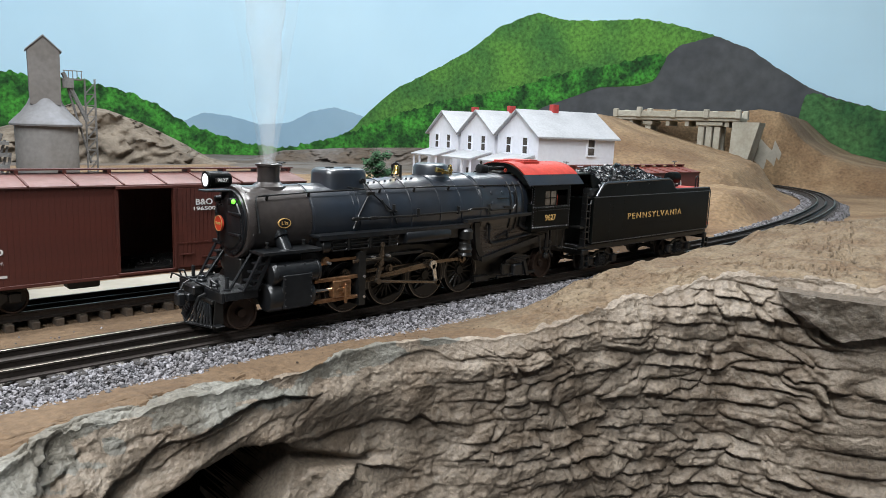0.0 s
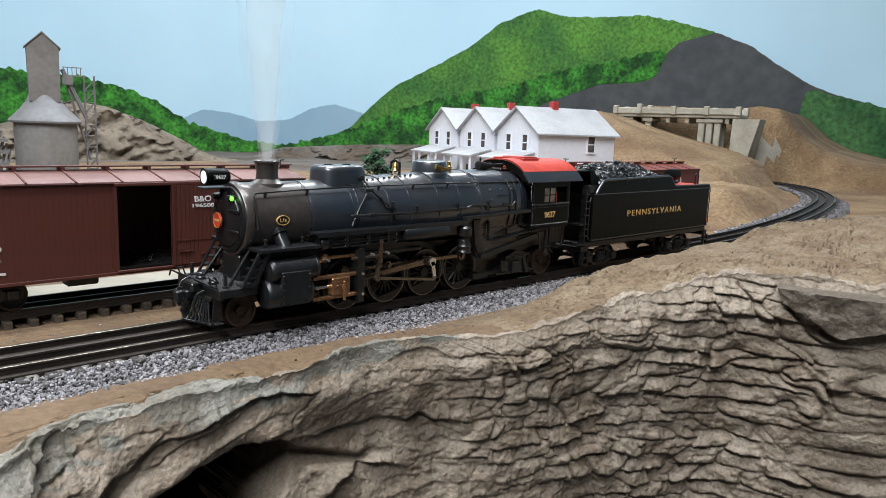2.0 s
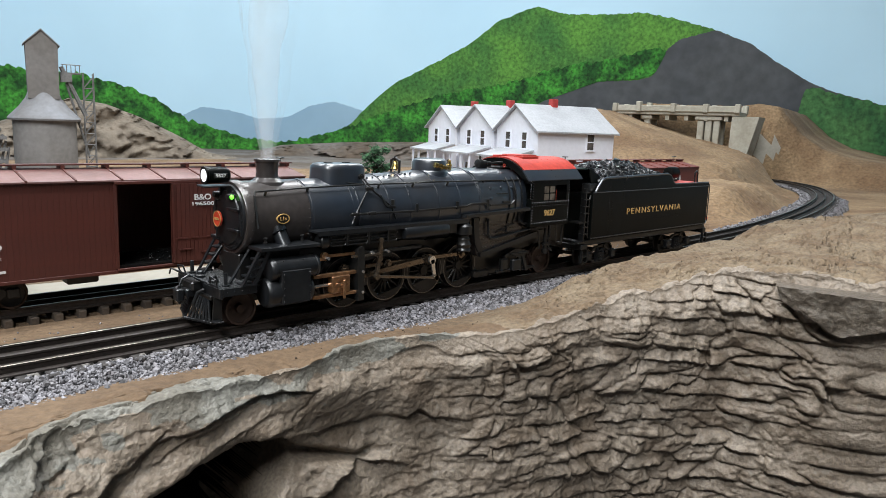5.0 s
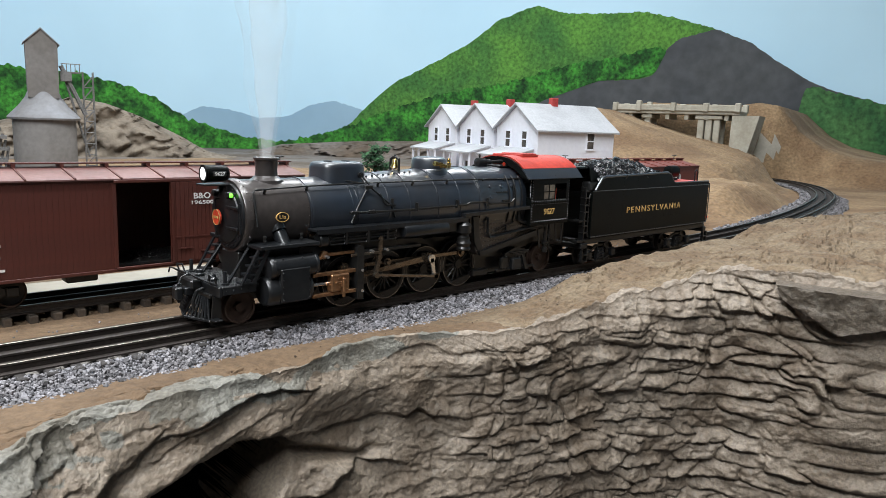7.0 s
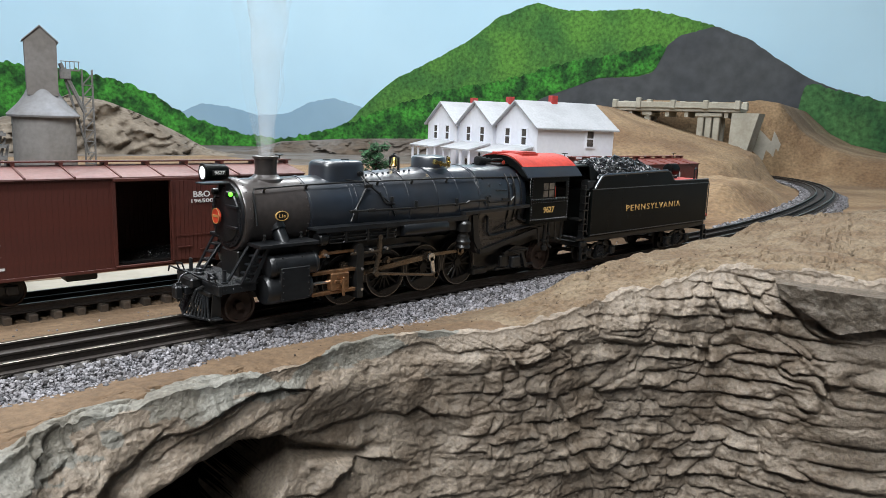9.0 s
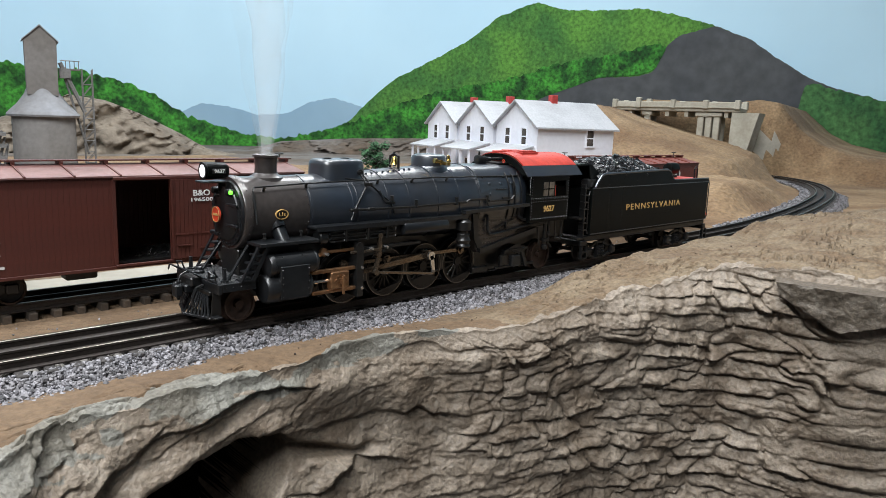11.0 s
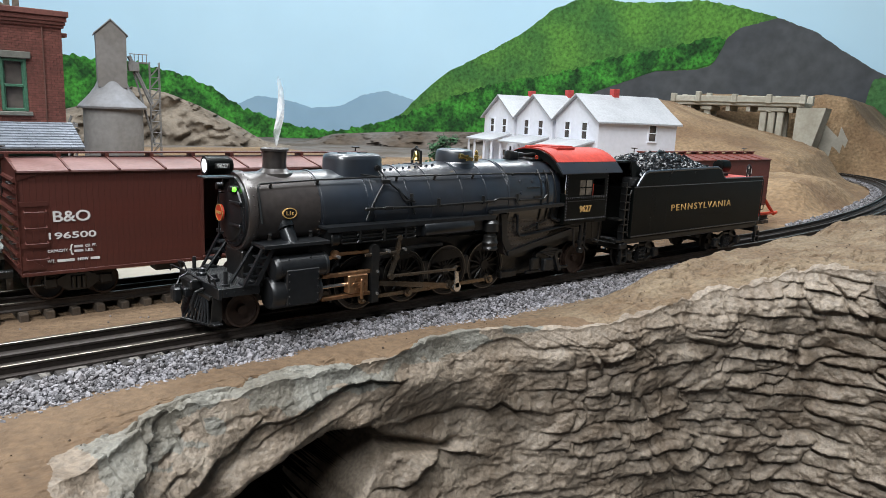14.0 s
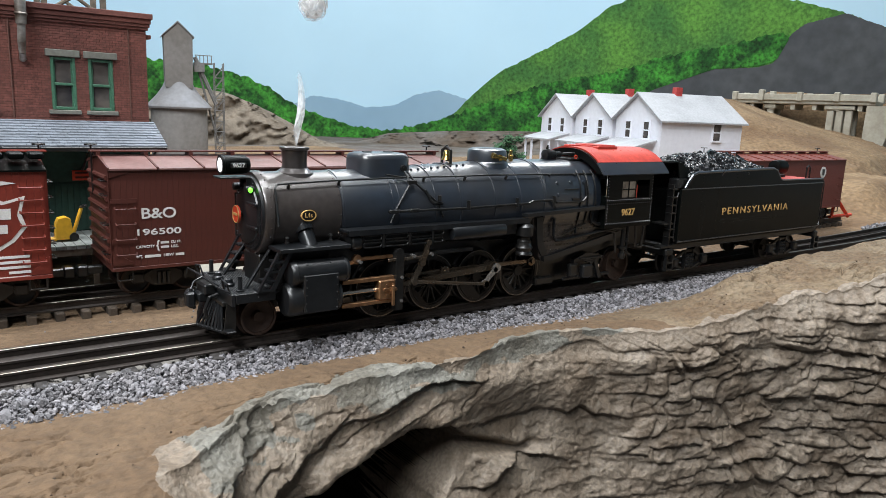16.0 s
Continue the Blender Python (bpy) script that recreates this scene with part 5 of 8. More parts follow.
# frame, cylinders and front end
bm = B()
box(bm, 0.030, 0.300, -0.0105, 0.0105, 0.0110, 0.0400, 0.0008)
box(bm, 0.0380, 0.0660, -0.0200, 0.0200, 0.0150, 0.0430, 0.001)
box(bm, 0.262, 0.330, -0.018, 0.018, 0.0250, 0.0420, 0.001)
part("main_frame", bm, M_DARK, loco)
# two plain dark blocks added to hide bright ground behind wheels and firebox
part("ash_hopper", box(B(), 0.206, 0.284, -0.0150, 0.0150, 0.0040, 0.0225, 0.0015), M_DARK, loco)
part("brake_rigging", box(B(), 0.084, 0.222, -0.0125, 0.0125, 0.0035, 0.0112, 0.0008), M_DARK, loco)
for s in (-1, 1):
    bm = lathe(B(), [(0.0365, 0.0040), (0.0370, 0.0078), (0.0380, 0.0086), (0.0395, 0.0090), (0.0650, 0.0090), (0.0665, 0.0086), (0.0672, 0.0078), (0.0678, 0.0030)], (0, s * 0.0255, 0.0188), seg=28)
    box(bm, 0.0445, 0.0642, s * 0.0165, s * 0.0345, 0.0125, 0.0325, 0.0006)
    cyl = part("cylinder", bm, M_CASTING, loco, "black cylinder casting with rounded valve chest")
    bm = lathe(B(), [(0.0385, 0.0030), (0.0390, 0.0060), (0.0400, 0.0068), (0.0418, 0.0070), (0.0422, 0.0066), (0.0690, 0.0066), (0.0694, 0.0070), (0.0708, 0.0068), (0.0716, 0.0050), (0.0722, 0.0030)], (0, s * 0.0275, 0.0325), seg=24)
    part("valve_chest", bm, M_CASTING, cyl)
    bm = B()
    rivets(bm, [(x, s * 0.0346, z) for x in (0.0458, 0.0630) for z in (0.0140, 0.0180, 0.0220, 0.0260, 0.0300)] + [(x, s * 0.0320, 0.0378) for x in (0.0470, 0.0600)], 0.0005, (0, s, 0))
    part("bolts", bm, M_DARK, cyl)
    bm = B()
    rod(bm, (0.0515, s * 0.0150, 0.0565), (0.0530, s * 0.0235, 0.0440), 0.0042, 0.0042, seg=18)
    rod(bm, (0.0514, s * 0.0168, 0.0545), (0.0518, s * 0.0188, 0.0518), 0.0056, 0.0050, seg=18)
    part("steam_pipe", bm, M_CASTING, loco)
    bm = B()
    for x in (0.0395, 0.0640):
        lathe(bm, [(0.0474, 0.0012), (0.0482, 0.0012), (0.0484, 0.0008), (0.0500, 0.0008), (0.0503, 0.0012), (0.0510, 0.0010)], (x, s * 0.0245, 0), "Z", 8)
    pieces("oil_cup", bm, M_DARK, loco)
    # guides and yoke
    bm = B()
    box(bm, 0.0685, 0.1045, s * 0.0265, s * 0.0300, 0.0240, 0.0262, 0.0003)
    g = part("crosshead_guide", bm, M_BRONZE, loco, "bronze-brown slide bar")
    bm = B()
    box(bm, 0.0685, 0.1045, s * 0.0265, s * 0.0300, 0.0110, 0.0132, 0.0003)
    part("crosshead_guide", bm, M_BRONZE, loco, "bronze-brown slide bar")
    bm = B()
    prism(bm, [(0.1005, 0.0065), (0.1052, 0.0065), (0.1055, 0.0385), (0.1047, 0.0405), (0.1032, 0.0413), (0.1012, 0.0408), (0.1000, 0.0390)], s * 0.0150, s * 0.0318)
    part("guide_yoke", bm, M_DARK, loco)
    bm = B()
    box(bm, 0.1055, 0.1560, s * 0.0262, s * 0.0290, 0.0352, 0.0375, 0.0004)
    prism(bm, [(0.1055, 0.0310), (0.1300, 0.0330), (0.1300, 0.0350), (0.1055, 0.0332)], s * 0.0262, s * 0.0285)
    part("gear_hanger", bm, M_DARK, loco)
    for x, z in ((0.0778, 0.0360), (0.1040, 0.0118), (0.1040, 0.0250), (0.1120, 0.0364), (0.1240, 0.0364)):
        part("pin", rod(B(), (x, s * 0.0285, z), (x, s * 0.0325, z), 0.0010, seg=8), M_STEEL, loco, "bright steel pin of the valve gear")
    # valve stem and radius rod
    bm = B()
    rod(bm, (0.0710, s * 0.0275, 0.0345), (0.0800, s * 0.0275, 0.0362), 0.0012, seg=8)
    box(bm, 0.0790, 0.1010, s * 0.0262, s * 0.0285, 0.0358, 0.0376, 0.0003)
    lathe(bm, [(-0.0012, 0.0026), (0.0012, 0.0026)], (0.0778, s * 0.0275, 0.0368), "Y", 14)
    part("valve_stem", bm, M_BRONZE, loco)

# pilot deck, beam and cowcatcher
bm = B()
box(bm, 0.0118, 0.0345, -0.0265, 0.0265, 0.0234, 0.0248, 0.0003)
DECK = part("front_deck", bm, M_CASTING, loco, "chequered black front platform")
bm = B()
rivets(bm, [(0.0130 + 0.0012 * i, -0.0250 + 0.0012 * j + (0.0006 if i % 2 else 0), 0.0248) for i in range(17) for j in range(42)], 0.0003, (0, 0, 1))
o = tagged(part("chequer_studs", bm, M_CASTING, DECK), "fine raised tread on the platform", kind="stuff")
bm = B()
box(bm, 0.0095, 0.0120, -0.0275, 0.0275, 0.0190, 0.0252, 0.0005)
for s in (-1, 1):
    box(bm, 0.0118, 0.0325, s * 0.0258, s * 0.0275, 0.0200, 0.0250, 0.0004)
beam = part("buffer_beam", bm, M_CASTING, loco)
bm = B()
rivets(bm, [(0.0140 + 0.0045 * i, -0.0275, 0.0225) for i in range(4)], 0.0004)
part("bolts", bm, M_CASTING, beam)
bm = B()
box(bm, 0.0070, 0.0105, -0.0205, 0.0205, 0.0036, 0.0052, 0.0004)
box(bm, 0.0080, 0.0110, -0.0190, 0.0190, 0.0172, 0.0195, 0.0004)
for s in (-1, 1):
    prism(bm, [(0.0095, 0.0190), (0.0140, 0.0190), (0.0140, 0.0060), (0.0100, 0.0036), (0.0080, 0.0036)], s * 0.0198, s * 0.0210)
cow = part("cowcatcher", bm, M_DARK, loco, "black barred cowcatcher")
for i in range(15):
    y = -0.0190 + 0.038 * i / 14
    f = 1 - abs(y) / 0.0190
    part("bar", rod(B(), (0.0090, y * 0.78, 0.0180), (0.0075 - 0.0062 * f, y, 0.0046), 0.0008, 0.0007, seg=6), M_CASTING, cow)
part("nose_bar", pipe(B(), [(0.0080, -0.0190, 0.0044), (0.0013, 0, 0.0044), (0.0080, 0.0190, 0.0044)], 0.0009), M_CASTING, cow)
part("foot_step", box(B(), 0.0075, 0.0125, -0.0262, -0.0208, 0.0052, 0.0062, 0.0003), M_CASTING, cow)
bm = B()
box(bm, 0.0010, 0.0095, -0.0035, 0.0035, 0.0165, 0.0215, 0.0008)
box(bm, -0.0050, -0.0005, -0.0048, 0.0010, 0.0150, 0.0225, 0.0009)
box(bm, -0.0032, 0.0012, 0.0010, 0.0048, 0.0150, 0.0225, 0.0009)
rod(bm, (-0.0020, -0.0015, 0.0138), (-0.0020, -0.0015, 0.0240), 0.0010, seg=8)
part("coupler", bm, M_CASTING, loco)
part("coupler_pocket", box(B(), 0.0030, 0.0100, -0.0070, 0.0070, 0.0205, 0.0262, 0.0010), M_DARK, loco)
bm = B()
pipe(bm, [(0.0090, -0.0270, 0.0262), (0.0045, -0.0255, 0.0285), (0.0045, 0.0, 0.0290), (0.0045, 0.0255, 0.0285), (0.0045, 0.0275, 0.0250)], 0.0005)
pipe(bm, [(0.0045, 0.0, 0.0290), (0.0000, 0.0, 0.0270), (-0.0020, -0.0012, 0.0235)], 0.0005)
for y in (-0.020, -0.007, 0.007, 0.020):
    rod(bm, (0.0045, y, 0.0286), (0.0105, y, 0.0248), 0.0005)
part("uncoupling_rail", bm, M_CASTING, loco)
for s in (-1, 1):
    part("air_hose", pipe(B(), [(0.0090, s * 0.0095, 0.0215), (0.0045, s * 0.0105, 0.0205), (0.0020, s * 0.0105, 0.0150), (0.0030, s * 0.0100, 0.0100)], 0.0010, 8), M_DARK, loco)
    part("grab_iron", pipe(B(), [(0.0100, s * 0.0240, 0.0252), (0.0085, s * 0.0250, 0.0300), (0.0085, s * 0.0175, 0.0310), (0.0100, s * 0.0160, 0.0252)], 0.0005), M_CASTING, loco)
    bm = rod(B(), (0.0160, s * 0.0218, 0.0248), (0.0160, s * 0.0218, 0.0325), 0.0011, seg=10)
    lathe(bm, [(0.0248, 0.0021), (0.0258, 0.0021), (0.0260, 0.0012)], (0.0160, s * 0.0218, 0), "Z", 12)
    part("flag_post", bm, M_CASTING, loco)
    part("valve_cover", lathe(B(), [(0.0248, 0.0030), (0.0262, 0.0030), (0.0268, 0.0022), (0.0285, 0.0018), (0.0290, 0.0008)], (0.0150, s * 0.0085, 0), "Z", 12), M_CASTING, loco)
    part("front_brace", rod(B(), (0.0205, s * 0.0168, 0.0246), (0.0370, s * 0.0152, 0.0475), 0.0009, seg=10), M_CASTING, loco)
    # ladder of flat treads between two slanting plates
    ladder = part("front_steps", prism(B(), [(0.0222, 0.0248), (0.0234, 0.0248), (0.0345, 0.0442), (0.0333, 0.0442)], s * 0.0270, s * 0.0290), M_CASTING, loco)
    part("stringer", prism(B(), [(0.0285, 0.0248), (0.0310, 0.0248), (0.0410, 0.0442), (0.0385, 0.0442)], s * 0.0270, s * 0.0290), M_CASTING, ladder)
    for k in range(5):
        t = k / 4
        x, z = 0.0228 + 0.0111 * t, 0.0250 + 0.0184 * t
        part("tread", box(B(), x, x + 0.0062, s * 0.0215, s * 0.0290, z, z + 0.0010), M_CASTING, ladder)


def wheel_mesh(r, spokes, width, hub, y0, s):
    """A flanged wheel on the y axis; its face looks to s. Returns centre and tyre."""
    c = B()
    lathe(c, [(y0, 0.0012), (y0, hub), (y0 + s * width * 0.9, hub * 0.9), (y0 + s * width * 0.9, 0.0010)], axis="Y", seg=16)
    if spokes:
        lathe(c, [(y0 + s * width * 0.2, r * 0.80), (y0 + s * width * 0.2, r * 0.87), (y0 + s * width * 0.8, r * 0.87), (y0 + s * width * 0.8, r * 0.80)], axis="Y", seg=40, hoop=True)
    else:
        lathe(c, [(y0 + s * width * 0.2, hub), (y0 + s * width * 0.25, r * 0.6), (y0 + s * width * 0.5, r * 0.87), (y0 + s * width * 0.1, r * 0.87)], axis="Y", seg=32, hoop=True)
    t = B()
    lathe(t, [(y0 - s * 0.0014, r * 0.86), (y0 - s * 0.0014, r + 0.0010), (y0 - s * 0.0004, r + 0.0012), (y0 + s * 0.0002, r + 0.0001), (y0 + s * width, r - 0.0002), (y0 + s * width, r * 0.86)], axis="Y", seg=44, hoop=True)
    return c, t


MOVERS = {}
SPOKE = B()
rod(SPOKE, (0.0029, 0, 0), (0.0143, 0, 0), 0.0009, 0.0007, seg=6)
SPOKE_ME = bpy.data.meshes.new("spoke")
SPOKE.to_mesh(SPOKE_ME)
SPOKE.free()
SPOKE_ME.materials.append(M_WHEEL)
drivers = []
for k, x in enumerate(DRIVERS):
    ax = B()
    rod(ax, (0, -0.0150, 0), (0, 0.0150, 0), 0.0022, seg=12)
    w = part("driving_wheelset", ax, M_WHEEL, loco, "spoked black driving wheels on an axle", at=(x, 0, Z_AXLE))
    for s in (-1, 1):
        c, t = wheel_mesh(R_DRIVE, 15, 0.0042, 0.0036, s * 0.0152, s)
        # counterweight opposite the pin
        a0 = math.radians(90 + CRANK0 + (0 if s < 0 else 90)) + math.pi
        big = 62 if k == 2 else 40
        arc = [a0 + math.radians(big) * (i / 10 - 1) for i in range(21)]
        lo = [c.verts.new((R_DRIVE * 0.85 * math.cos(a), s * 0.0182, R_DRIVE * 0.85 * math.sin(a))) for a in arc]
        hi = [c.verts.new((R_DRIVE * 0.85 * math.cos(a), s * 0.0196, R_DRIVE * 0.85 * math.sin(a))) for a in arc]
        c.faces.new(hi)
        c.faces.new(lo)
        for i in range(len(arc)):
            j = (i + 1) % len(arc)
            c.faces.new((lo[i], lo[j], hi[j], hi[i]))
        pa = math.radians(90 + CRANK0 + (0 if s < 0 else 90))
        p = Vector((CRANK * math.cos(pa), 0, CRANK * math.sin(pa)))
        rod(c, p + Vector((0, s * 0.0170, 0)), p + Vector((0, s * 0.0198, 0)), 0.0034, seg=14)
        part("wheel_centre", c, M_WHEEL, w)
        for i in range(15):
            o = new("spoke", SPOKE_ME)
            o.parent = w
            o.matrix_basis = pose(0, s * 0.0171, 0, 0, 24 * i + 12, 0)
        part("tyre", t, M_WHEEL, w)
        rim = B()
        lathe(rim, [(s * 0.0193, R_DRIVE * 0.955), (s * 0.0196, R_DRIVE * 0.955), (s * 0.0196, R_DRIVE - 0.0002), (s * 0.0193, R_DRIVE - 0.0002)], axis="Y", seg=44, hoop=True)
        part("tyre_rim", rim, M_TYRE, w, "bright worn rim of the tyre")
        pin = B()
        rod(pin, p + Vector((0, s * 0.0195, 0)), p + Vector((0, s * (0.0290 if k == 2 else 0.0252), 0)), 0.0016, seg=12)
        part("crank_pin", pin, M_ROD, w)
    drivers.append(w)
MOVERS["drivers"] = drivers

for x, r, name in ((0.0265, 0.0097, "pilot_wheelset"), (0.2980, 0.0120, "trailing_wheelset")):
    ax = B()
    rod(ax, (0, -0.0150, 0), (0, 0.0150, 0), 0.0018, seg=10)
    w = part(name, ax, M_WHEEL, loco, at=(x, 0, r))
    for s in (-1, 1):
        c, t = wheel_mesh(r, 0, 0.0040, 0.0028, s * 0.0152, s)
        part("wheel_centre", c, M_RUST, w)
        part("tyre", t, M_RUST, w)
    MOVERS[name] = (w, r)
for s in (-1, 1):
    part("pilot_frame", box(B(), 0.0180, 0.0340, s * 0.0100, s * 0.0130, 0.0080, 0.0150, 0.0008), M_DARK, loco)
    tt = part("trailing_truck", prism(B(), [(0.2480, 0.0205), (0.2600, 0.0248), (0.2760, 0.0215), (0.2760, 0.0190), (0.2600, 0.0222), (0.2480, 0.0180)], s * 0.0206, s * 0.0240), M_CASTING, loco)
    part("side_bar", box(B(), 0.2400, 0.2860, s * 0.0206, s * 0.0228, 0.0062, 0.0085, 0.0005), M_CASTING, tt)
    part("axle_box", box(B(), 0.2555, 0.2655, s * 0.0215, s * 0.0262, 0.0070, 0.0165, 0.0010), M_CASTING, tt)
    part("hanger", prism(B(), [(0.2660, 0.0190), (0.2690, 0.0190), (0.2745, 0.0060), (0.2712, 0.0060)], s * 0.0240, s * 0.0258), M_CASTING, tt)
    part("hanger", prism(B(), [(0.2690, 0.0190), (0.2720, 0.0190), (0.2680, 0.0060), (0.2650, 0.0060)], s * 0.0225, s * 0.0240), M_CASTING, tt)
    part("spring_box", box(B(), 0.2440, 0.2520, s * 0.0206, s * 0.0245, 0.0085, 0.0180, 0.0010), M_DARK, tt)
    for q in range(4):
        part("spring_leaf", box(B(), 0.2530 + 0.003 * q, 0.2740 - 0.003 * q, s * 0.0240, s * 0.0256, 0.0205 - 0.0012 * q, 0.0214 - 0.0012 * q), M_CASTING, tt)
    part("draw_box", box(B(), 0.2140, 0.2300, s * 0.0190, s * 0.0235, 0.0060, 0.0110, 0.0008), M_DARK, loco)
for s in (-1, 1):
    for x in (0.1158, 0.1503, 0.1850, 0.2190):
        part("spring_hanger", box(B(), x - 0.0020, x + 0.0020, s * 0.0150, s * 0.0195, 0.0120, 0.0250, 0.0008), M_DARK, loco)
    for r, pts in ((0.0008, [(0.2730, 0.0275, 0.0400), (0.2830, 0.0275, 0.0380), (0.2850, 0.0275, 0.0230)]), (0.0011, [(0.2975, 0.0265, 0.0420), (0.2975, 0.0265, 0.0230), (0.3020, 0.0265, 0.0200)]),
                   (0.0008, [(0.3055, 0.0265, 0.0420), (0.3075, 0.0265, 0.0260), (0.3140, 0.0265, 0.0245), (0.3150, 0.0265, 0.0400)])):
        part("injector_pipe", pipe(B(), [(a, s * b, c) for a, b, c in pts], r), M_DARK, loco)
    bm = lathe(B(), [(0.0180, 0.0018), (0.0190, 0.0026), (0.0215, 0.0026), (0.0225, 0.0016), (0.0245, 0.0016), (0.0250, 0.0026), (0.0270, 0.0026), (0.0275, 0.0017), (0.0420, 0.0017)], (0.2930, s * 0.0265, 0), "Z", 12)
    part("injector", bm, M_DARK, loco)
    part("valve_body", lathe(B(), [(0.0300, 0.0014), (0.0306, 0.0022), (0.0320, 0.0022), (0.0326, 0.0014)], (0.2955, s * 0.0272, 0), "Z", 12), M_DARK, loco)

# rods of both sides, each drawn from its own joint
for s in (-1, 1):
    bm = B()
    y0, y1 = s * 0.0204, s * 0.0226
    for x in [d - DRIVERS[2] for d in DRIVERS]:
        lathe(bm, [(y0, 0.0026), (y0, 0.0031), (y1 + s * 0.0008, 0.0031), (y1 + s * 0.0010, 0.0020)], (x, 0, 0), "Y", 16)
    for a, b in zip(DRIVERS, DRIVERS[1:]):
        a, b = a - DRIVERS[2], b - DRIVERS[2]
        box(bm, a + 0.0022, b - 0.0022, y0, y1, -0.0014, 0.0014, 0.0003)
    MOVERS["side", s] = part("side_rod", bm, M_ROD, loco, "oily steel coupling rod")
    bm = B()
    ly = 0.0778
    y0, y1 = s * 0.0238, s * 0.0260
    prism(bm, [(-ly + 0.002, -0.0013), (-0.002, -0.0019), (-0.002, 0.0019), (-ly + 0.002, 0.0013)], y0, y1)
    lathe(bm, [(y0, 0.0020), (y0, 0.0036), (y1 + s * 0.0008, 0.0036), (y1 + s * 0.001, 0.002)], (0, 0, 0), "Y", 16)
    lathe(bm, [(y0, 0.0015), (y0, 0.0026), (y1 + s * 0.0008, 0.0026), (y1 + s * 0.001, 0.0014)], (-ly, 0, 0), "Y", 14)
    MOVERS["main", s] = part("main_rod", bm, M_ROD, loco, "oily steel connecting rod")
    bm = B()
    box(bm, -0.0068, 0.0068, s * 0.0255, s * 0.0312, -0.0054, 0.0056, 0.0007)
    for k in range(6):
        a = k * 1.05
        rod(bm, (0.0038 * math.cos(a), s * 0.0308, 0.0032 * math.sin(a)), (0.0038 * math.cos(a), s * 0.0320, 0.0032 * math.sin(a)), 0.0007, seg=6)
    box(bm, -0.0040, 0.0040, s * 0.0310, s * 0.0320, -0.0008, 0.0012, 0.0003)
    rod(bm, (0.0010, s * 0.0310, -0.0010), (0.0010, s * 0.0325, -0.0010), 0.0016, seg=10)
    ch = part("crosshead", bm, M_BRONZE, loco, "bronze crosshead block with bolts")
    bm = B()
    rod(bm, (-0.0300, s * 0.0275, 0.0), (-0.0060, s * 0.0275, 0.0), 0.0011, seg=10)
    part("piston_rod", bm, M_STEEL, ch)
    bm = B()
    box(bm, 0.0005, 0.0025, s * 0.0318, s * 0.0330, -0.0090, 0.0030, 0.0004)
    part("drop_arm", bm, M_BRONZE, ch)
    MOVERS["cross", s] = ch
    bm = B()
    rod(bm, (0, s * 0.0285, 0), (0, s * 0.0300, 0), 0.0030, seg=14)
    ra = math.radians(-78)
    ex, ez = 0.0128 * math.cos(ra), 0.0128 * math.sin(ra)
    d = Vector((ex, 0, ez)).normalized()
    n = Vector((-d.z, 0, d.x)) * 0.0016
    v = []
    for yy in (s * 0.0288, s * 0.0300):
        v.append([bm.verts.new(Vector((0, yy, 0)) + n), bm.verts.new(Vector((ex, yy, ez)) + n * 0.8), bm.verts.new(Vector((ex, yy, ez)) - n * 0.8), bm.verts.new(Vector((0, yy, 0)) - n)])
    bm.faces.new(v[0])
    bm.faces.new(v[1])
    for i in range(4):
        bm.faces.new((v[0][i], v[0][(i + 1) % 4], v[1][(i + 1) % 4], v[1][i]))
    rod(bm, (ex, s * 0.0285, ez), (ex, s * 0.0322, ez), 0.0018, seg=12)
    MOVERS["return", s] = part("return_crank", bm, M_STEEL, loco, "bright steel eccentric crank")
    bm = B()
    le = 0.0528
    box(bm, -le + 0.001, -0.001, s * 0.0303, s * 0.0318, -0.0009, 0.0009, 0.0003)
    for x in (0, -le):
        lathe(bm, [(s * 0.0300, 0.0020), (s * 0.0322, 0.0020)], (x, 0, 0), "Y", 12)
    MOVERS["eccentric", s] = part("eccentric_rod", bm, M_ROD, loco, "thin steel eccentric rod")
    bm = B()
    prism(bm, [(-0.0012, -0.0125), (0.0012, -0.0125), (0.0022, -0.0040), (0.0020, 0.0060), (0.0004, 0.0120), (-0.0020, 0.0120), (-0.0008, 0.0060), (-0.0006, -0.0040)], s * 0.0288, s * 0.0306)
    lathe(bm, [(s * 0.0285, 0.0020), (s * 0.0312, 0.0020)], (0.0006, 0, 0), "Y", 12)
    lathe(bm, [(s * 0.0285, 0.0017), (s * 0.0312, 0.0017)], (-0.0008, 0, 0.0120), "Y", 12)
    MOVERS["link", s] = part("expansion_link", bm, M_ROD, loco, "curved steel expansion link")
    bm = B()
    box(bm, -0.0225, 0.0, s * 0.0306, s * 0.0316, -0.0009, 0.0009, 0.0003)
    o = part("radius_rod", bm, M_ROD, loco)
    o.location = (0.1180, 0, 0.0352)

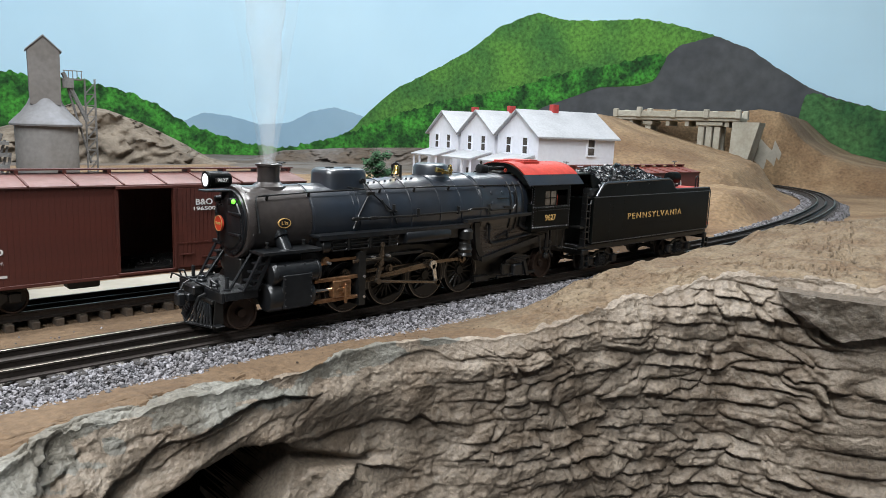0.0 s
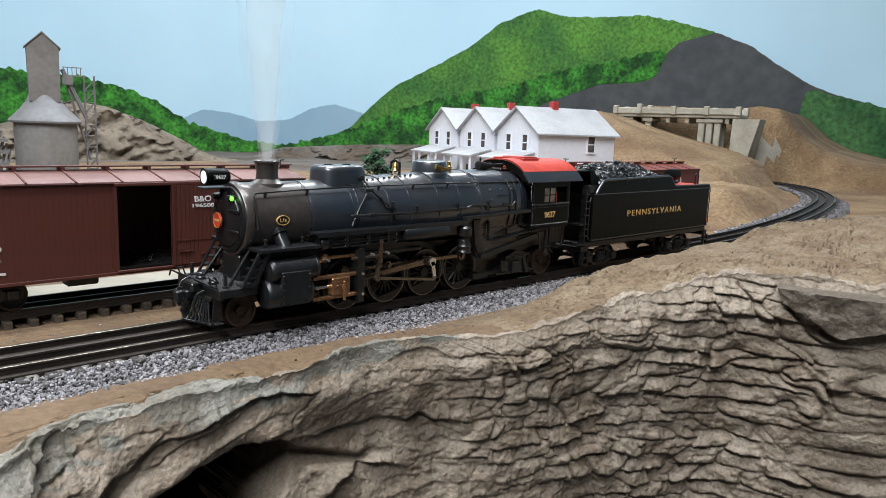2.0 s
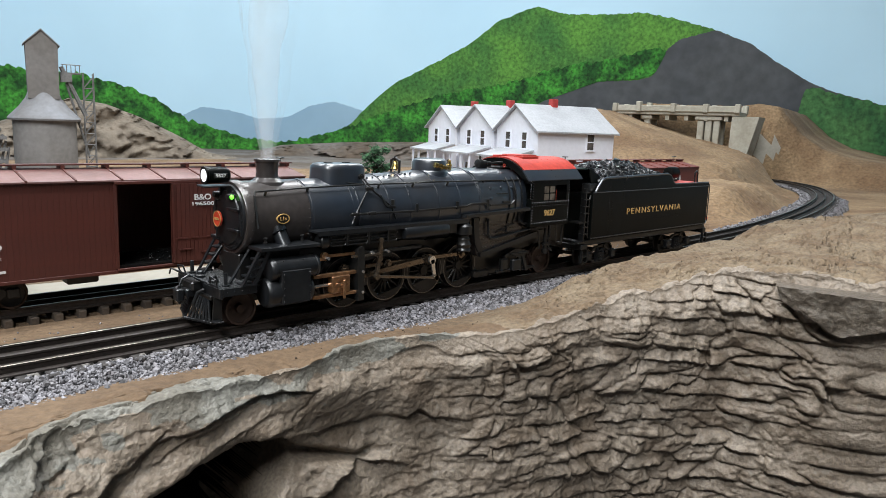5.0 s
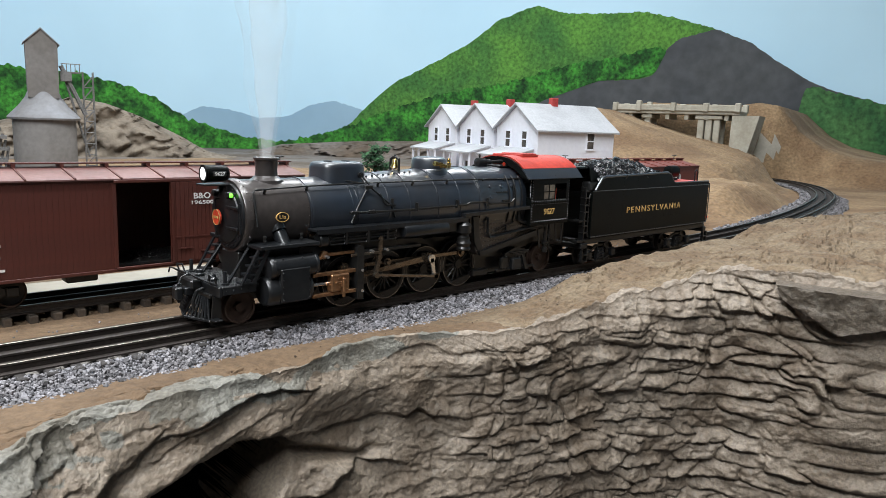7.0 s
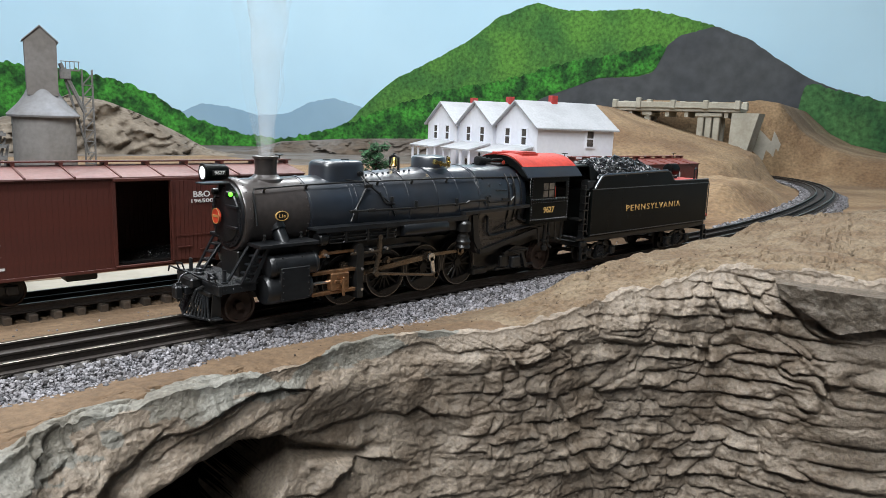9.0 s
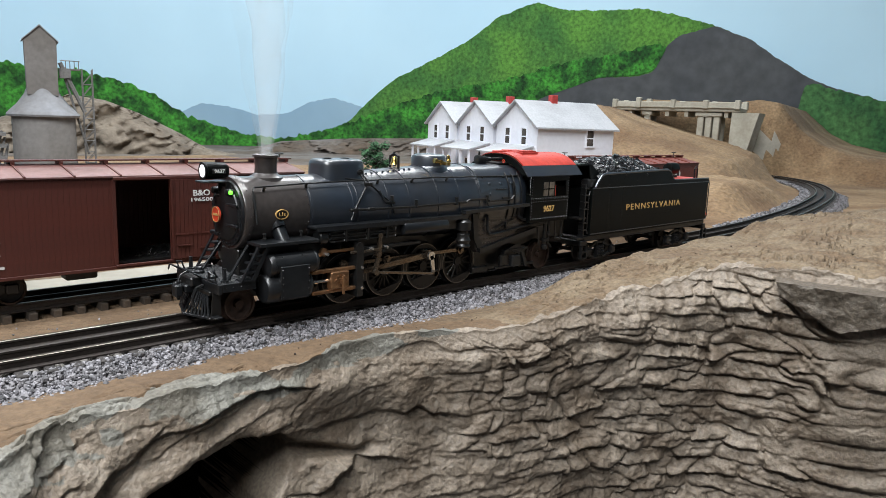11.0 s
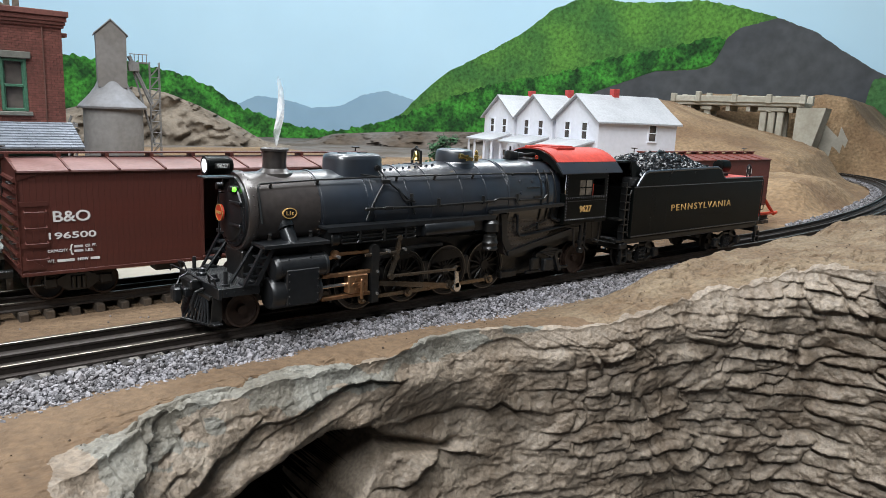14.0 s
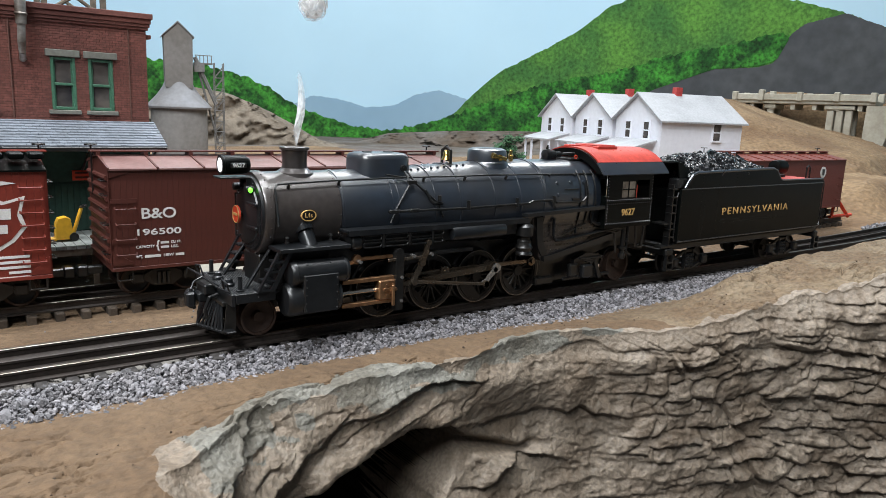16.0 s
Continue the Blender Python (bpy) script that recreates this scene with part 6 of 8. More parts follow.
# cab
cabwall = part("cab_body", box(B(), 0.2668, 0.3150, -0.0315, 0.0315, 0.0420, 0.0430), M_BLACK, loco, "riveted black cab with a four-pane side window")
for s in (-1, 1):
    # each side: lower sheet, header, window posts, two raised strips
    y0, y1 = s * 0.0300, s * 0.0315
    for name, dims in (("side_sheet", (0.2682, 0.3150, y0, y1, 0.0430, 0.0618)), ("header", (0.2682, 0.3150, y0, y1, 0.0745, 0.0788)), ("window_post", (0.2682, 0.2818, y0, y1, 0.0618, 0.0745)),
                       ("window_post", (0.3112, 0.3150, y0, y1, 0.0618, 0.0745)), ("strip", (0.2672, 0.3150, y1, y1 + s * 0.0005, 0.0594, 0.0602)),
                       ("strip", (0.2672, 0.3150, y1, y1 + s * 0.0005, 0.0438, 0.0446)), ("front_sheet", (0.2668, 0.2682, s * 0.0180, s * 0.0315, 0.0430, 0.0640))):
        part(name, box(B(), *dims), M_BLACK, cabwall)
part("front_header", box(B(), 0.2668, 0.2682, -0.0298, 0.0298, 0.0760, 0.0790), M_BLACK, cabwall)
bm = B()
pts = []
for z in (0.0586, 0.0610):
    pts += [(0.2680 + 0.0021 * i, -0.0315, z) for i in range(23)]
for x in (0.2683, 0.3142):
    pts += [(x, -0.0315, 0.0450 + 0.0021 * i) for i in range(16)]
pts += [(0.2680 + 0.0021 * i, -0.0315, 0.0450) for i in range(23)]
rivets(bm, pts, 0.0005)
part("rivets", bm, M_BOILER, cabwall)
for s in (-1, 1):
    bm = B()
    for x in (0.2822, 0.2895, 0.2970):
        box(bm, x - 0.0005, x + 0.0005, s * 0.0304, s * 0.0312, 0.0618, 0.0745)
    box(bm, 0.2818, 0.2974, s * 0.0304, s * 0.0312, 0.0678, 0.0686)
    box(bm, 0.2818, 0.2974, s * 0.0304, s * 0.0312, 0.0618, 0.0626)
    box(bm, 0.2818, 0.2974, s * 0.0304, s * 0.0312, 0.0737, 0.0745)
    sash = part("window_sash", bm, M_BLACK, cabwall)
    for x in (0.2827, 0.2900):
        for z in (0.0626, 0.0686):
            part("pane", box(B(), x, x + 0.0065, s * 0.0307, s * 0.0309, z, z + 0.0052), M_PANE, sash)
lettering("number", "9627", 0.0066, M_GOLDPAINT, cabwall, (0.2900, -0.0317, 0.0522), width=0.0135, label="gold road number")
bm = B()
box(bm, 0.2680, 0.2790, -0.022, 0.022, 0.0432, 0.0780, 0.002)
part("backhead", bm, M_DARK, loco)
# plain boxes standing in for the little driver figurine
bm = B()
box(bm, 0.2960, 0.3060, -0.0290, -0.0200, 0.0585, 0.0600, 0.0004)
box(bm, 0.2985, 0.3030, -0.0285, -0.0240, 0.0600, 0.0715, 0.0012)
part("cab_seat", bm, M_RED, loco, "plain orange-red shape for the driver figurine inside the cab window")

# roof: arched, black flanks, red crown
def roof_arc(bm, x0, x1, pts, th):
    lo0, lo1, hi0, hi1 = [], [], [], []
    for i, (y, z) in enumerate(pts):
        a, b = pts[max(i - 1, 0)], pts[min(i + 1, len(pts) - 1)]
        n = Vector((0, -(b[1] - a[1]), b[0] - a[0])).normalized()
        lo0.append(bm.verts.new((x0, y, z)))
        lo1.append(bm.verts.new((x1, y, z)))
        hi0.append(bm.verts.new((x0, y + n.y * th, z + n.z * th)))
        hi1.append(bm.verts.new((x1, y + n.y * th, z + n.z * th)))
    m = len(pts)
    for i in range(m - 1):
        bm.faces.new((lo0[i], lo0[i + 1], lo1[i + 1], lo1[i]))
        bm.faces.new((hi0[i], hi1[i], hi1[i + 1], hi0[i + 1]))
        bm.faces.new((lo0[i], hi0[i], hi0[i + 1], lo0[i + 1]))
        bm.faces.new((lo1[i], lo1[i + 1], hi1[i + 1], hi1[i]))
    for i in (0, m - 1):
        bm.faces.new((lo0[i], lo1[i], hi1[i], hi0[i]))
    return bm


def arc_z(y):
    return 0.0780 + 0.0168 * (1 - (abs(y) / 0.0335) ** 2.6)


flank = [-0.0332, -0.0315, -0.0290, -0.0262]
for s in (-1, 1):
    pts = [(s * -y, arc_z(y)) for y in flank]
    bm = roof_arc(B(), 0.2600, 0.3290, sorted(pts), 0.0009)
    fl = part("roof_flank", bm, M_BOILER, cabwall, "blue-black lower edge of the cab roof")
    if s > 0:
        bm = B()
        rivets(bm, [(x, y, z + 0.0007) for y, z in ((-0.0272, arc_z(0.0272)), (-0.0318, arc_z(0.0318))) for x in np.linspace(0.262, 0.327, 5)], 0.0005, (0, -0.8, 0.6))
        part("rivets", bm, M_BLACK, cabwall)
ys = np.linspace(-0.0262, 0.0262, 25)
bm = roof_arc(B(), 0.2618, 0.3290, [(float(y), arc_z(y)) for y in ys], 0.0010)
crown = part("roof_crown", bm, M_REDROOF, cabwall, "faded red crown of the cab roof")
bm = B()
rivets(bm, [(x, y, arc_z(y) + 0.0009) for y in (-0.0235, -0.0150, -0.006) for x in np.linspace(0.266, 0.327, 9)], 0.00045, (0, -0.2, 1))
part("rivets", bm, M_REDROOF, cabwall)
bm = B()
box(bm, 0.2760, 0.2960, -0.0125, 0.0125, 0.0945, 0.0966, 0.0004)
box(bm, 0.2775, 0.2945, -0.0115, 0.0115, 0.0966, 0.0974, 0.0003)
box(bm, 0.2635, 0.2860, 0.004, 0.009, 0.0950, 0.0968, 0.0004)
part("roof_hatch", bm, M_REDROOF, cabwall)
bm = B()
prism(bm, [(y, arc_z(y)) for y in np.linspace(-0.0325, 0.0325, 21)] + [(y, arc_z(y) * 0.985 - 0.004) for y in np.linspace(0.0275, -0.0275, 17)], 0.2596, 0.2615, axis="X")
part("roof_front_ring", bm, M_BLACK, cabwall)

# ---- tender ----
tender = thing("tender", "black riveted coal tender behind the engine, heaped with coal", "tender")
SIDE = [(0.3490, 0.0250), (0.5570, 0.0260), (0.5570, 0.0698), (0.4880, 0.0700), (0.4840, 0.0716), (0.4780, 0.0785), (0.4720, 0.0803), (0.3670, 0.0783), (0.3620, 0.0768), (0.3570, 0.0715), (0.3535, 0.0668), (0.3490, 0.0662)]
for s in (-1, 1):
    bm = prism(B(), SIDE, s * 0.0302, s * 0.0315)
    panel = part("side_panel", bm, M_BLACK, tender)
    bm = B()
    box(bm, 0.3490, 0.5570, s * 0.0315, s * 0.0320, 0.0660, 0.0667)
    box(bm, 0.3490, 0.5570, s * 0.0315, s * 0.0321, 0.0262, 0.0270)
    rod(bm, (0.3670, s * 0.0309, 0.0783), (0.4720, s * 0.0309, 0.0803), 0.0011, seg=8)
    pipe(bm, [(0.3535, s * 0.0309, 0.0668), (0.3570, s * 0.0309, 0.0715), (0.3620, s * 0.0309, 0.0768), (0.3670, s * 0.0309, 0.0783)], 0.0011, 8)
    pipe(bm, [(0.4720, s * 0.0309, 0.0803), (0.4780, s * 0.0309, 0.0785), (0.4840, s * 0.0309, 0.0716), (0.4880, s * 0.0309, 0.0700), (0.5570, s * 0.0309, 0.0698)], 0.0008, 8)
    part("beading", bm, M_BOILER, panel)
    bm = B()
    pts = []
    for x in (0.3505, 0.3745, 0.3790, 0.3960, 0.5555):
        pts += [(x, s * 0.0315, 0.0280 + 0.0026 * i) for i in range(15)]
    for z in (0.0405, 0.0515, 0.0385):
        pts += [(0.402 + 0.0045 * i, s * 0.0315, z) for i in range(23)]
    pts += [(x, s * 0.0315, 0.0690 + 0.0024 * i) for x in (0.3745, 0.3960, 0.4190) for i in range(4)]
    pts += [(0.352 + 0.0045 * i, s * 0.0320, 0.0266) for i in range(45)]
    rivets(bm, pts, 0.00036, (0, s, 0))
    part("rivets", bm, M_BLACK, panel)
lettering("lettering", "PENNSYLVANIA", 0.0078, M_GOLDPAINT, tender, (0.4515, -0.0317, 0.0470), width=0.097, space=1.3, label="gold lettering on the tender side")
bm = B()
box(bm, 0.3500, 0.5560, -0.0302, 0.0302, 0.0250, 0.0650)
box(bm, 0.3660, 0.3675, -0.0302, 0.0302, 0.0650, 0.0780)
part("tank", bm, M_BLACK, tender)
bm = box(B(), 0.4870, 0.5565, -0.0302, 0.0302, 0.0652, 0.0693)
part("rear_deck", bm, M_REDROOF, tender, "faded red water deck")
bm = lathe(B(), [(0.5250, 0.0030), (0.5260, 0.0058), (0.5280, 0.0062), (0.5400, 0.0062), (0.5415, 0.0050), (0.5425, 0.0020)], (-0.006, -0.004, 0.0785), seg=20)
box(bm, 0.5290, 0.5390, -0.005, 0.001, 0.0680, 0.0715)
part("rear_lamp", bm, M_BLACK, tender)
bm = B()
pipe(bm, [(0.5470, -0.020, 0.0680), (0.5470, -0.020, 0.0790), (0.5500, -0.020, 0.0810), (0.5530, -0.020, 0.0790), (0.5530, -0.020, 0.0680)], 0.0008)
part("tank_vent", bm, M_DARK, tender)
bm = B()
box(bm, 0.4740, 0.4765, -0.0300, 0.0300, 0.0650, 0.0790)
part("coal_bulkhead", bm, M_BLACK, tender)
for s in (-1, 1):
    part("grab_rail", pipe(B(), [(0.5580, s * 0.0312, 0.0680), (0.5595, s * 0.0312, 0.0640), (0.5595, s * 0.0312, 0.0300), (0.5580, s * 0.0312, 0.0270)], 0.0006), M_DARK, tender)
    part("grab_rail", pipe(B(), [(0.3475, s * 0.0300, 0.0640), (0.3460, s * 0.0300, 0.0600), (0.3460, s * 0.0300, 0.0300), (0.3475, s * 0.0300, 0.0270)], 0.0006), M_DARK, tender)
bm = B()
box(bm, 0.3400, 0.5600, -0.0240, 0.0240, 0.0185, 0.0248, 0.001)
box(bm, 0.3440, 0.5590, -0.0296, 0.0296, 0.0205, 0.0248, 0.0005)
box(bm, 0.5540, 0.5600, -0.0315, 0.0315, 0.0160, 0.0215, 0.0008)
box(bm, 0.3380, 0.3470, -0.0310, 0.0310, 0.0165, 0.0215, 0.0008)
part("underframe", bm, M_DARK, tender)
for s in (-1, 1):
    for x in (0.3400, 0.5560):
        bm = B()
        box(bm, x - 0.0005, x + 0.0005, s * 0.0285, s * 0.0312, 0.0050, 0.0165)
        box(bm, x + 0.0065, x + 0.0075, s * 0.0285, s * 0.0312, 0.0050, 0.0165)
        for z in (0.0050, 0.0105):
            box(bm, x - 0.0005, x + 0.0075, s * 0.0270, s * 0.0314, z, z + 0.0009)
        part("step", bm, M_DARK, tender)
# front of the tender: gates, steps and the open bunker front
for s in (-1, 1):
    bm = box(B(), 0.3405, 0.3415, s * 0.0250, s * 0.0305, 0.0240, 0.0700)
    gate = part("front_gate", bm, M_DARK, tender)
    for z in (0.0300, 0.0360, 0.0480, 0.0540, 0.0600, 0.0660):
        part("rung", box(B(), 0.3395, 0.3460, s * 0.0255, s * 0.0306, z, z + 0.0009), M_DARK, gate)
    part("footplate", box(B(), 0.3330, 0.3460, s * 0.0230, s * 0.0300, 0.0225, 0.0240), M_DARK, tender)
    part("footplate", box(B(), 0.3345, 0.3455, s * 0.0180, s * 0.0295, 0.0400, 0.0412), M_DARK, tender)
    part("tool_box", box(B(), 0.3470, 0.3640, s * 0.0200, s * 0.0285, 0.0662, 0.0740, 0.0010), M_DARK, tender)
bm = B()
prism(bm, [(0.3270, 0.0868), (0.3500, 0.0868), (0.3620, 0.0800), (0.3600, 0.0785), (0.3490, 0.0855), (0.3270, 0.0855)], -0.0255, 0.0255)
prism(bm, [(0.3480, 0.0860), (0.3520, 0.0860), (0.3660, 0.0770), (0.3660, 0.0700), (0.3520, 0.0700)], -0.0270, -0.0258)
prism(bm, [(0.3480, 0.0860), (0.3520, 0.0860), (0.3660, 0.0770), (0.3660, 0.0700), (0.3520, 0.0700)], 0.0258, 0.0270)
part("bunker_front", bm, M_BLACK, tender)


def heap(x, y):
    a = np.clip(1 - np.abs((x - 0.418) / 0.064) ** 2.6, 0, 1)
    b = np.clip(1 - np.abs(y / 0.031) ** 2.2, 0, 1)
    return 0.0745 + 0.0150 * a * b


def coal_place(rs, n):
    x, y = rs.uniform(0.360, 0.4740, n), rs.uniform(-0.0285, 0.0285, n)
    return np.stack([x, y, heap(x, y) + rs.uniform(-0.0012, 0.0008, n)], 1)


coal = stones("coal", 3800, coal_place, 0.0016, M_COAL, "heap of glossy black coal lumps", 8, "")
coal.parent = tender
bm = B()
gx, gy = np.linspace(0.358, 0.4745, 30), np.linspace(-0.0298, 0.0298, 16)
vs = [[bm.verts.new((x, y, heap(x, y) - 0.0012)) for y in gy] for x in gx]
for i in range(29):
    for j in range(15):
        bm.faces.new((vs[i][j], vs[i + 1][j], vs[i + 1][j + 1], vs[i][j + 1]))
part("coal_bed", bm, M_COAL, tender)
MOVERS["tender_wheels"] = []
for x0, x1 in ((0.3580, 0.3950), (0.4930, 0.5330)):
    for s in (-1, 1):
        ya, yb = s * 0.0218, s * 0.0240
        xm = (x0 + x1) / 2
        bm = prism(B(), [(x0 - 0.004, 0.0128), (x0 + 0.004, 0.0128), (xm - 0.006, 0.0172), (xm + 0.006, 0.0172), (x1 - 0.004, 0.0128), (x1 + 0.004, 0.0128), (x1 + 0.004, 0.0112), (x1 - 0.005, 0.0112), (xm + 0.005, 0.0155), (xm - 0.005, 0.0155), (x0 + 0.005, 0.0112), (x0 - 0.004, 0.0112)], ya, yb)
        prism(bm, [(x0 - 0.004, 0.0062), (x0 + 0.004, 0.0062), (xm - 0.006, 0.0030), (xm + 0.006, 0.0030), (x1 - 0.004, 0.0062), (x1 + 0.004, 0.0062), (x1 + 0.004, 0.0048), (x1 - 0.003, 0.0048), (xm + 0.006, 0.0016), (xm - 0.006, 0.0016), (x0 + 0.003, 0.0048), (x0 - 0.004, 0.0048)], ya, yb)
        for x in (xm - 0.0055, xm + 0.0045):
            box(bm, x, x + 0.0010, ya, yb + s * 0.0006, 0.0020, 0.0170)
        for x in (x0, x1):
            box(bm, x - 0.0034, x + 0.0034, s * 0.0222, s * 0.0268, 0.0052, 0.0122, 0.0010)
        for k in (-0.003, 0, 0.003):
            for q in range(4):
                lathe(bm, [(0.0040 + 0.0026 * q, 0.0010), (0.0047 + 0.0026 * q, 0.0016), (0.0058 + 0.0026 * q, 0.0016), (0.0065 + 0.0026 * q, 0.0010)], (xm + k, s * 0.0248, 0), "Z", 8)
        part("truck_frame", bm, M_CASTING, tender)
    for x in (x0, x1):
        ax = B()
        rod(ax, (0, -0.0150, 0), (0, 0.0150, 0), 0.0016, seg=10)
        w = part("wheelset", ax, M_WHEEL, tender, at=(x, 0, 0.0090))
        for s in (-1, 1):
            c, t = wheel_mesh(0.0090, 0, 0.0040, 0.0026, s * 0.0152, s)
            part("wheel_centre", c, M_WHEEL, w)
            part("tyre", t, M_WHEEL, w)
        MOVERS["tender_wheels"].append(w)

# ---- freight cars on the siding ----
Y0 = SIDE_Y - 0.031


def freight_truck(parent, x, mat):
    for s in (-1, 1):
        bm = B()
        y0, y1 = SIDE_Y + s * 0.0212, SIDE_Y + s * 0.0238
        prism(bm, [(x - 0.0205, 0.0065), (x - 0.012, 0.0065), (x - 0.006, 0.0092), (x + 0.006, 0.0092), (x + 0.012, 0.0065), (x + 0.0205, 0.0065), (x + 0.0205, 0.0035), (x + 0.012, 0.0030), (x + 0.006, -0.0015), (x - 0.006, -0.0015), (x - 0.012, 0.0030), (x - 0.0205, 0.0035)], y0, y1)
        tf = part("truck_frame", bm, mat, parent)
        for k in (-0.016, 0.016):
            bm = box(B(), x + k - 0.0036, x + k + 0.0036, SIDE_Y + s * 0.0232, SIDE_Y + s * 0.0268, 0.0015, 0.0080, 0.0008)
            part("journal_box", bm, mat, tf)
        for k in (-0.003, 0.0, 0.003):
            bm = rod(B(), (x + k, SIDE_Y + s * 0.0244, 0.0), (x + k, SIDE_Y + s * 0.0244, 0.0075), 0.0014, seg=8)
            part("spring", bm, mat, tf)
    for k in (-0.016, 0.016):
        ax = B()
        rod(ax, (0, -0.0150, 0), (0, 0.0150, 0), 0.0016, seg=10)
        w = part("wheelset", ax, M_WHEEL, parent, at=(x + k, SIDE_Y, SIDE_Z + 0.0092))
        for s in (-1, 1):
            c, t = wheel_mesh(0.0092, 0, 0.0040, 0.0026, s * 0.0152, s)
            part("wheel", c, M_WHEEL, w)
            part("tyre", t, M_RUST, w)


def freight_car(name, label, x0, x1, mat, roof_mat, door=None, group="freight cars on the siding", ribs=True):
    """A house-type freight car: planked sides, ribbed ends, panelled roof, trucks."""
    car = thing(name, label, "freight car", group)
    zb, zt, zr = 0.0135, 0.0742, 0.0806
    ya, yb = Y0, SIDE_Y + 0.031
    for s, y in ((-1, ya), (1, yb)):
        n = int((x1 - x0) / 0.0034)
        w = (x1 - x0) / n
        pm = prism(B(), [(-w / 2 + 0.00004, zb), (w / 2 - 0.00004, zb), (w / 2 - 0.00004, zt), (-w / 2 + 0.00004, zt)], 0, -s * 0.0016)
        me = bpy.data.meshes.new("plank")
        bmesh.ops.recalc_face_normals(pm, faces=pm.faces)
        pm.to_mesh(me)
        pm.free()
        me.materials.append(mat)
        for i in range(n):
            x = x0 + (i + 0.5) * w
            if s < 0 and door and door[0] < x < door[1]:
                continue
            o = new("plank", me)
            o.parent = car
            o.location = (x, y, 0)
        bm = B()
        box(bm, x0, x1, y + s * 0.0008, y - s * 0.0010, zb - 0.0022, zb, 0.0002)
        box(bm, x0, x1, y + s * 0.0006, y - s * 0.0010, zt - 0.0012, zt + 0.0006, 0.0002)
        part("side_sill", bm, mat, car)
    if door:
        bm = B()
        box(bm, door[0] - 0.0010, door[1] + 0.0385, Y0 - 0.0022, Y0, 0.0716, 0.0738, 0.0003)
        box(bm, door[0] - 0.0010, door[1] + 0.0385, Y0 - 0.0020, Y0, 0.0128, 0.0146, 0.0003)
        box(bm, door[0] - 0.0018, door[0] + 0.0006, Y0 - 0.0012, Y0 + 0.0016, 0.0146, 0.0716)
        part("door_track", bm, mat, car)
        d = part("sliding_door", box(B(), door[1], door[1] + 0.0372, Y0 - 0.0024, Y0 - 0.0014, 0.0148, 0.0715), mat, car)
        n = 12
        for i in range(n):
            a = door[1] + 0.0372 * i / n
            part("board", box(B(), a + 0.0001, a + 0.0372 / n - 0.0001, Y0 - 0.0030, Y0 - 0.0024, 0.0148, 0.0715), mat, d)
        bm = B()
        box(bm, door[1], door[1] + 0.0014, Y0 - 0.0036, Y0 - 0.0014, 0.0148, 0.0715)
        box(bm, door[1] + 0.0358, door[1] + 0.0372, Y0 - 0.0036, Y0 - 0.0014, 0.0148, 0.0715)
        box(bm, door[1], door[1] + 0.0372, Y0 - 0.0034, Y0 - 0.0014, 0.0318, 0.0328)
        box(bm, door[1] + 0.004, door[1] + 0.014, Y0 - 0.0040, Y0 - 0.0028, 0.0238, 0.0246)
        box(bm, door[1] + 0.020, door[1] + 0.030, Y0 - 0.0040, Y0 - 0.0028, 0.0210, 0.0218)
        part("door_batten", bm, mat, d)
        bm = B()
        box(bm, x0 + 0.004, x1 - 0.004, ya + 0.003, yb - 0.003, 0.0136, 0.0150)
        part("floor", bm, M_DARK, car)
        bm = B()
        box(bm, x0 + 0.003, x1 - 0.003, ya + 0.0018, ya + 0.0020, 0.015, 0.0160)
        part("floor_edge", bm, M_DARK, car)

        def litter(rs, k):
            x = rs.uniform(door[0] + 0.002, door[1] + 0.02, k)
            y = rs.uniform(ya + 0.006, yb - 0.008, k)
            return np.stack([x, y, 0.0155 + 0.004 * np.exp(-((x - door[1]) / 0.02) ** 2) * rs.rand(k)], 1)

        ob = stones("load_litter", 420, litter, 0.0004, M_DARK, "dark grit on the car floor", 12, "")
        ob.parent = car
    for s, x in ((-1, x0), (1, x1)):
        bm = B()
        box(bm, x, x - s * 0.0016, ya, yb, zb - 0.002, zt)
        prism(bm, [(ya, zt), (yb, zt), (SIDE_Y + 0.004, zr), (SIDE_Y - 0.004, zr)], x, x - s * 0.0016, axis="X")
        ew = part("end_wall", bm, mat, car)
        for k in range(9 if ribs else 0):
            z = zb + 0.004 + k * 0.0064
            bm = rod(B(), (x + s * 0.0002, ya + 0.003, z), (x + s * 0.0002, yb - 0.003, z), 0.0016, seg=8)
            part("rib", bm, mat, ew)
    for s in (-1, 1):
        n = 9
        for i in range(n):
            a, b = x0 + (x1 - x0) * i / n, x0 + (x1 - x0) * (i + 1) / n
            bm = prism(B(), [(SIDE_Y + s * 0.0325, zt + 0.0004), (SIDE_Y, zr + 0.0004), (SIDE_Y, zr - 0.0006), (SIDE_Y + s * 0.0325, zt - 0.0006)], a + 0.0002, b - 0.0002, axis="X")
            pn = part("roof_panel", bm, roof_mat, car)
            bm = prism(B(), [(SIDE_Y + s * 0.0327, zt + 0.0012), (SIDE_Y, zr + 0.0012), (SIDE_Y, zr), (SIDE_Y + s * 0.0327, zt)], a - 0.0006, a + 0.0006, axis="X")
            part("seam", bm, mat, pn)
    bm = B()
    for k in (-0.0032, 0.0, 0.0032):
        box(bm, x0 - 0.004, x1 + 0.004, SIDE_Y + k - 0.0014, SIDE_Y + k + 0.0014, zr + 0.0022, zr + 0.0031)
    walkway = part("roof_walk", bm, mat, car)
    for i in range(10):
        x = x0 + (x1 - x0) * i / 9
        part("saddle", box(B(), x - 0.0012, x + 0.0012, SIDE_Y - 0.005, SIDE_Y + 0.005, zr, zr + 0.0023), mat, walkway)
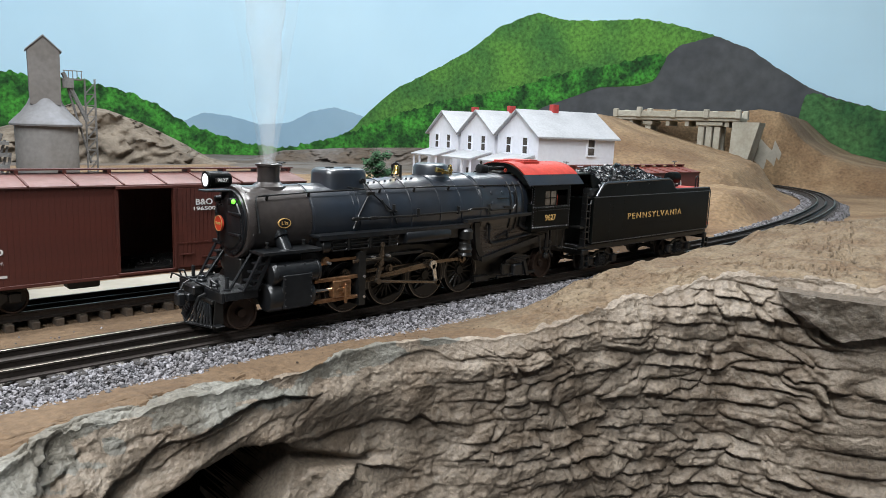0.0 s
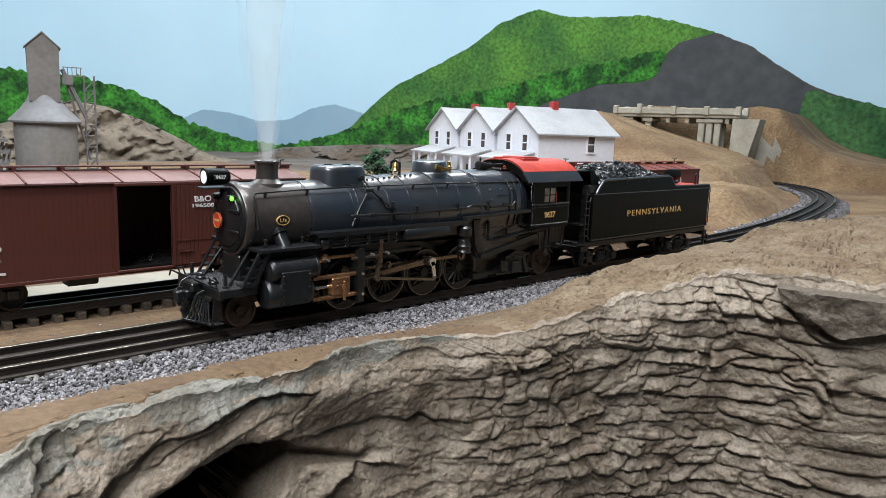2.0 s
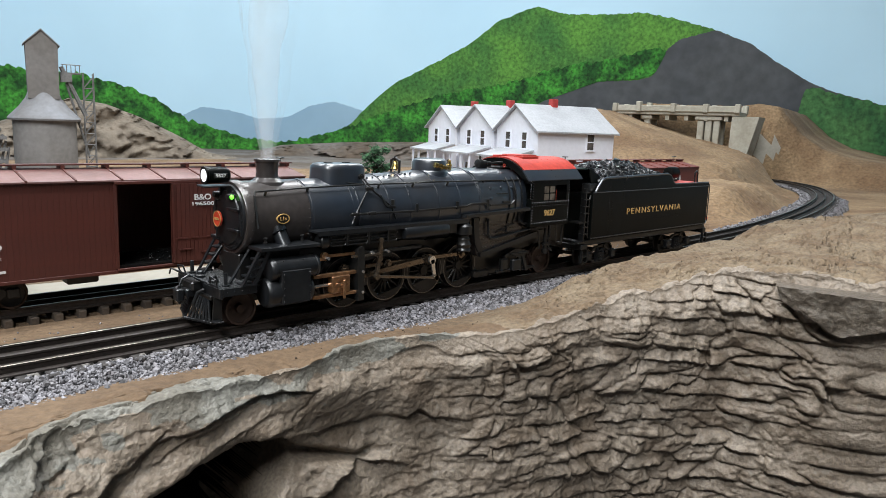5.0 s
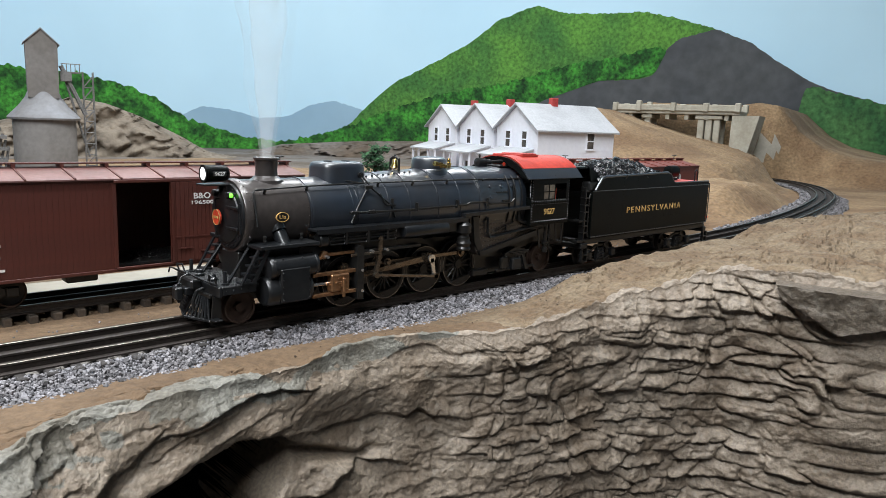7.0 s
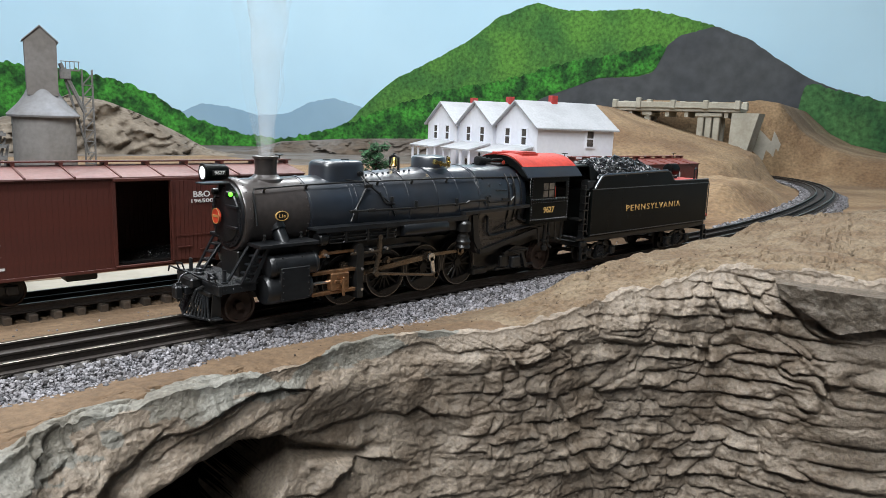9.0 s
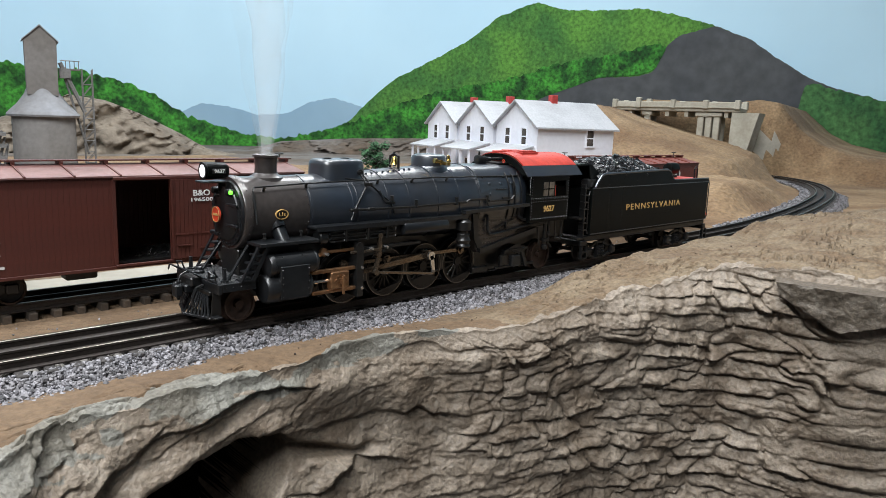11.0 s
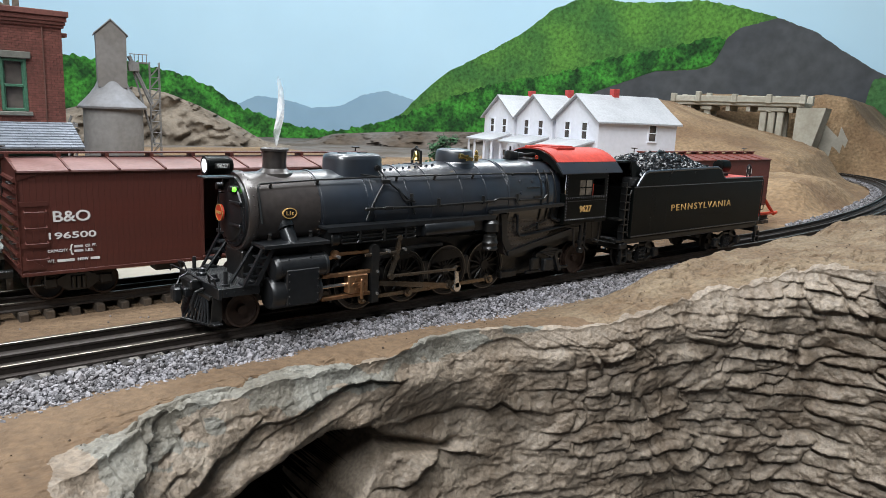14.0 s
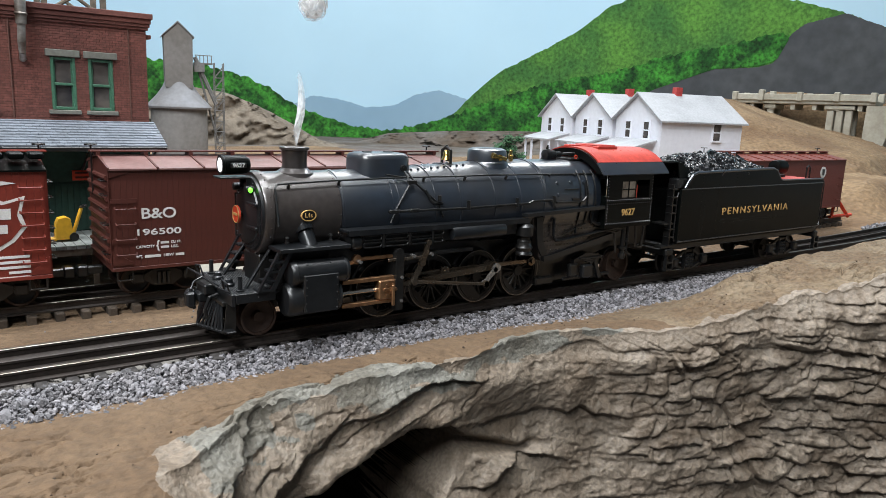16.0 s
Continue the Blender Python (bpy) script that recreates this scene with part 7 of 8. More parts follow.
    for xe in (x0, x1):
        s = -1 if xe == x0 else 1
        for k in range(4 if ribs else 7):
            z = 0.0215 + k * (0.0095 if ribs else 0.0072)
            xa, xb = (xe + 0.003, xe + 0.0145) if s < 0 else (xe - 0.0145, xe - 0.003)
            bm = B()
            pipe(bm, [(xa, Y0, z + 0.001), (xa, Y0 - 0.0022, z), (xb, Y0 - 0.0022, z), (xb, Y0, z + 0.001)], 0.00045, 5)
            part("grab_iron", bm, mat, car)
        bm = B()
        pipe(bm, [(xe - s * 0.012, Y0 + 0.001, 0.0125), (xe - s * 0.012, Y0 + 0.001, 0.0050), (xe - s * 0.003, Y0 + 0.001, 0.0050), (xe - s * 0.003, Y0 + 0.001, 0.0125)], 0.0006, 5)
        part("stirrup_step", bm, M_DARK, car)
        bm = B()
        for k in range(6):
            pipe(bm, [(xe, Y0 + 0.004, 0.022 + k * 0.009), (xe + s * 0.003, Y0 + 0.004, 0.022 + k * 0.009), (xe + s * 0.003, Y0 + 0.014, 0.022 + k * 0.009), (xe, Y0 + 0.014, 0.022 + k * 0.009)], 0.00045, 5)
        part("end_ladder", bm, M_DARK, car)
        bm = B()
        box(bm, xe, xe + s * 0.010, SIDE_Y - 0.003, SIDE_Y + 0.003, 0.0050, 0.0100, 0.0007)
        box(bm, xe + s * 0.009, xe + s * 0.0155, SIDE_Y - 0.0055, SIDE_Y + 0.0035, 0.0040, 0.0110, 0.0010)
        part("coupler", bm, M_DARK, car)
        pl = B()
        rod(pl, (xe + s * 0.0015, SIDE_Y + 0.010, 0.055), (xe + s * 0.0015, SIDE_Y + 0.010, 0.0865), 0.0006)
        lathe(pl, [(0.0862, 0.0035), (0.0868, 0.0038), (0.0872, 0.0035)], (xe + s * 0.0015, SIDE_Y + 0.010, 0), "Z", 14)
        part("brake_wheel", pl, M_DARK, car)
    bm = B()
    box(bm, x0 + 0.004, x1 - 0.004, SIDE_Y - 0.009, SIDE_Y + 0.009, 0.0070, 0.0118, 0.0006)
    box(bm, x0 + 0.08, x0 + 0.10, SIDE_Y - 0.022, SIDE_Y - 0.010, 0.0050, 0.0115, 0.001)
    part("underframe", bm, M_DARK, car)
    for x in (x0 + 0.032, x1 - 0.032):
        freight_truck(car, x, M_DARK)
    return car


def bar(parent, x0, x1, z0, z1, mat=None, y=None, name="writing_bar"):
    yy = (Y0 if y is None else y)
    bm = box(B(), x0, x1, yy - 0.0003, yy + 0.0001, z0, z1)
    return part(name, bm, mat or M_WHITE, parent, smooth=False)


boxcar = freight_car("boxcar", "brown planked boxcar with open side door and white lettering", -0.1078, 0.1490, M_BOXCAR, M_BOXROOF, door=(0.0020, 0.0390))
lettering("lettering", "B&O", 0.0092, M_WHITE, boxcar, (-0.0793, Y0 - 0.0002, 0.0464), width=0.0208, label="white initials")
lettering("lettering", "196500", 0.0054, M_WHITE, boxcar, (-0.0800, Y0 - 0.0002, 0.0348), width=0.0265, label="white car number")
lettering("lettering", "CAPACITY", 0.0024, M_WHITE, boxcar, (-0.0880, Y0 - 0.0002, 0.0257), width=0.0112)
lettering("lettering", "{", 0.0070, M_WHITE, boxcar, (-0.0805, Y0 - 0.0002, 0.0262))
lettering("lettering", "CU. FT.", 0.0023, M_WHITE, boxcar, (-0.0693, Y0 - 0.0002, 0.0277), width=0.0064)
lettering("lettering", "LBS.", 0.0023, M_WHITE, boxcar, (-0.0702, Y0 - 0.0002, 0.0249), width=0.0046)
lettering("lettering", "WT.", 0.0026, M_WHITE, boxcar, (-0.0918, Y0 - 0.0002, 0.0195), width=0.0042)
lettering("lettering", "NEW", 0.0026, M_WHITE, boxcar, (-0.0742, Y0 - 0.0002, 0.0195), width=0.0062)
bar(boxcar, -0.0788, -0.0738, 0.0270, 0.0284)
bar(boxcar, -0.0788, -0.0738, 0.0242, 0.0256)
bar(boxcar, -0.0885, -0.0790, 0.0187, 0.0203)
bar(boxcar, -0.0698, -0.0645, 0.0187, 0.0203)
lettering("lettering", "B&O", 0.0058, M_WHITE, boxcar, (0.0612, Y0 - 0.0034, 0.0612), width=0.0125)
lettering("lettering", "196500", 0.0036, M_WHITE, boxcar, (0.0612, Y0 - 0.0034, 0.0565), width=0.0165)
bm = B()
for z in (0.0548, 0.0300):
    box(bm, -0.1070, -0.0920, Y0 - 0.0006, Y0 + 0.0002, z - 0.0014, z + 0.0014)
prism(bm, [(-0.1070, 0.0150), (-0.0960, 0.0150), (-0.0960, 0.0168), (-0.1070, 0.0240)], Y0 - 0.0006, Y0)
prism(bm, [(-0.1070, 0.0725), (-0.0960, 0.0725), (-0.1070, 0.0690)], Y0 - 0.0006, Y0)
pieces("corner_plate", bm, M_BOXCAR, boxcar)

red = freight_car("freight_car", "bright red planked freight car with black roof and white shield emblem", -0.397, -0.1400, M_REDCAR, M_BLACK, ribs=False)
sh = [(-0.0175, 0.0600), (-0.0070, 0.0570), (0.0, 0.0600), (0.0070, 0.0570), (0.0175, 0.0600), (0.0150, 0.0500), (0.0175, 0.0420), (0.0110, 0.0340), (0.0, 0.0270), (-0.0110, 0.0340), (-0.0175, 0.0420), (-0.0150, 0.0500)]
bm = prism(B(), [(x - 0.1690, z) for x, z in sh], Y0 - 0.0002, Y0 + 0.0001)
em = part("emblem", bm, M_WHITE, red, "white shield emblem", smooth=False)
bm = prism(B(), [(x * 0.86 - 0.1690, 0.0440 + (z - 0.0440) * 0.86) for x, z in sh], Y0 - 0.0004, Y0 - 0.0001)
em2 = part("emblem_field", bm, M_REDCAR, em, smooth=False)
bm = B()
box(bm, -0.1790, -0.1590, Y0 - 0.0006, Y0 - 0.0003, 0.0470, 0.0530)
box(bm, -0.1770, -0.1610, Y0 - 0.0006, Y0 - 0.0003, 0.0390, 0.0440)
part("emblem_bars", bm, M_WHITE, em, smooth=False)
bm = prism(B(), [(-0.1700, 0.0700), (-0.1555, 0.0672), (-0.1700, 0.0652)], Y0 - 0.0003, Y0 + 0.0001)
part("emblem_tip", bm, M_WHITE, red, smooth=False)
for k, w in enumerate((0.022, 0.018, 0.017, 0.011, 0.016)):
    bar(red, -0.1510 - w, -0.1510, 0.0245 - 0.0030 * k, 0.0260 - 0.0030 * k)
bm = B()
prism(bm, [(-0.1520, 0.0140), (-0.1410, 0.0140), (-0.1410, 0.0240), (-0.1425, 0.0240)], Y0 - 0.0007, Y0)
pieces("corner_plate", bm, M_REDCAR, red)
bm = B()
for i in range(3):
    box(bm, -0.168 + i * 0.010, -0.160 + i * 0.010, SIDE_Y - 0.026, SIDE_Y - 0.012, 0.0800, 0.0840, 0.0010)
part("roof_hatch", bm, M_BLACK, red)

far = freight_car("freight_car", "oxide-red boxcar with a white round emblem, at the siding's end", 0.5450, 0.8020, M_CAR2, M_CAR2)
bm = lathe(B(), [(0, 0.0001), (0, 0.0072), (0.0004, 0.0072), (0.0004, 0.0001)], axis="Y", seg=26)
em = part("emblem", bm, M_WHITE, far, "white disc emblem", at=(0.7450, Y0 - 0.0004, 0.0585))
bm = prism(B(), [(-0.003, 0.004), (0.003, 0.004), (0.0025, -0.003), (0, -0.0045), (-0.0025, -0.003)], -0.0003, 0.0)
part("emblem_mark", bm, M_DARK, em)

# bumper at the end of the siding
bp = thing("track_bumper", "bright red steel track bumper at the siding's end", "bumper")
bm = B()
for s in (-1, 1):
    y = SIDE_Y + s * 0.0169
    rod(bm, (0.8180, y, 0.0220), (0.8600, y, SIDE_Z), 0.0024, seg=8)
    rod(bm, (0.8180, y, 0.0220), (0.8120, y, SIDE_Z), 0.0022, seg=8)
    rod(bm, (0.8080, y, SIDE_Z + 0.0022), (0.8680, y, SIDE_Z + 0.0022), 0.0022, seg=8)
part("frame", bm, M_RED, bp)
bm = box(B(), 0.8110, 0.8170, SIDE_Y - 0.024, SIDE_Y + 0.024, 0.0190, 0.0290, 0.001)
part("beam", bm, M_RED, bp)

# ---- brick depot ----
FACE, EAST, WEST = 0.2400, -0.0510, -0.4200
M_PIPE = material("galvanised_pipe", (0.42, 0.4, 0.37), 0.42, 0.7, scale=260, vary=0.3, bump=0.1, second=(0.1, 0.07, 0.05), big=60)
depot = thing("brick_depot", "two-storey red brick depot with green windows and slate awning", "building")
WIN = [(-0.1175, -0.1010), (-0.0925, -0.0755), (-0.1710, -0.1530)]
ZW0, ZW1 = 0.1065, 0.1440


def in_window(x, z, pad=0.0):
    return any(a - pad < x < b + pad for a, b in WIN) and ZW0 - pad < z < ZW1 + pad


cols = sorted({WEST, EAST} | {v for w in WIN for v in w})
slabs = [(EAST - 0.004, EAST, FACE + 0.004, 0.516, 0.0, 0.178, M_BRICK), (WEST, WEST + 0.004, FACE + 0.004, 0.516, 0.0, 0.178, M_BRICK), (WEST, EAST, 0.516, 0.52, 0.0, 0.178, M_BRICK)]
for a, b in zip(cols, cols[1:]):
    if in_window((a + b) / 2, 0.12):
        slabs += [(a, b, FACE, FACE + 0.004, 0.0, ZW0, M_MORTAR), (a, b, FACE, FACE + 0.004, ZW1, 0.1780, M_MORTAR)]
    else:
        slabs.append((a, b, FACE, FACE + 0.004, 0.0, 0.1780, M_MORTAR))
for *dims, m in slabs:
    part("wall", box(B(), *dims), m, depot, smooth=False)
bm = box(B(), WEST + 0.004, EAST - 0.004, FACE + 0.004, 0.516, 0.170, 0.1730)
part("roof", bm, M_DARK, depot)
v, f = [], []
row, ph, pw = 0, 0.00175, 0.0044
z = 0.0990
while z < 0.1690:
    runs = [(-0.205, EAST)]
    if ZW0 - 0.0012 < z < ZW1 - 0.0002:
        ends = [-0.205] + [v2 for w in sorted(WIN) for v2 in w] + [EAST]
        runs = list(zip(ends[::2], ends[1::2]))
    x = EAST + (0.0022 if row % 2 else 0.0)
    while x > -0.205:
        for r0, r1 in runs:
            a, b = max(x - pw + 0.0002, r0), min(x, r1)
            if b - a < 0.0004:
                continue
            k = len(v)
            y = FACE - 0.0006
            v += [(a, y, z), (b, y, z), (b, y, z + ph - 0.0003), (a, y, z + ph - 0.0003), (a, FACE, z), (b, FACE, z), (b, FACE, z + ph - 0.0003), (a, FACE, z + ph - 0.0003)]
            f += [(k, k + 1, k + 2, k + 3), (k + 3, k + 2, k + 6, k + 7), (k, k + 4, k + 5, k + 1), (k, k + 3, k + 7, k + 4), (k + 1, k + 5, k + 6, k + 2)]
        x -= pw
    z += ph
    row += 1
bricks = tagged(sheet("brickwork", v, f, [M_BRICK], smooth=False), "courses of small red bricks", kind="stuff")
bricks.parent = depot
bm = B()
for k, (z0, z1, o) in enumerate(((0.1680, 0.1700, 0.0016), (0.1700, 0.1725, 0.0026), (0.1725, 0.1760, 0.0034), (0.1760, 0.1800, 0.0046))):
    box(bm, WEST, EAST + o, FACE - o, FACE + 0.002, z0, z1, 0.0003)
box(bm, EAST, EAST + 0.0042, FACE + 0.001, FACE + 0.010, 0.1620, 0.1650, 0.0004)
part("cornice", bm, M_BRICK, depot)
bm = B()
for x in (-0.0640, -0.1420):
    rod(bm, (x, FACE - 0.0012, 0.099), (x, FACE - 0.0012, 0.168), 0.0005, seg=6)
pieces("downpipe", bm, M_MORTAR, depot)
for a, b in WIN:
    win = B()
    box(win, a - 0.0030, b + 0.0030, FACE - 0.0022, FACE + 0.001, ZW1 + 0.0002, ZW1 + 0.0052, 0.0004)
    lintel = part("lintel", win, M_STONE, depot, "grey stone lintel")
    win = box(B(), a - 0.0024, b + 0.0024, FACE - 0.0026, FACE + 0.001, ZW0 - 0.0032, ZW0 - 0.0002, 0.0004)
    part("window_sill", win, M_STONE, depot)
    win = B()
    m = (ZW0 + ZW1) / 2 - 0.0005
    for x0, x1, z0, z1, y in ((a, a + 0.0022, ZW0, ZW1, 0), (b - 0.0022, b, ZW0, ZW1, 0), (a + 0.0022, b - 0.0022, ZW1 - 0.0020, ZW1, 0), (a + 0.0022, b - 0.0022, ZW0, ZW0 + 0.0022, 0), (a + 0.0022, b - 0.0022, m - 0.0009, m + 0.0011, 0.0004)):
        box(win, x0, x1, FACE - 0.0008 + y, FACE + 0.0022, z0, z1, 0.0003)
    for z0, z1 in ((ZW0 + 0.0022, m - 0.0009), (m + 0.0011, ZW1 - 0.0020)):
        box(win, a + 0.0022, a + 0.0031, FACE + 0.0004, FACE + 0.0022, z0, z1)
        box(win, b - 0.0031, b - 0.0022, FACE + 0.0004, FACE + 0.0022, z0, z1)
    wf = part("window_frame", win, M_GREEN, depot, "green-painted double-hung sash")
    for z0, z1 in ((ZW0 + 0.002, m - 0.0008), (m + 0.001, ZW1 - 0.002)):
        win = box(B(), a + 0.003, b - 0.003, FACE + 0.0016, FACE + 0.0020, z0, z1)
        part("pane", win, M_GLASS, wf, "dark dusty pane")
# slate awning: rows of overlapping slates
bm = prism(B(), [(FACE, 0.0985), (FACE, 0.0970), (0.2030, 0.0795), (0.2030, 0.0812)], WEST, EAST + 0.0030, axis="X")
aw = part("awning", bm, M_SLATE, depot, "grey slate awning along the front")
v, f = [], []
rs = np.random.RandomState(4)
for r in range(10):
    t0, t1 = r / 10, (r + 1.25) / 10
    ya, yb = 0.2022 + (FACE - 0.2022) * t0, 0.2022 + (FACE - 0.2022) * min(t1, 1)
    za, zb = 0.0818 + 0.0172 * t0, 0.0818 + 0.0172 * min(t1, 1)
    x = EAST + 0.0036
    while x > -0.22:
        w = 0.0023 if r % 2 and x > EAST + 0.003 else 0.0046
        k = len(v)
        h = 0.0009 + 0.0003 * rs.rand()
        v += [(x - w + 0.0002, ya, za + h), (x, ya, za + h), (x, yb, zb + 0.0001), (x - w + 0.0002, yb, zb + 0.0001), (x - w + 0.0002, ya, za), (x, ya, za)]
        f += [(k, k + 1, k + 2, k + 3), (k, k + 4, k + 5, k + 1), (k + 1, k + 5, k + 2), (k, k + 3, k + 4)]
        x -= w
o = tagged(sheet("slate_covering", v, f, [M_SLATE], smooth=False), "overlapping grey slates", kind="stuff")
o.parent = depot
bm = B()
box(bm, WEST, EAST + 0.0034, 0.2018, 0.2032, 0.0785, 0.0815, 0.0003)
for x in (-0.054, -0.10, -0.15, -0.20):
    rod(bm, (x, FACE, 0.062), (x, 0.206, 0.0800), 0.0010, seg=6)
part("awning_beam", bm, M_DARK, depot)
bm = box(B(), -0.2, EAST, FACE - 0.0008, FACE - 0.0002, 0.0160, 0.0965)
part("ground_storey", bm, M_DKGREEN, depot, "dark green boarded ground storey")
bm = box(B(), -0.1285, -0.0850, FACE - 0.0012, FACE - 0.0004, 0.0166, 0.0530)
fd = part("freight_door", bm, M_DKGREEN, depot)
for x in np.arange(-0.128, -0.086, 0.0042):
    bm = box(B(), x, x + 0.0036, FACE - 0.0018, FACE - 0.0008, 0.0170, 0.052)
    part("board", bm, M_DKGREEN, fd)
bm = box(B(), -0.1075, -0.0945, FACE - 0.0020, FACE - 0.0008, 0.0545, 0.0620, 0.0002)
sg = part("sign", bm, M_RED, depot, "small red notice with two lines of writing")
bm = B()
for z in (0.0595, 0.0560):
    box(bm, -0.1055, -0.0965, FACE - 0.0022, FACE - 0.0019, z, z + 0.0016)
part("writing_bar", bm, M_BOXCAR, sg)
bm = lathe(B(), [(0.1640, 0.0034), (0.1700, 0.0036), (0.1705, 0.0042), (0.1712, 0.0042), (0.1718, 0.0036), (0.1960, 0.0036), (0.1970, 0.0030)], (-0.1345, FACE - 0.0085, 0), "Z", 16)
rod(bm, (-0.1345, FACE - 0.0085, 0.1660), (-0.1350, FACE - 0.0080, 0.1520), 0.0027, seg=14)
rod(bm, (-0.1350, FACE - 0.0080, 0.1525), (-0.1348, FACE - 0.0060, 0.1450), 0.0027, 0.0022, seg=14)
rod(bm, (-0.1348, FACE - 0.0062, 0.1455), (-0.1342, FACE - 0.0010, 0.1405), 0.0022, seg=14)
part("stove_pipe", bm, M_PIPE, depot, "dull galvanised stove pipe")

tank = thing("roof_tank_stand", "weathered timber frame standing on the depot roof", "frame")
bm = B()
for x in (-0.1160, -0.0760):
    for y in (0.262, 0.300):
        box(bm, x - 0.0020, x + 0.0020, y - 0.002, y + 0.002, 0.1730, 0.2150, 0.0003)
pieces("post", bm, M_WOOD, tank)
bm = B()
for y in (0.260, 0.302):
    rod(bm, (-0.116, y, 0.1760), (-0.076, y, 0.2040), 0.0014, seg=6)
    rod(bm, (-0.076, y, 0.1760), (-0.116, y, 0.2040), 0.0014, seg=6)
    box(bm, -0.120, -0.072, y - 0.0015, y + 0.0015, 0.1790, 0.1820, 0.0003)
part("brace", bm, M_WOOD, tank)

dock = thing("loading_dock", "grey plank loading dock in front of the depot", "platform")
for i in range(60):
    x = -0.42 + i * 0.0062
    bm = box(B(), x, x + 0.0058, 0.1780, FACE - 0.0018, 0.0135, 0.0163, 0.0002)
    part("plank", bm, M_DOCK, dock)
bm = B()
for i in range(10):
    x = -0.41 + i * 0.038
    for y in (0.183, 0.230):
        box(bm, x, x + 0.004, y - 0.002, y + 0.002, -0.0178, 0.0135)
box(bm, -0.42, EAST, 0.1785, 0.1805, 0.0090, 0.0135)
pieces("post", bm, M_WOOD, dock)

jack = thing("hand_truck", "yellow pallet truck standing on the loading dock", "pallet truck")
bm = B()
prism(bm, [(-0.1262, 0.0180), (-0.1258, 0.0290), (-0.1240, 0.0325), (-0.1195, 0.0335), (-0.1165, 0.0320), (-0.1155, 0.0220), (-0.1130, 0.0200), (-0.1130, 0.0180)], 0.1940, 0.2040)
part("body", bm, M_YELLOW, jack)
bm = B()
rod(bm, (-0.1150, 0.1990, 0.0200), (-0.1085, 0.1990, 0.0400), 0.0013, seg=8)
rod(bm, (-0.1190, 0.1990, 0.0310), (-0.1150, 0.1990, 0.0205), 0.0016, seg=8)
part("pull_bar", bm, M_YELLOW, jack)
bm = B()
pipe(bm, [(-0.1100, 0.1990, 0.0395), (-0.1070, 0.1950, 0.0405), (-0.1055, 0.1990, 0.0410), (-0.1070, 0.2030, 0.0405), (-0.1100, 0.1990, 0.0395)], 0.0007)
part("handle", bm, M_DARK, jack)
for y in (0.1945, 0.2025):
    bm = lathe(B(), [(-0.0015, 0.0006), (-0.0015, 0.0030), (0.0015, 0.0030), (0.0015, 0.0006)], (-0.1150, y, 0.0195), "Y", 16)
    part("wheel", bm, M_DARK, jack)
bm = B()
box(bm, -0.1330, -0.1255, 0.1945, 0.1975, 0.0172, 0.0190, 0.0003)
box(bm, -0.1330, -0.1255, 0.2005, 0.2035, 0.0172, 0.0190, 0.0003)
part("fork", bm, M_YELLOW, jack)

# ---- coaling tower ----
TX, TY, GZ = 0.2340, 1.170, -0.0180
tower = thing("coaling_tower", "tall pale concrete coaling tower with a conical shoulder", "tower", at=(TX, TY, 0), turn=-12)
bm = lathe(B(), [(GZ, 0.0548), (0.1010, 0.0548), (0.1030, 0.0540)], axis="Z", seg=40)
part("silo", bm, M_CONCRETE, tower, "stained concrete drum")
bm = lathe(B(), [(0.1010, 0.0620), (0.1045, 0.0635), (0.1070, 0.0625), (0.1270, 0.0430), (0.1440, 0.0310), (0.1540, 0.0270)], axis="Z", seg=40)
part("cone", bm, M_CONE, tower, "smooth grey sheet cone")
bm = B()
prism(bm, [(-0.0262, 0.1420), (0.0262, 0.1420), (0.0270, 0.2430), (0.0, 0.2690), (-0.0270, 0.2430)], -0.0270, 0.0270)
part("head_house", bm, M_CONCRETE, tower)
for s in (-1, 1):
    bm = B()
    prism(bm, [(0, 0.2715), (s * 0.0305, 0.2425), (s * 0.0305, 0.2405), (0, 0.2690)], -0.0300, 0.0300)
    part("roof", bm, M_CONE, tower)
hoist = thing("coal_hoist", "grey iron lattice hoist and platform beside the coaling tower", "hoist", at=(TX, TY, 0), turn=-12)
bm = B()
for x in (0.070, 0.088):
    for y in (-0.01, 0.01):
        rod(bm, (x, y, GZ), (x, y, 0.1960), 0.0010, seg=6)
part("mast", bm, M_GREYIRON, hoist)
bm = B()
for i in range(9):
    z = -0.01 + i * 0.022
    for y in (-0.01, 0.01):
        rod(bm, (0.070, y, z), (0.088, y, z + 0.022), 0.0008, seg=5)
        rod(bm, (0.070, y, z), (0.088, y, z), 0.0008, seg=5)
part("lattice", bm, M_GREYIRON, hoist)
bm = B()
rod(bm, (0.032, -0.008, 0.2050), (0.072, -0.008, 0.1120), 0.0042, seg=6)
rod(bm, (0.040, -0.004, 0.1750), (0.076, -0.004, 0.0300), 0.0022, seg=6)
part("chute", bm, M_GREYIRON, hoist)
bm = B()
box(bm, 0.030, 0.066, -0.012, 0.012, 0.1920, 0.1945)
for x in np.linspace(0.034, 0.064, 5):
    rod(bm, (x, -0.011, 0.1945), (x, -0.011, 0.2090), 0.0008, seg=5)
rod(bm, (0.032, -0.011, 0.2090), (0.066, -0.011, 0.2090), 0.0009, seg=5)
box(bm, 0.030, 0.050, -0.015, 0.010, 0.1760, 0.1920)
part("platform", bm, M_GREYIRON, hoist)
bm = B()
for i in range(4):
    rod(bm, (-0.11 + i * 0.012, -0.03, GZ), (-0.075 + i * 0.004, -0.02, 0.085 - i * 0.012), 0.0025, seg=6)
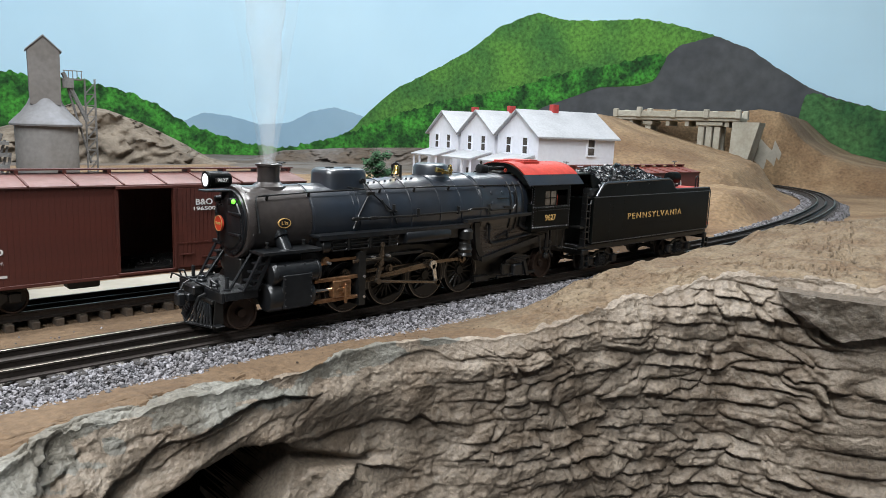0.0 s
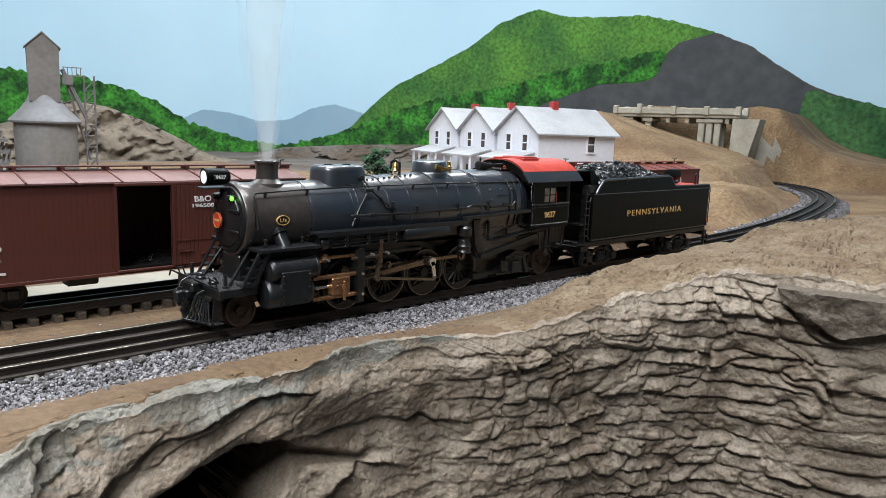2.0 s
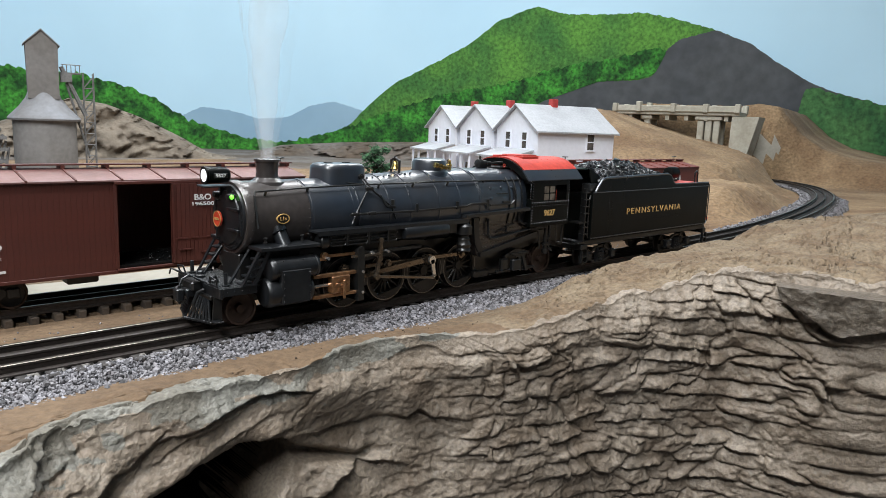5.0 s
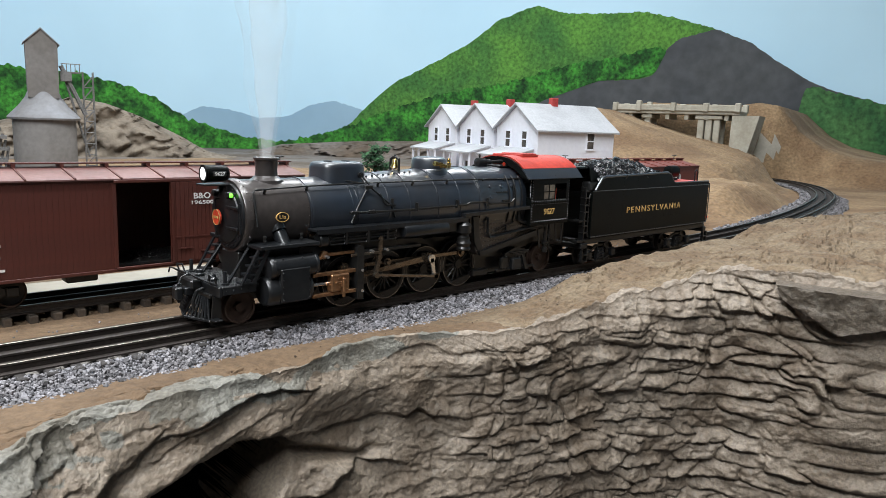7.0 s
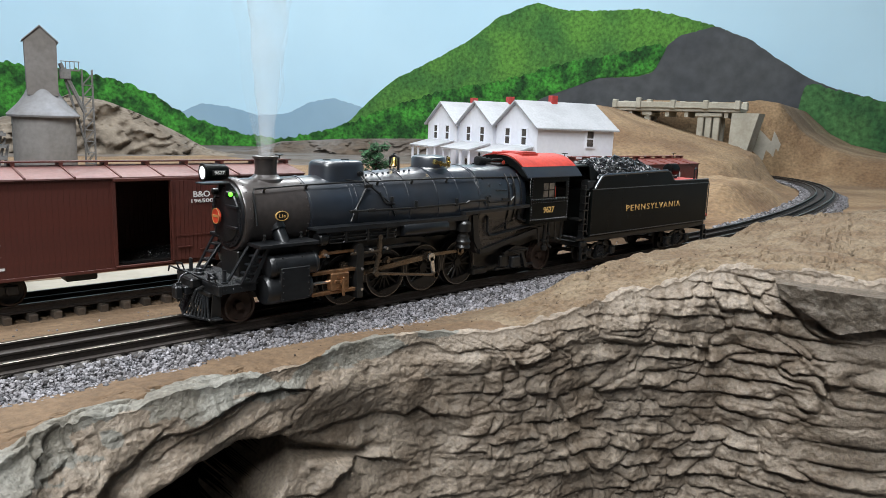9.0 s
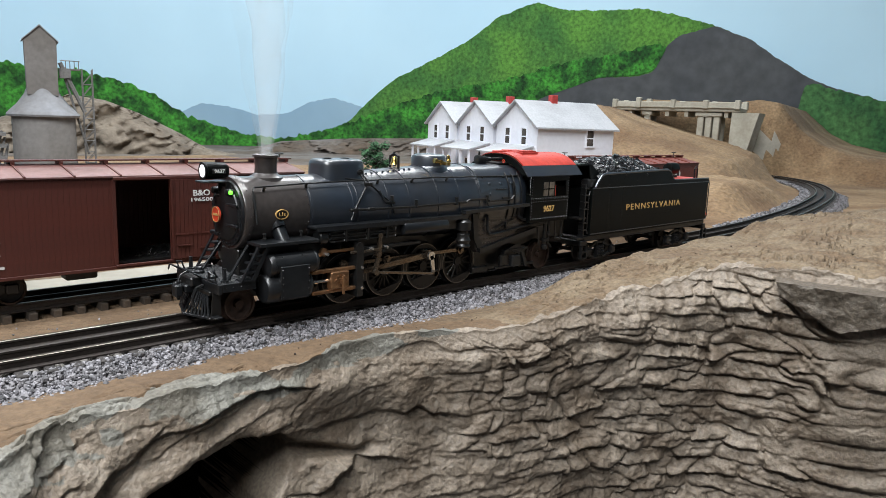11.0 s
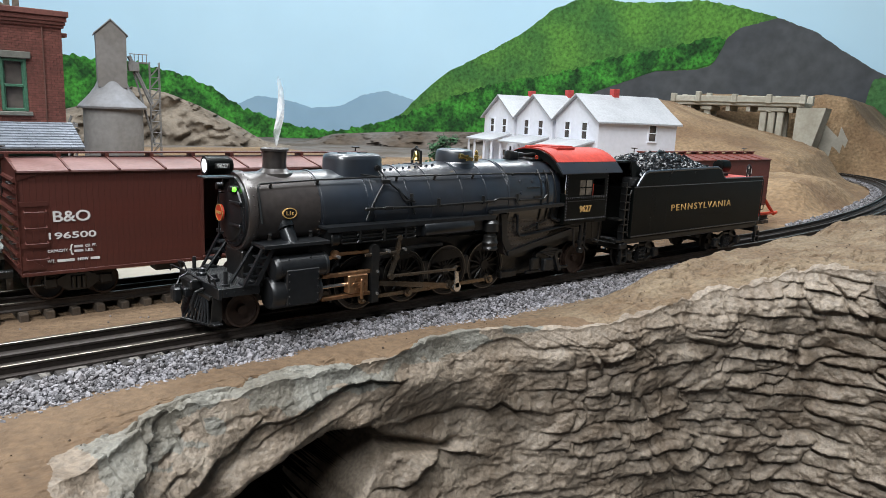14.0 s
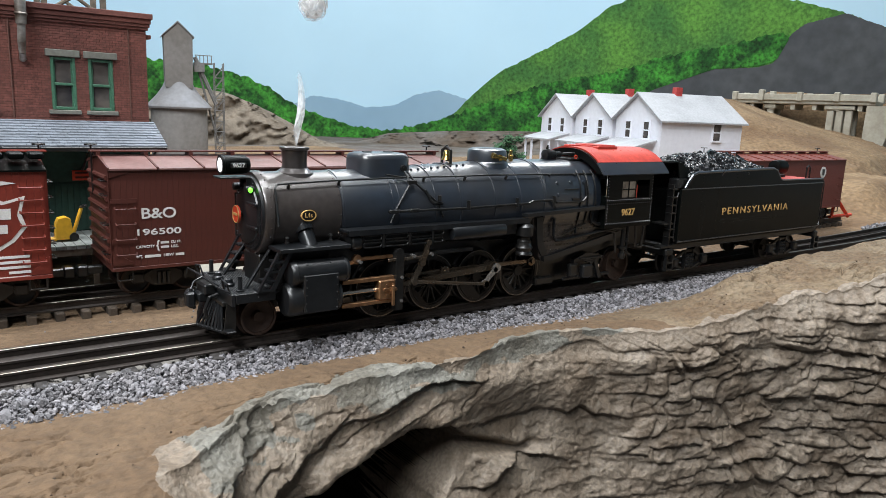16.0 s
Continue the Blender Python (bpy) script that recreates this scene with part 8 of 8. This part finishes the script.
for i in range(3):
    box(bm, -0.14, -0.065, -0.035, -0.005, 0.02 + 0.022 * i, 0.026 + 0.022 * i)
part("side_gallery", bm, M_GREYIRON, hoist)

# ---- company houses ----
HU, HV = Vector((0.27, 0.963, 0)).normalized(), Vector((0.963, -0.27, 0)).normalized()
HW, HL, HG, HE, HR = 0.148, 0.185, -0.014, 0.118, 0.166


def company_house():
    """A plain two-storey house: gable to -x, length along +x, porch in front."""
    h = thing("company_house", "plain white two-storey frame house with grey roof and front porch", "house", "row of company houses")
    bm = B()
    prism(bm, [(0, HG), (HW, HG), (HW, HE), (HW / 2, HR - 0.003), (0, HE)], 0, HL, axis="X")
    wall = part("wall", bm, M_CREAM, h, smooth=False)
    bm = B()
    for k in range(1, 26):
        z = 0.0 + k * 0.0046
        box(bm, -0.0002, HL + 0.0002, -0.0002, HW + 0.0002, z, z + 0.0003)
    part("clapboard", bm, M_CREAM, wall, smooth=False)
    for s in (-1, 1):
        bm = B()
        e = -0.008 if s < 0 else HW + 0.008
        prism(bm, [(HW / 2, HR + 0.002), (e, HE - 0.0025), (e, HE - 0.0055), (HW / 2, HR - 0.0015)], -0.008, HL + 0.008, axis="X")
        part("roof", bm, M_SHINGLE, h, "pale grey shingle slope", smooth=False)
    bm = box(B(), HL * 0.42, HL * 0.42 + 0.014, HW / 2 - 0.007, HW / 2 + 0.007, HR - 0.008, HR + 0.014, 0.0006)
    part("chimney", bm, M_CHIMNEY, h, "red chimney")

    def window(x, y, z, front):
        bm = B()
        w, hh = 0.0085, 0.030
        def bx(a0, a1, z0, z1, o0, o1):
            if front:
                box(bm, -o1, -o0, y + a0, y + a1, z + z0, z + z1)
            else:
                box(bm, x + a0, x + a1, -o1, -o0, z + z0, z + z1)
        bx(-w - 0.003, -w, -0.003, hh + 0.003, 0.0, 0.0022)
        bx(w, w + 0.003, -0.003, hh + 0.003, 0.0, 0.0022)
        bx(-w, w, hh, hh + 0.003, 0.0, 0.0022)
        bx(-w, w, -0.003, 0.0, 0.0, 0.0030)
        bx(-w, w, hh / 2 - 0.001, hh / 2 + 0.001, 0.0, 0.0018)
        wn = part("window", bm, M_CREAM, h, smooth=False)
        bm = B()
        bx(-w + 0.001, w - 0.001, 0.0, hh, 0.0008, 0.0012)
        part("pane", bm, M_GLASS, wn, "dark pane", smooth=False)

    for y in (HW * 0.30, HW * 0.70):
        window(0, y, 0.082, True)
    window(HL * 0.68, 0, 0.082, False)
    for y in (HW * 0.25, HW * 0.72):
        window(0, y, 0.012, True)
    bm = prism(B(), [(-0.054, 0.0655), (0.0, 0.0800), (0.0, 0.0765), (-0.054, 0.0622)], 0.010, HW - 0.010)
    porch = part("porch_roof", bm, M_SHINGLE, h, "flat pale porch roof", smooth=False)
    for y in (0.014, HW / 3, HW * 2 / 3, HW - 0.018):
        bm = box(B(), -0.050, -0.046, y, y + 0.004, HG, 0.0632)
        part("porch_post", bm, M_CREAM, h, smooth=False)
    bm = box(B(), -0.052, 0.0, 0.012, HW - 0.012, HG, HG + 0.010)
    part("porch_floor", bm, M_CREAM, h, smooth=False)
    return h


hm = Matrix((HV.to_4d(), HU.to_4d(), (0, 0, 1, 0), (0, 0, 0, 1))).transposed()
hm[3] = (0, 0, 0, 1)
first = company_house()
ORIGIN = Vector((0.903, 0.4870, 0))
for k in range(3):
    m = Matrix.Translation(ORIGIN + HU * (0.160 * k)) @ hm
    if k == 0:
        first.matrix_basis = m
    else:
        copy_thing(first, m)

# ---- highway bridge ----
bridge = thing("highway_bridge", "pale concrete road bridge with a solid parapet over a cutting", "bridge", at=(1.925, 0.775, 0), turn=12.5)
bm = box(B(), 0.0, 0.10, -0.189, 0.205, 0.1800, 0.1930, 0.002)
part("deck", bm, M_BRIDGE, bridge)
for x in (-0.006, 0.096):
    bm = box(B(), x, x + 0.010, -0.189, 0.205, 0.1900, 0.2090, 0.0015)
    par = part("parapet", bm, M_BRIDGE, bridge)
    for y in (-0.183, -0.090, 0.010, 0.120, 0.199):
        bm = box(B(), x - 0.004, x + 0.014, y - 0.008, y + 0.008, 0.1880, 0.2210 if y == 0.120 else 0.2150, 0.002)
        part("parapet_post", bm, M_BRIDGE, par)
for y in (-0.15, -0.09, -0.03, 0.03, 0.09, 0.15):
    bm = box(B(), 0.008, 0.092, y - 0.006, y + 0.006, 0.1640, 0.1800)
    part("girder", bm, M_BRIDGE, bridge)
for ys in ((-0.122, -0.098, -0.074), (0.095,)):
    bm = box(B(), 0.006, 0.094, ys[0] - 0.016, ys[-1] + 0.016, 0.1660, 0.1780, 0.002)
    cap = part("pier_cap", bm, M_BRIDGE, bridge)
    for y in ys:
        for x in (0.012, 0.070):
            bm = box(B(), x, x + 0.016, y - 0.0095, y + 0.0095, 0.0, 0.1660, 0.002)
            part("pier", bm, M_BRIDGE, cap)
bm = prism(B(), [(-0.205, 0.0), (-0.165, 0.0), (-0.168, 0.1790), (-0.245, 0.1790)], 0.0, 0.09, axis="X")
part("abutment", bm, M_BRIDGE, bridge)

# ---- tree ----
tree = thing("pine_tree", "small dark green model pine with wispy boughs", "tree", at=(0.3364, 0.2550, -0.0178))
bm = rod(B(), (0, 0, 0), (0.001, 0, 0.112), 0.0028, 0.0006, seg=8)
trunk = part("trunk", bm, M_BARK, tree)
rs = random.Random(9)
limbs = []
for i in range(34):
    z = 0.022 + 0.088 * i / 34
    r = 0.019 * (1 - ((z - 0.02) / 0.098) ** 2) ** 0.6 + 0.004
    a = i * 2.4 + rs.uniform(-0.4, 0.4)
    limbs.append(((0, 0, z), (r * math.cos(a), r * math.sin(a), z + rs.uniform(-0.002, 0.006))))
bm = B()
for p, q in limbs:
    rod(bm, p, q, 0.0006, 0.0002, seg=5)
part("limbs", bm, M_BARK, tree)
v, f = [], []
for p, q in limbs:
    for _ in range(190):
        t = rs.random() ** 0.6
        c = Vector(p).lerp(Vector(q), t) + Vector((rs.gauss(0, 0.0022), rs.gauss(0, 0.0022), rs.gauss(0, 0.0020)))
        d = Vector((rs.gauss(0, 1), rs.gauss(0, 1), rs.gauss(0, 1))).normalized()
        e = d.orthogonal().normalized()
        k = len(v)
        s = rs.uniform(0.0012, 0.0026)
        v += [tuple(c - d * s), tuple(c + e * s * 0.5), tuple(c + d * s), tuple(c - e * s * 0.5)]
        f += [(k, k + 1, k + 2, k + 3)]
o = sheet("crown", v, f, [M_LEAF], smooth=False)
o.parent = tree

# ---- rock outcrop behind the tower ----


def outcrop(name, label, cx, cy, half, turn, top, mat, seed, nu=130, nv=50, thick=0.12):
    """A low craggy bank: a ridge profile with blocky ledges."""
    u = np.linspace(-half, half, nu)[:, None]
    w = np.linspace(0, 1, nv)[None, :]
    h = np.interp(u, np.linspace(-half, half, len(top)), top)
    z = -0.02 + (h + 0.02) * np.sin(w * math.pi / 2) ** 0.8
    blk = np.floor((z - 0.45 * u) * 46 + 1.6 * fbm(u * 9, z * 9, seed))
    y = thick * w + 0.045 * (hash2(blk, np.floor(u * 16 + z * 14 + blk * 0.4), seed) - 0.5) + 0.03 * fbm(u * 14, z * 22, seed + 2) + 0.006 * fbm(u * 60, z * 80, seed + 4)
    z = z + 0.006 * fbm(u * 30, w * 9, seed + 6) * np.sin(w * math.pi)
    c, s = math.cos(radians(turn)), math.sin(radians(turn))
    X, Y = cx + c * u - s * y, cy + s * u + c * y
    return tagged(sheet(name, np.stack([X, Y, z + 0 * X], -1).reshape(-1, 3).tolist(), grid_faces(nu, nv).tolist(), [mat]), label, "rock", kind="structure")


outcrop("rock_outcrop", "tan craggy rock cutting behind the coaling tower", 0.62, 1.98, 0.42, -16, [0.05, 0.08, 0.115, 0.165, 0.15, 0.11, 0.06, 0.0, -0.02], M_OUTCROP, 3)
outcrop("earth_bank", "low grey-brown earth bank at the foot of the painted hills", 1.62, 1.86, 0.55, -38, [-0.02, 0.02, 0.03, 0.04, 0.045, 0.05, 0.05, 0.04, 0.03], M_GREYEARTH, 7)

# ---- smoke ----
STACK = Vector((0.0545, 0.0, 0.0935))


def blob(r, seed, stretch=1.0):
    """A billow of smoke: a dense lumpy core inside a thinner veil."""
    bm = B()
    for size in (0.80, 1.0):
        made = bmesh.ops.create_icosphere(bm, subdivisions=4, radius=1.0)["verts"]
        for v in made:
            p = v.co.copy()
            k = size * (1 + 0.24 * noise.noise(p * 1.6 + Vector((seed, 0, 0))) + 0.16 * noise.noise(p * 3.6 + Vector((0, seed, 0))) + 0.05 * noise.noise(p * 8 + Vector((0, 0, seed))))
            v.co = Vector((p.x * k * r, p.y * k * r, p.z * k * r * stretch))
    return bm


PLUMES, PUFFS = [], []
for k, w in enumerate((0.7, 1.15)):
    prof = [(0.000, 0.0030), (0.012, 0.0046), (0.030, 0.0076), (0.055, 0.0108), (0.080, 0.0135), (0.110, 0.0165), (0.150, 0.0195), (0.190, 0.0215), (0.230, 0.0225), (0.262, 0.016), (0.275, 0.005)]
    zz = np.linspace(0, 0.275, 90)
    rr = np.interp(zz, [p[0] for p in prof], [p[1] for p in prof]) * w
    bm = lathe(B(), list(zip(zz.tolist(), rr.tolist())), axis="Z", seg=30)
    for v in bm.verts:
        q = Vector((v.co.x * 60, v.co.y * 60, v.co.z * 30 + 7 * k))
        f = 1 + 0.35 * noise.noise(q) + 0.2 * noise.noise(q * 2.3)
        lean = 0.02 * v.co.z + 0.12 * v.co.z * v.co.z
        v.co.x = v.co.x * f - lean * 0.4
        v.co.y = v.co.y * f + lean * 0.4
    PLUMES.append(tagged(part("smoke_plume", bm, M_PLUME), "thin pale smoke rising straight from the chimney", "smoke", "smoke of the engine"))

bm = B()
pts = [(0.0, 0.0, 0.0), (0.0006, 0, 0.006), (0.0018, 0, 0.012), (0.0036, 0, 0.019), (0.0048, 0.001, 0.027), (0.0046, 0.001, 0.034), (0.0030, 0.002, 0.042)]
fine = []
for i in range(60):
    t = i / 59 * (len(pts) - 1)
    j = min(int(t), len(pts) - 2)
    fine.append(Vector(pts[j]).lerp(Vector(pts[j + 1]), t - j))
rings = []
for i, p in enumerate(fine):
    r = 0.0010 + 0.0011 * math.sin(i / 59 * math.pi) + 0.0003 * noise.noise((i * 0.3, 0, 0))
    rings.append([bm.verts.new(p + Vector((r * math.cos(2 * math.pi * a / 10), r * math.sin(2 * math.pi * a / 10), 0))) for a in range(10)])
for a, b in zip(rings, rings[1:]):
    for i in range(10):
        bm.faces.new((a[i], a[(i + 1) % 10], b[(i + 1) % 10], b[i]))
WISP = tagged(part("smoke_wisp", bm, M_WISP), "thin curling wisp of white smoke over the chimney", "smoke", "smoke of the engine")

rs = random.Random(21)
for t0 in (12.69, 14.05, 15.38):
    for k in range(14):
        f = k / 13
        r = (0.0080 + 0.0052 * f) * rs.uniform(0.92, 1.08)
        ob = tagged(part("smoke_puff", blob(r, rs.uniform(0, 90), 1.15), M_PUFF), "dense white puff of smoke thrown up by the chimney", "smoke", "smoke of the engine")
        PUFFS.append((ob, t0 + 0.26 * (1 - f) + rs.uniform(0, 0.015), 0.020 + 0.060 * f + rs.uniform(-0.003, 0.003), (rs.uniform(-1, 1) * (0.0008 + 0.0105 * f ** 1.3), rs.uniform(-1, 1) * (0.0008 + 0.0105 * f ** 1.3)), rs.uniform(-50, 50)))

# ---- what moves ----


def travel(t):
    """How far the train has rolled, in metres."""
    v, t0, ramp = 0.0191, 11.12, 0.3
    u = max(0.0, t - t0)
    return v * u * u / (2 * ramp) if u < ramp else v * (u - ramp / 2)


TIMES = [0.0, 5.0, 10.0, 11.0] + [round(11.1 + 0.1 * i, 2) for i in range(50)]


def motions():
    walk(loco, [(t, pose(-travel(t), 0, 0)) for t in TIMES])
    walk(tender, [(t, pose(-travel(t), 0, 0)) for t in TIMES])
    roll = lambda t, r: -math.degrees(travel(t) / r)
    for w, x in zip(MOVERS["drivers"], DRIVERS):
        walk(w, [(t, pose(x, 0, Z_AXLE, 0, roll(t, 0.0172), 0)) for t in TIMES])
    for name, x in (("pilot_wheelset", 0.0265), ("trailing_wheelset", 0.2980)):
        w, r = MOVERS[name]
        walk(w, [(t, pose(x, 0, r, 0, roll(t, r), 0)) for t in TIMES])
    for w in MOVERS["tender_wheels"]:
        x = w.location.x
        walk(w, [(t, pose(x, 0, 0.0090, 0, roll(t, 0.0090), 0)) for t in TIMES])
    for s in (-1, 1):
        rows = {k: [] for k in ("side", "main", "cross", "return", "eccentric", "link")}
        for t in TIMES:
            a = math.radians(90 + CRANK0 + (0 if s < 0 else 90) - roll(t, 0.0172))
            px, pz = DRIVERS[2] + CRANK * math.cos(a), Z_AXLE + CRANK * math.sin(a)
            rows["side"].append((t, pose(px, 0, pz)))
            zc, ly = 0.0187, 0.0778
            cx = px - math.sqrt(ly * ly - (pz - zc) ** 2)
            rows["main"].append((t, pose(px, 0, pz, 0, -math.degrees(math.asin((pz - zc) / ly)), 0)))
            rows["cross"].append((t, pose(cx, 0, zc)))
            turn = -(math.degrees(a) - (90 + CRANK0))
            rows["return"].append((t, pose(px, 0, pz, 0, turn, 0)))
            ra = math.radians(-78 - turn)
            ex, ez = px + 0.0128 * math.cos(ra), pz + 0.0128 * math.sin(ra)
            # link foot swings about its pivot to meet the rod's end
            kx, kz, arm, le = 0.1180, 0.0320, 0.0118, 0.0528
            best = min((abs(math.hypot(ex - (kx + arm * math.sin(b)), ez - (kz - arm * math.cos(b))) - le), b) for b in [i * 0.01 - 0.8 for i in range(161)])[1]
            fx, fz = kx + arm * math.sin(best), kz - arm * math.cos(best)
            rows["eccentric"].append((t, pose(ex, 0, ez, 0, -math.degrees(math.atan2(ez - fz, ex - fx)), 0)))
            rows["link"].append((t, pose(kx, 0, kz, 0, -math.degrees(best), 0)))
        for k, r in rows.items():
            walk(MOVERS[k, s], r)
    # smoke: a steady plume, then a wisp and three puffs as the engine works
    for k, ob in enumerate(PLUMES):
        rows = []
        for t in [0.5 * i for i in range(22)] + [round(11.0 + 0.1 * i, 2) for i in range(51)]:
            up = max(0.0, t - 10.95)
            rows.append((t, pose(STACK.x + 0.01 * up, 0.004 * up, STACK.z - 0.004 + min(0.16 * up * up / (0.4 + up) * 1.6, 1.0), 0, 0, (22 + 9 * k) * (1 if k % 2 else -1) * t)))
        walk(ob, rows)
    rows = []
    for t in TIMES:
        f = min(1.0, max(0.0, (t - 11.0) / 0.35))
        rows.append((t, pose(STACK.x - travel(t), 0, STACK.z - 0.048 + 0.047 * f * f * (3 - 2 * f), 0, 0, 14 * math.sin(3.1 * (t - 11)) * f)))
    walk(WISP, rows)
    for ob, t0, leap, (dx, dy), spin in PUFFS:
        rows = [(0.0, pose(STACK.x, 0, 0.0605)), (11.1, pose(STACK.x, 0, 0.0605))]
        for t in TIMES[5:]:
            u = t - t0
            if u <= 0:
                rows.append((t, pose(STACK.x - travel(t), 0, 0.0605)))
                continue
            g = 1 - math.exp(-u / 0.11)
            rows.append((t, pose(STACK.x - travel(t0) + dx * g + 0.012 * u, dy * g, 0.0605 + 0.030 * min(1.0, u / 0.02) + leap * g + 0.17 * u, 0, 0, spin * min(u, 1.6))))
        walk(ob, rows)


motions()
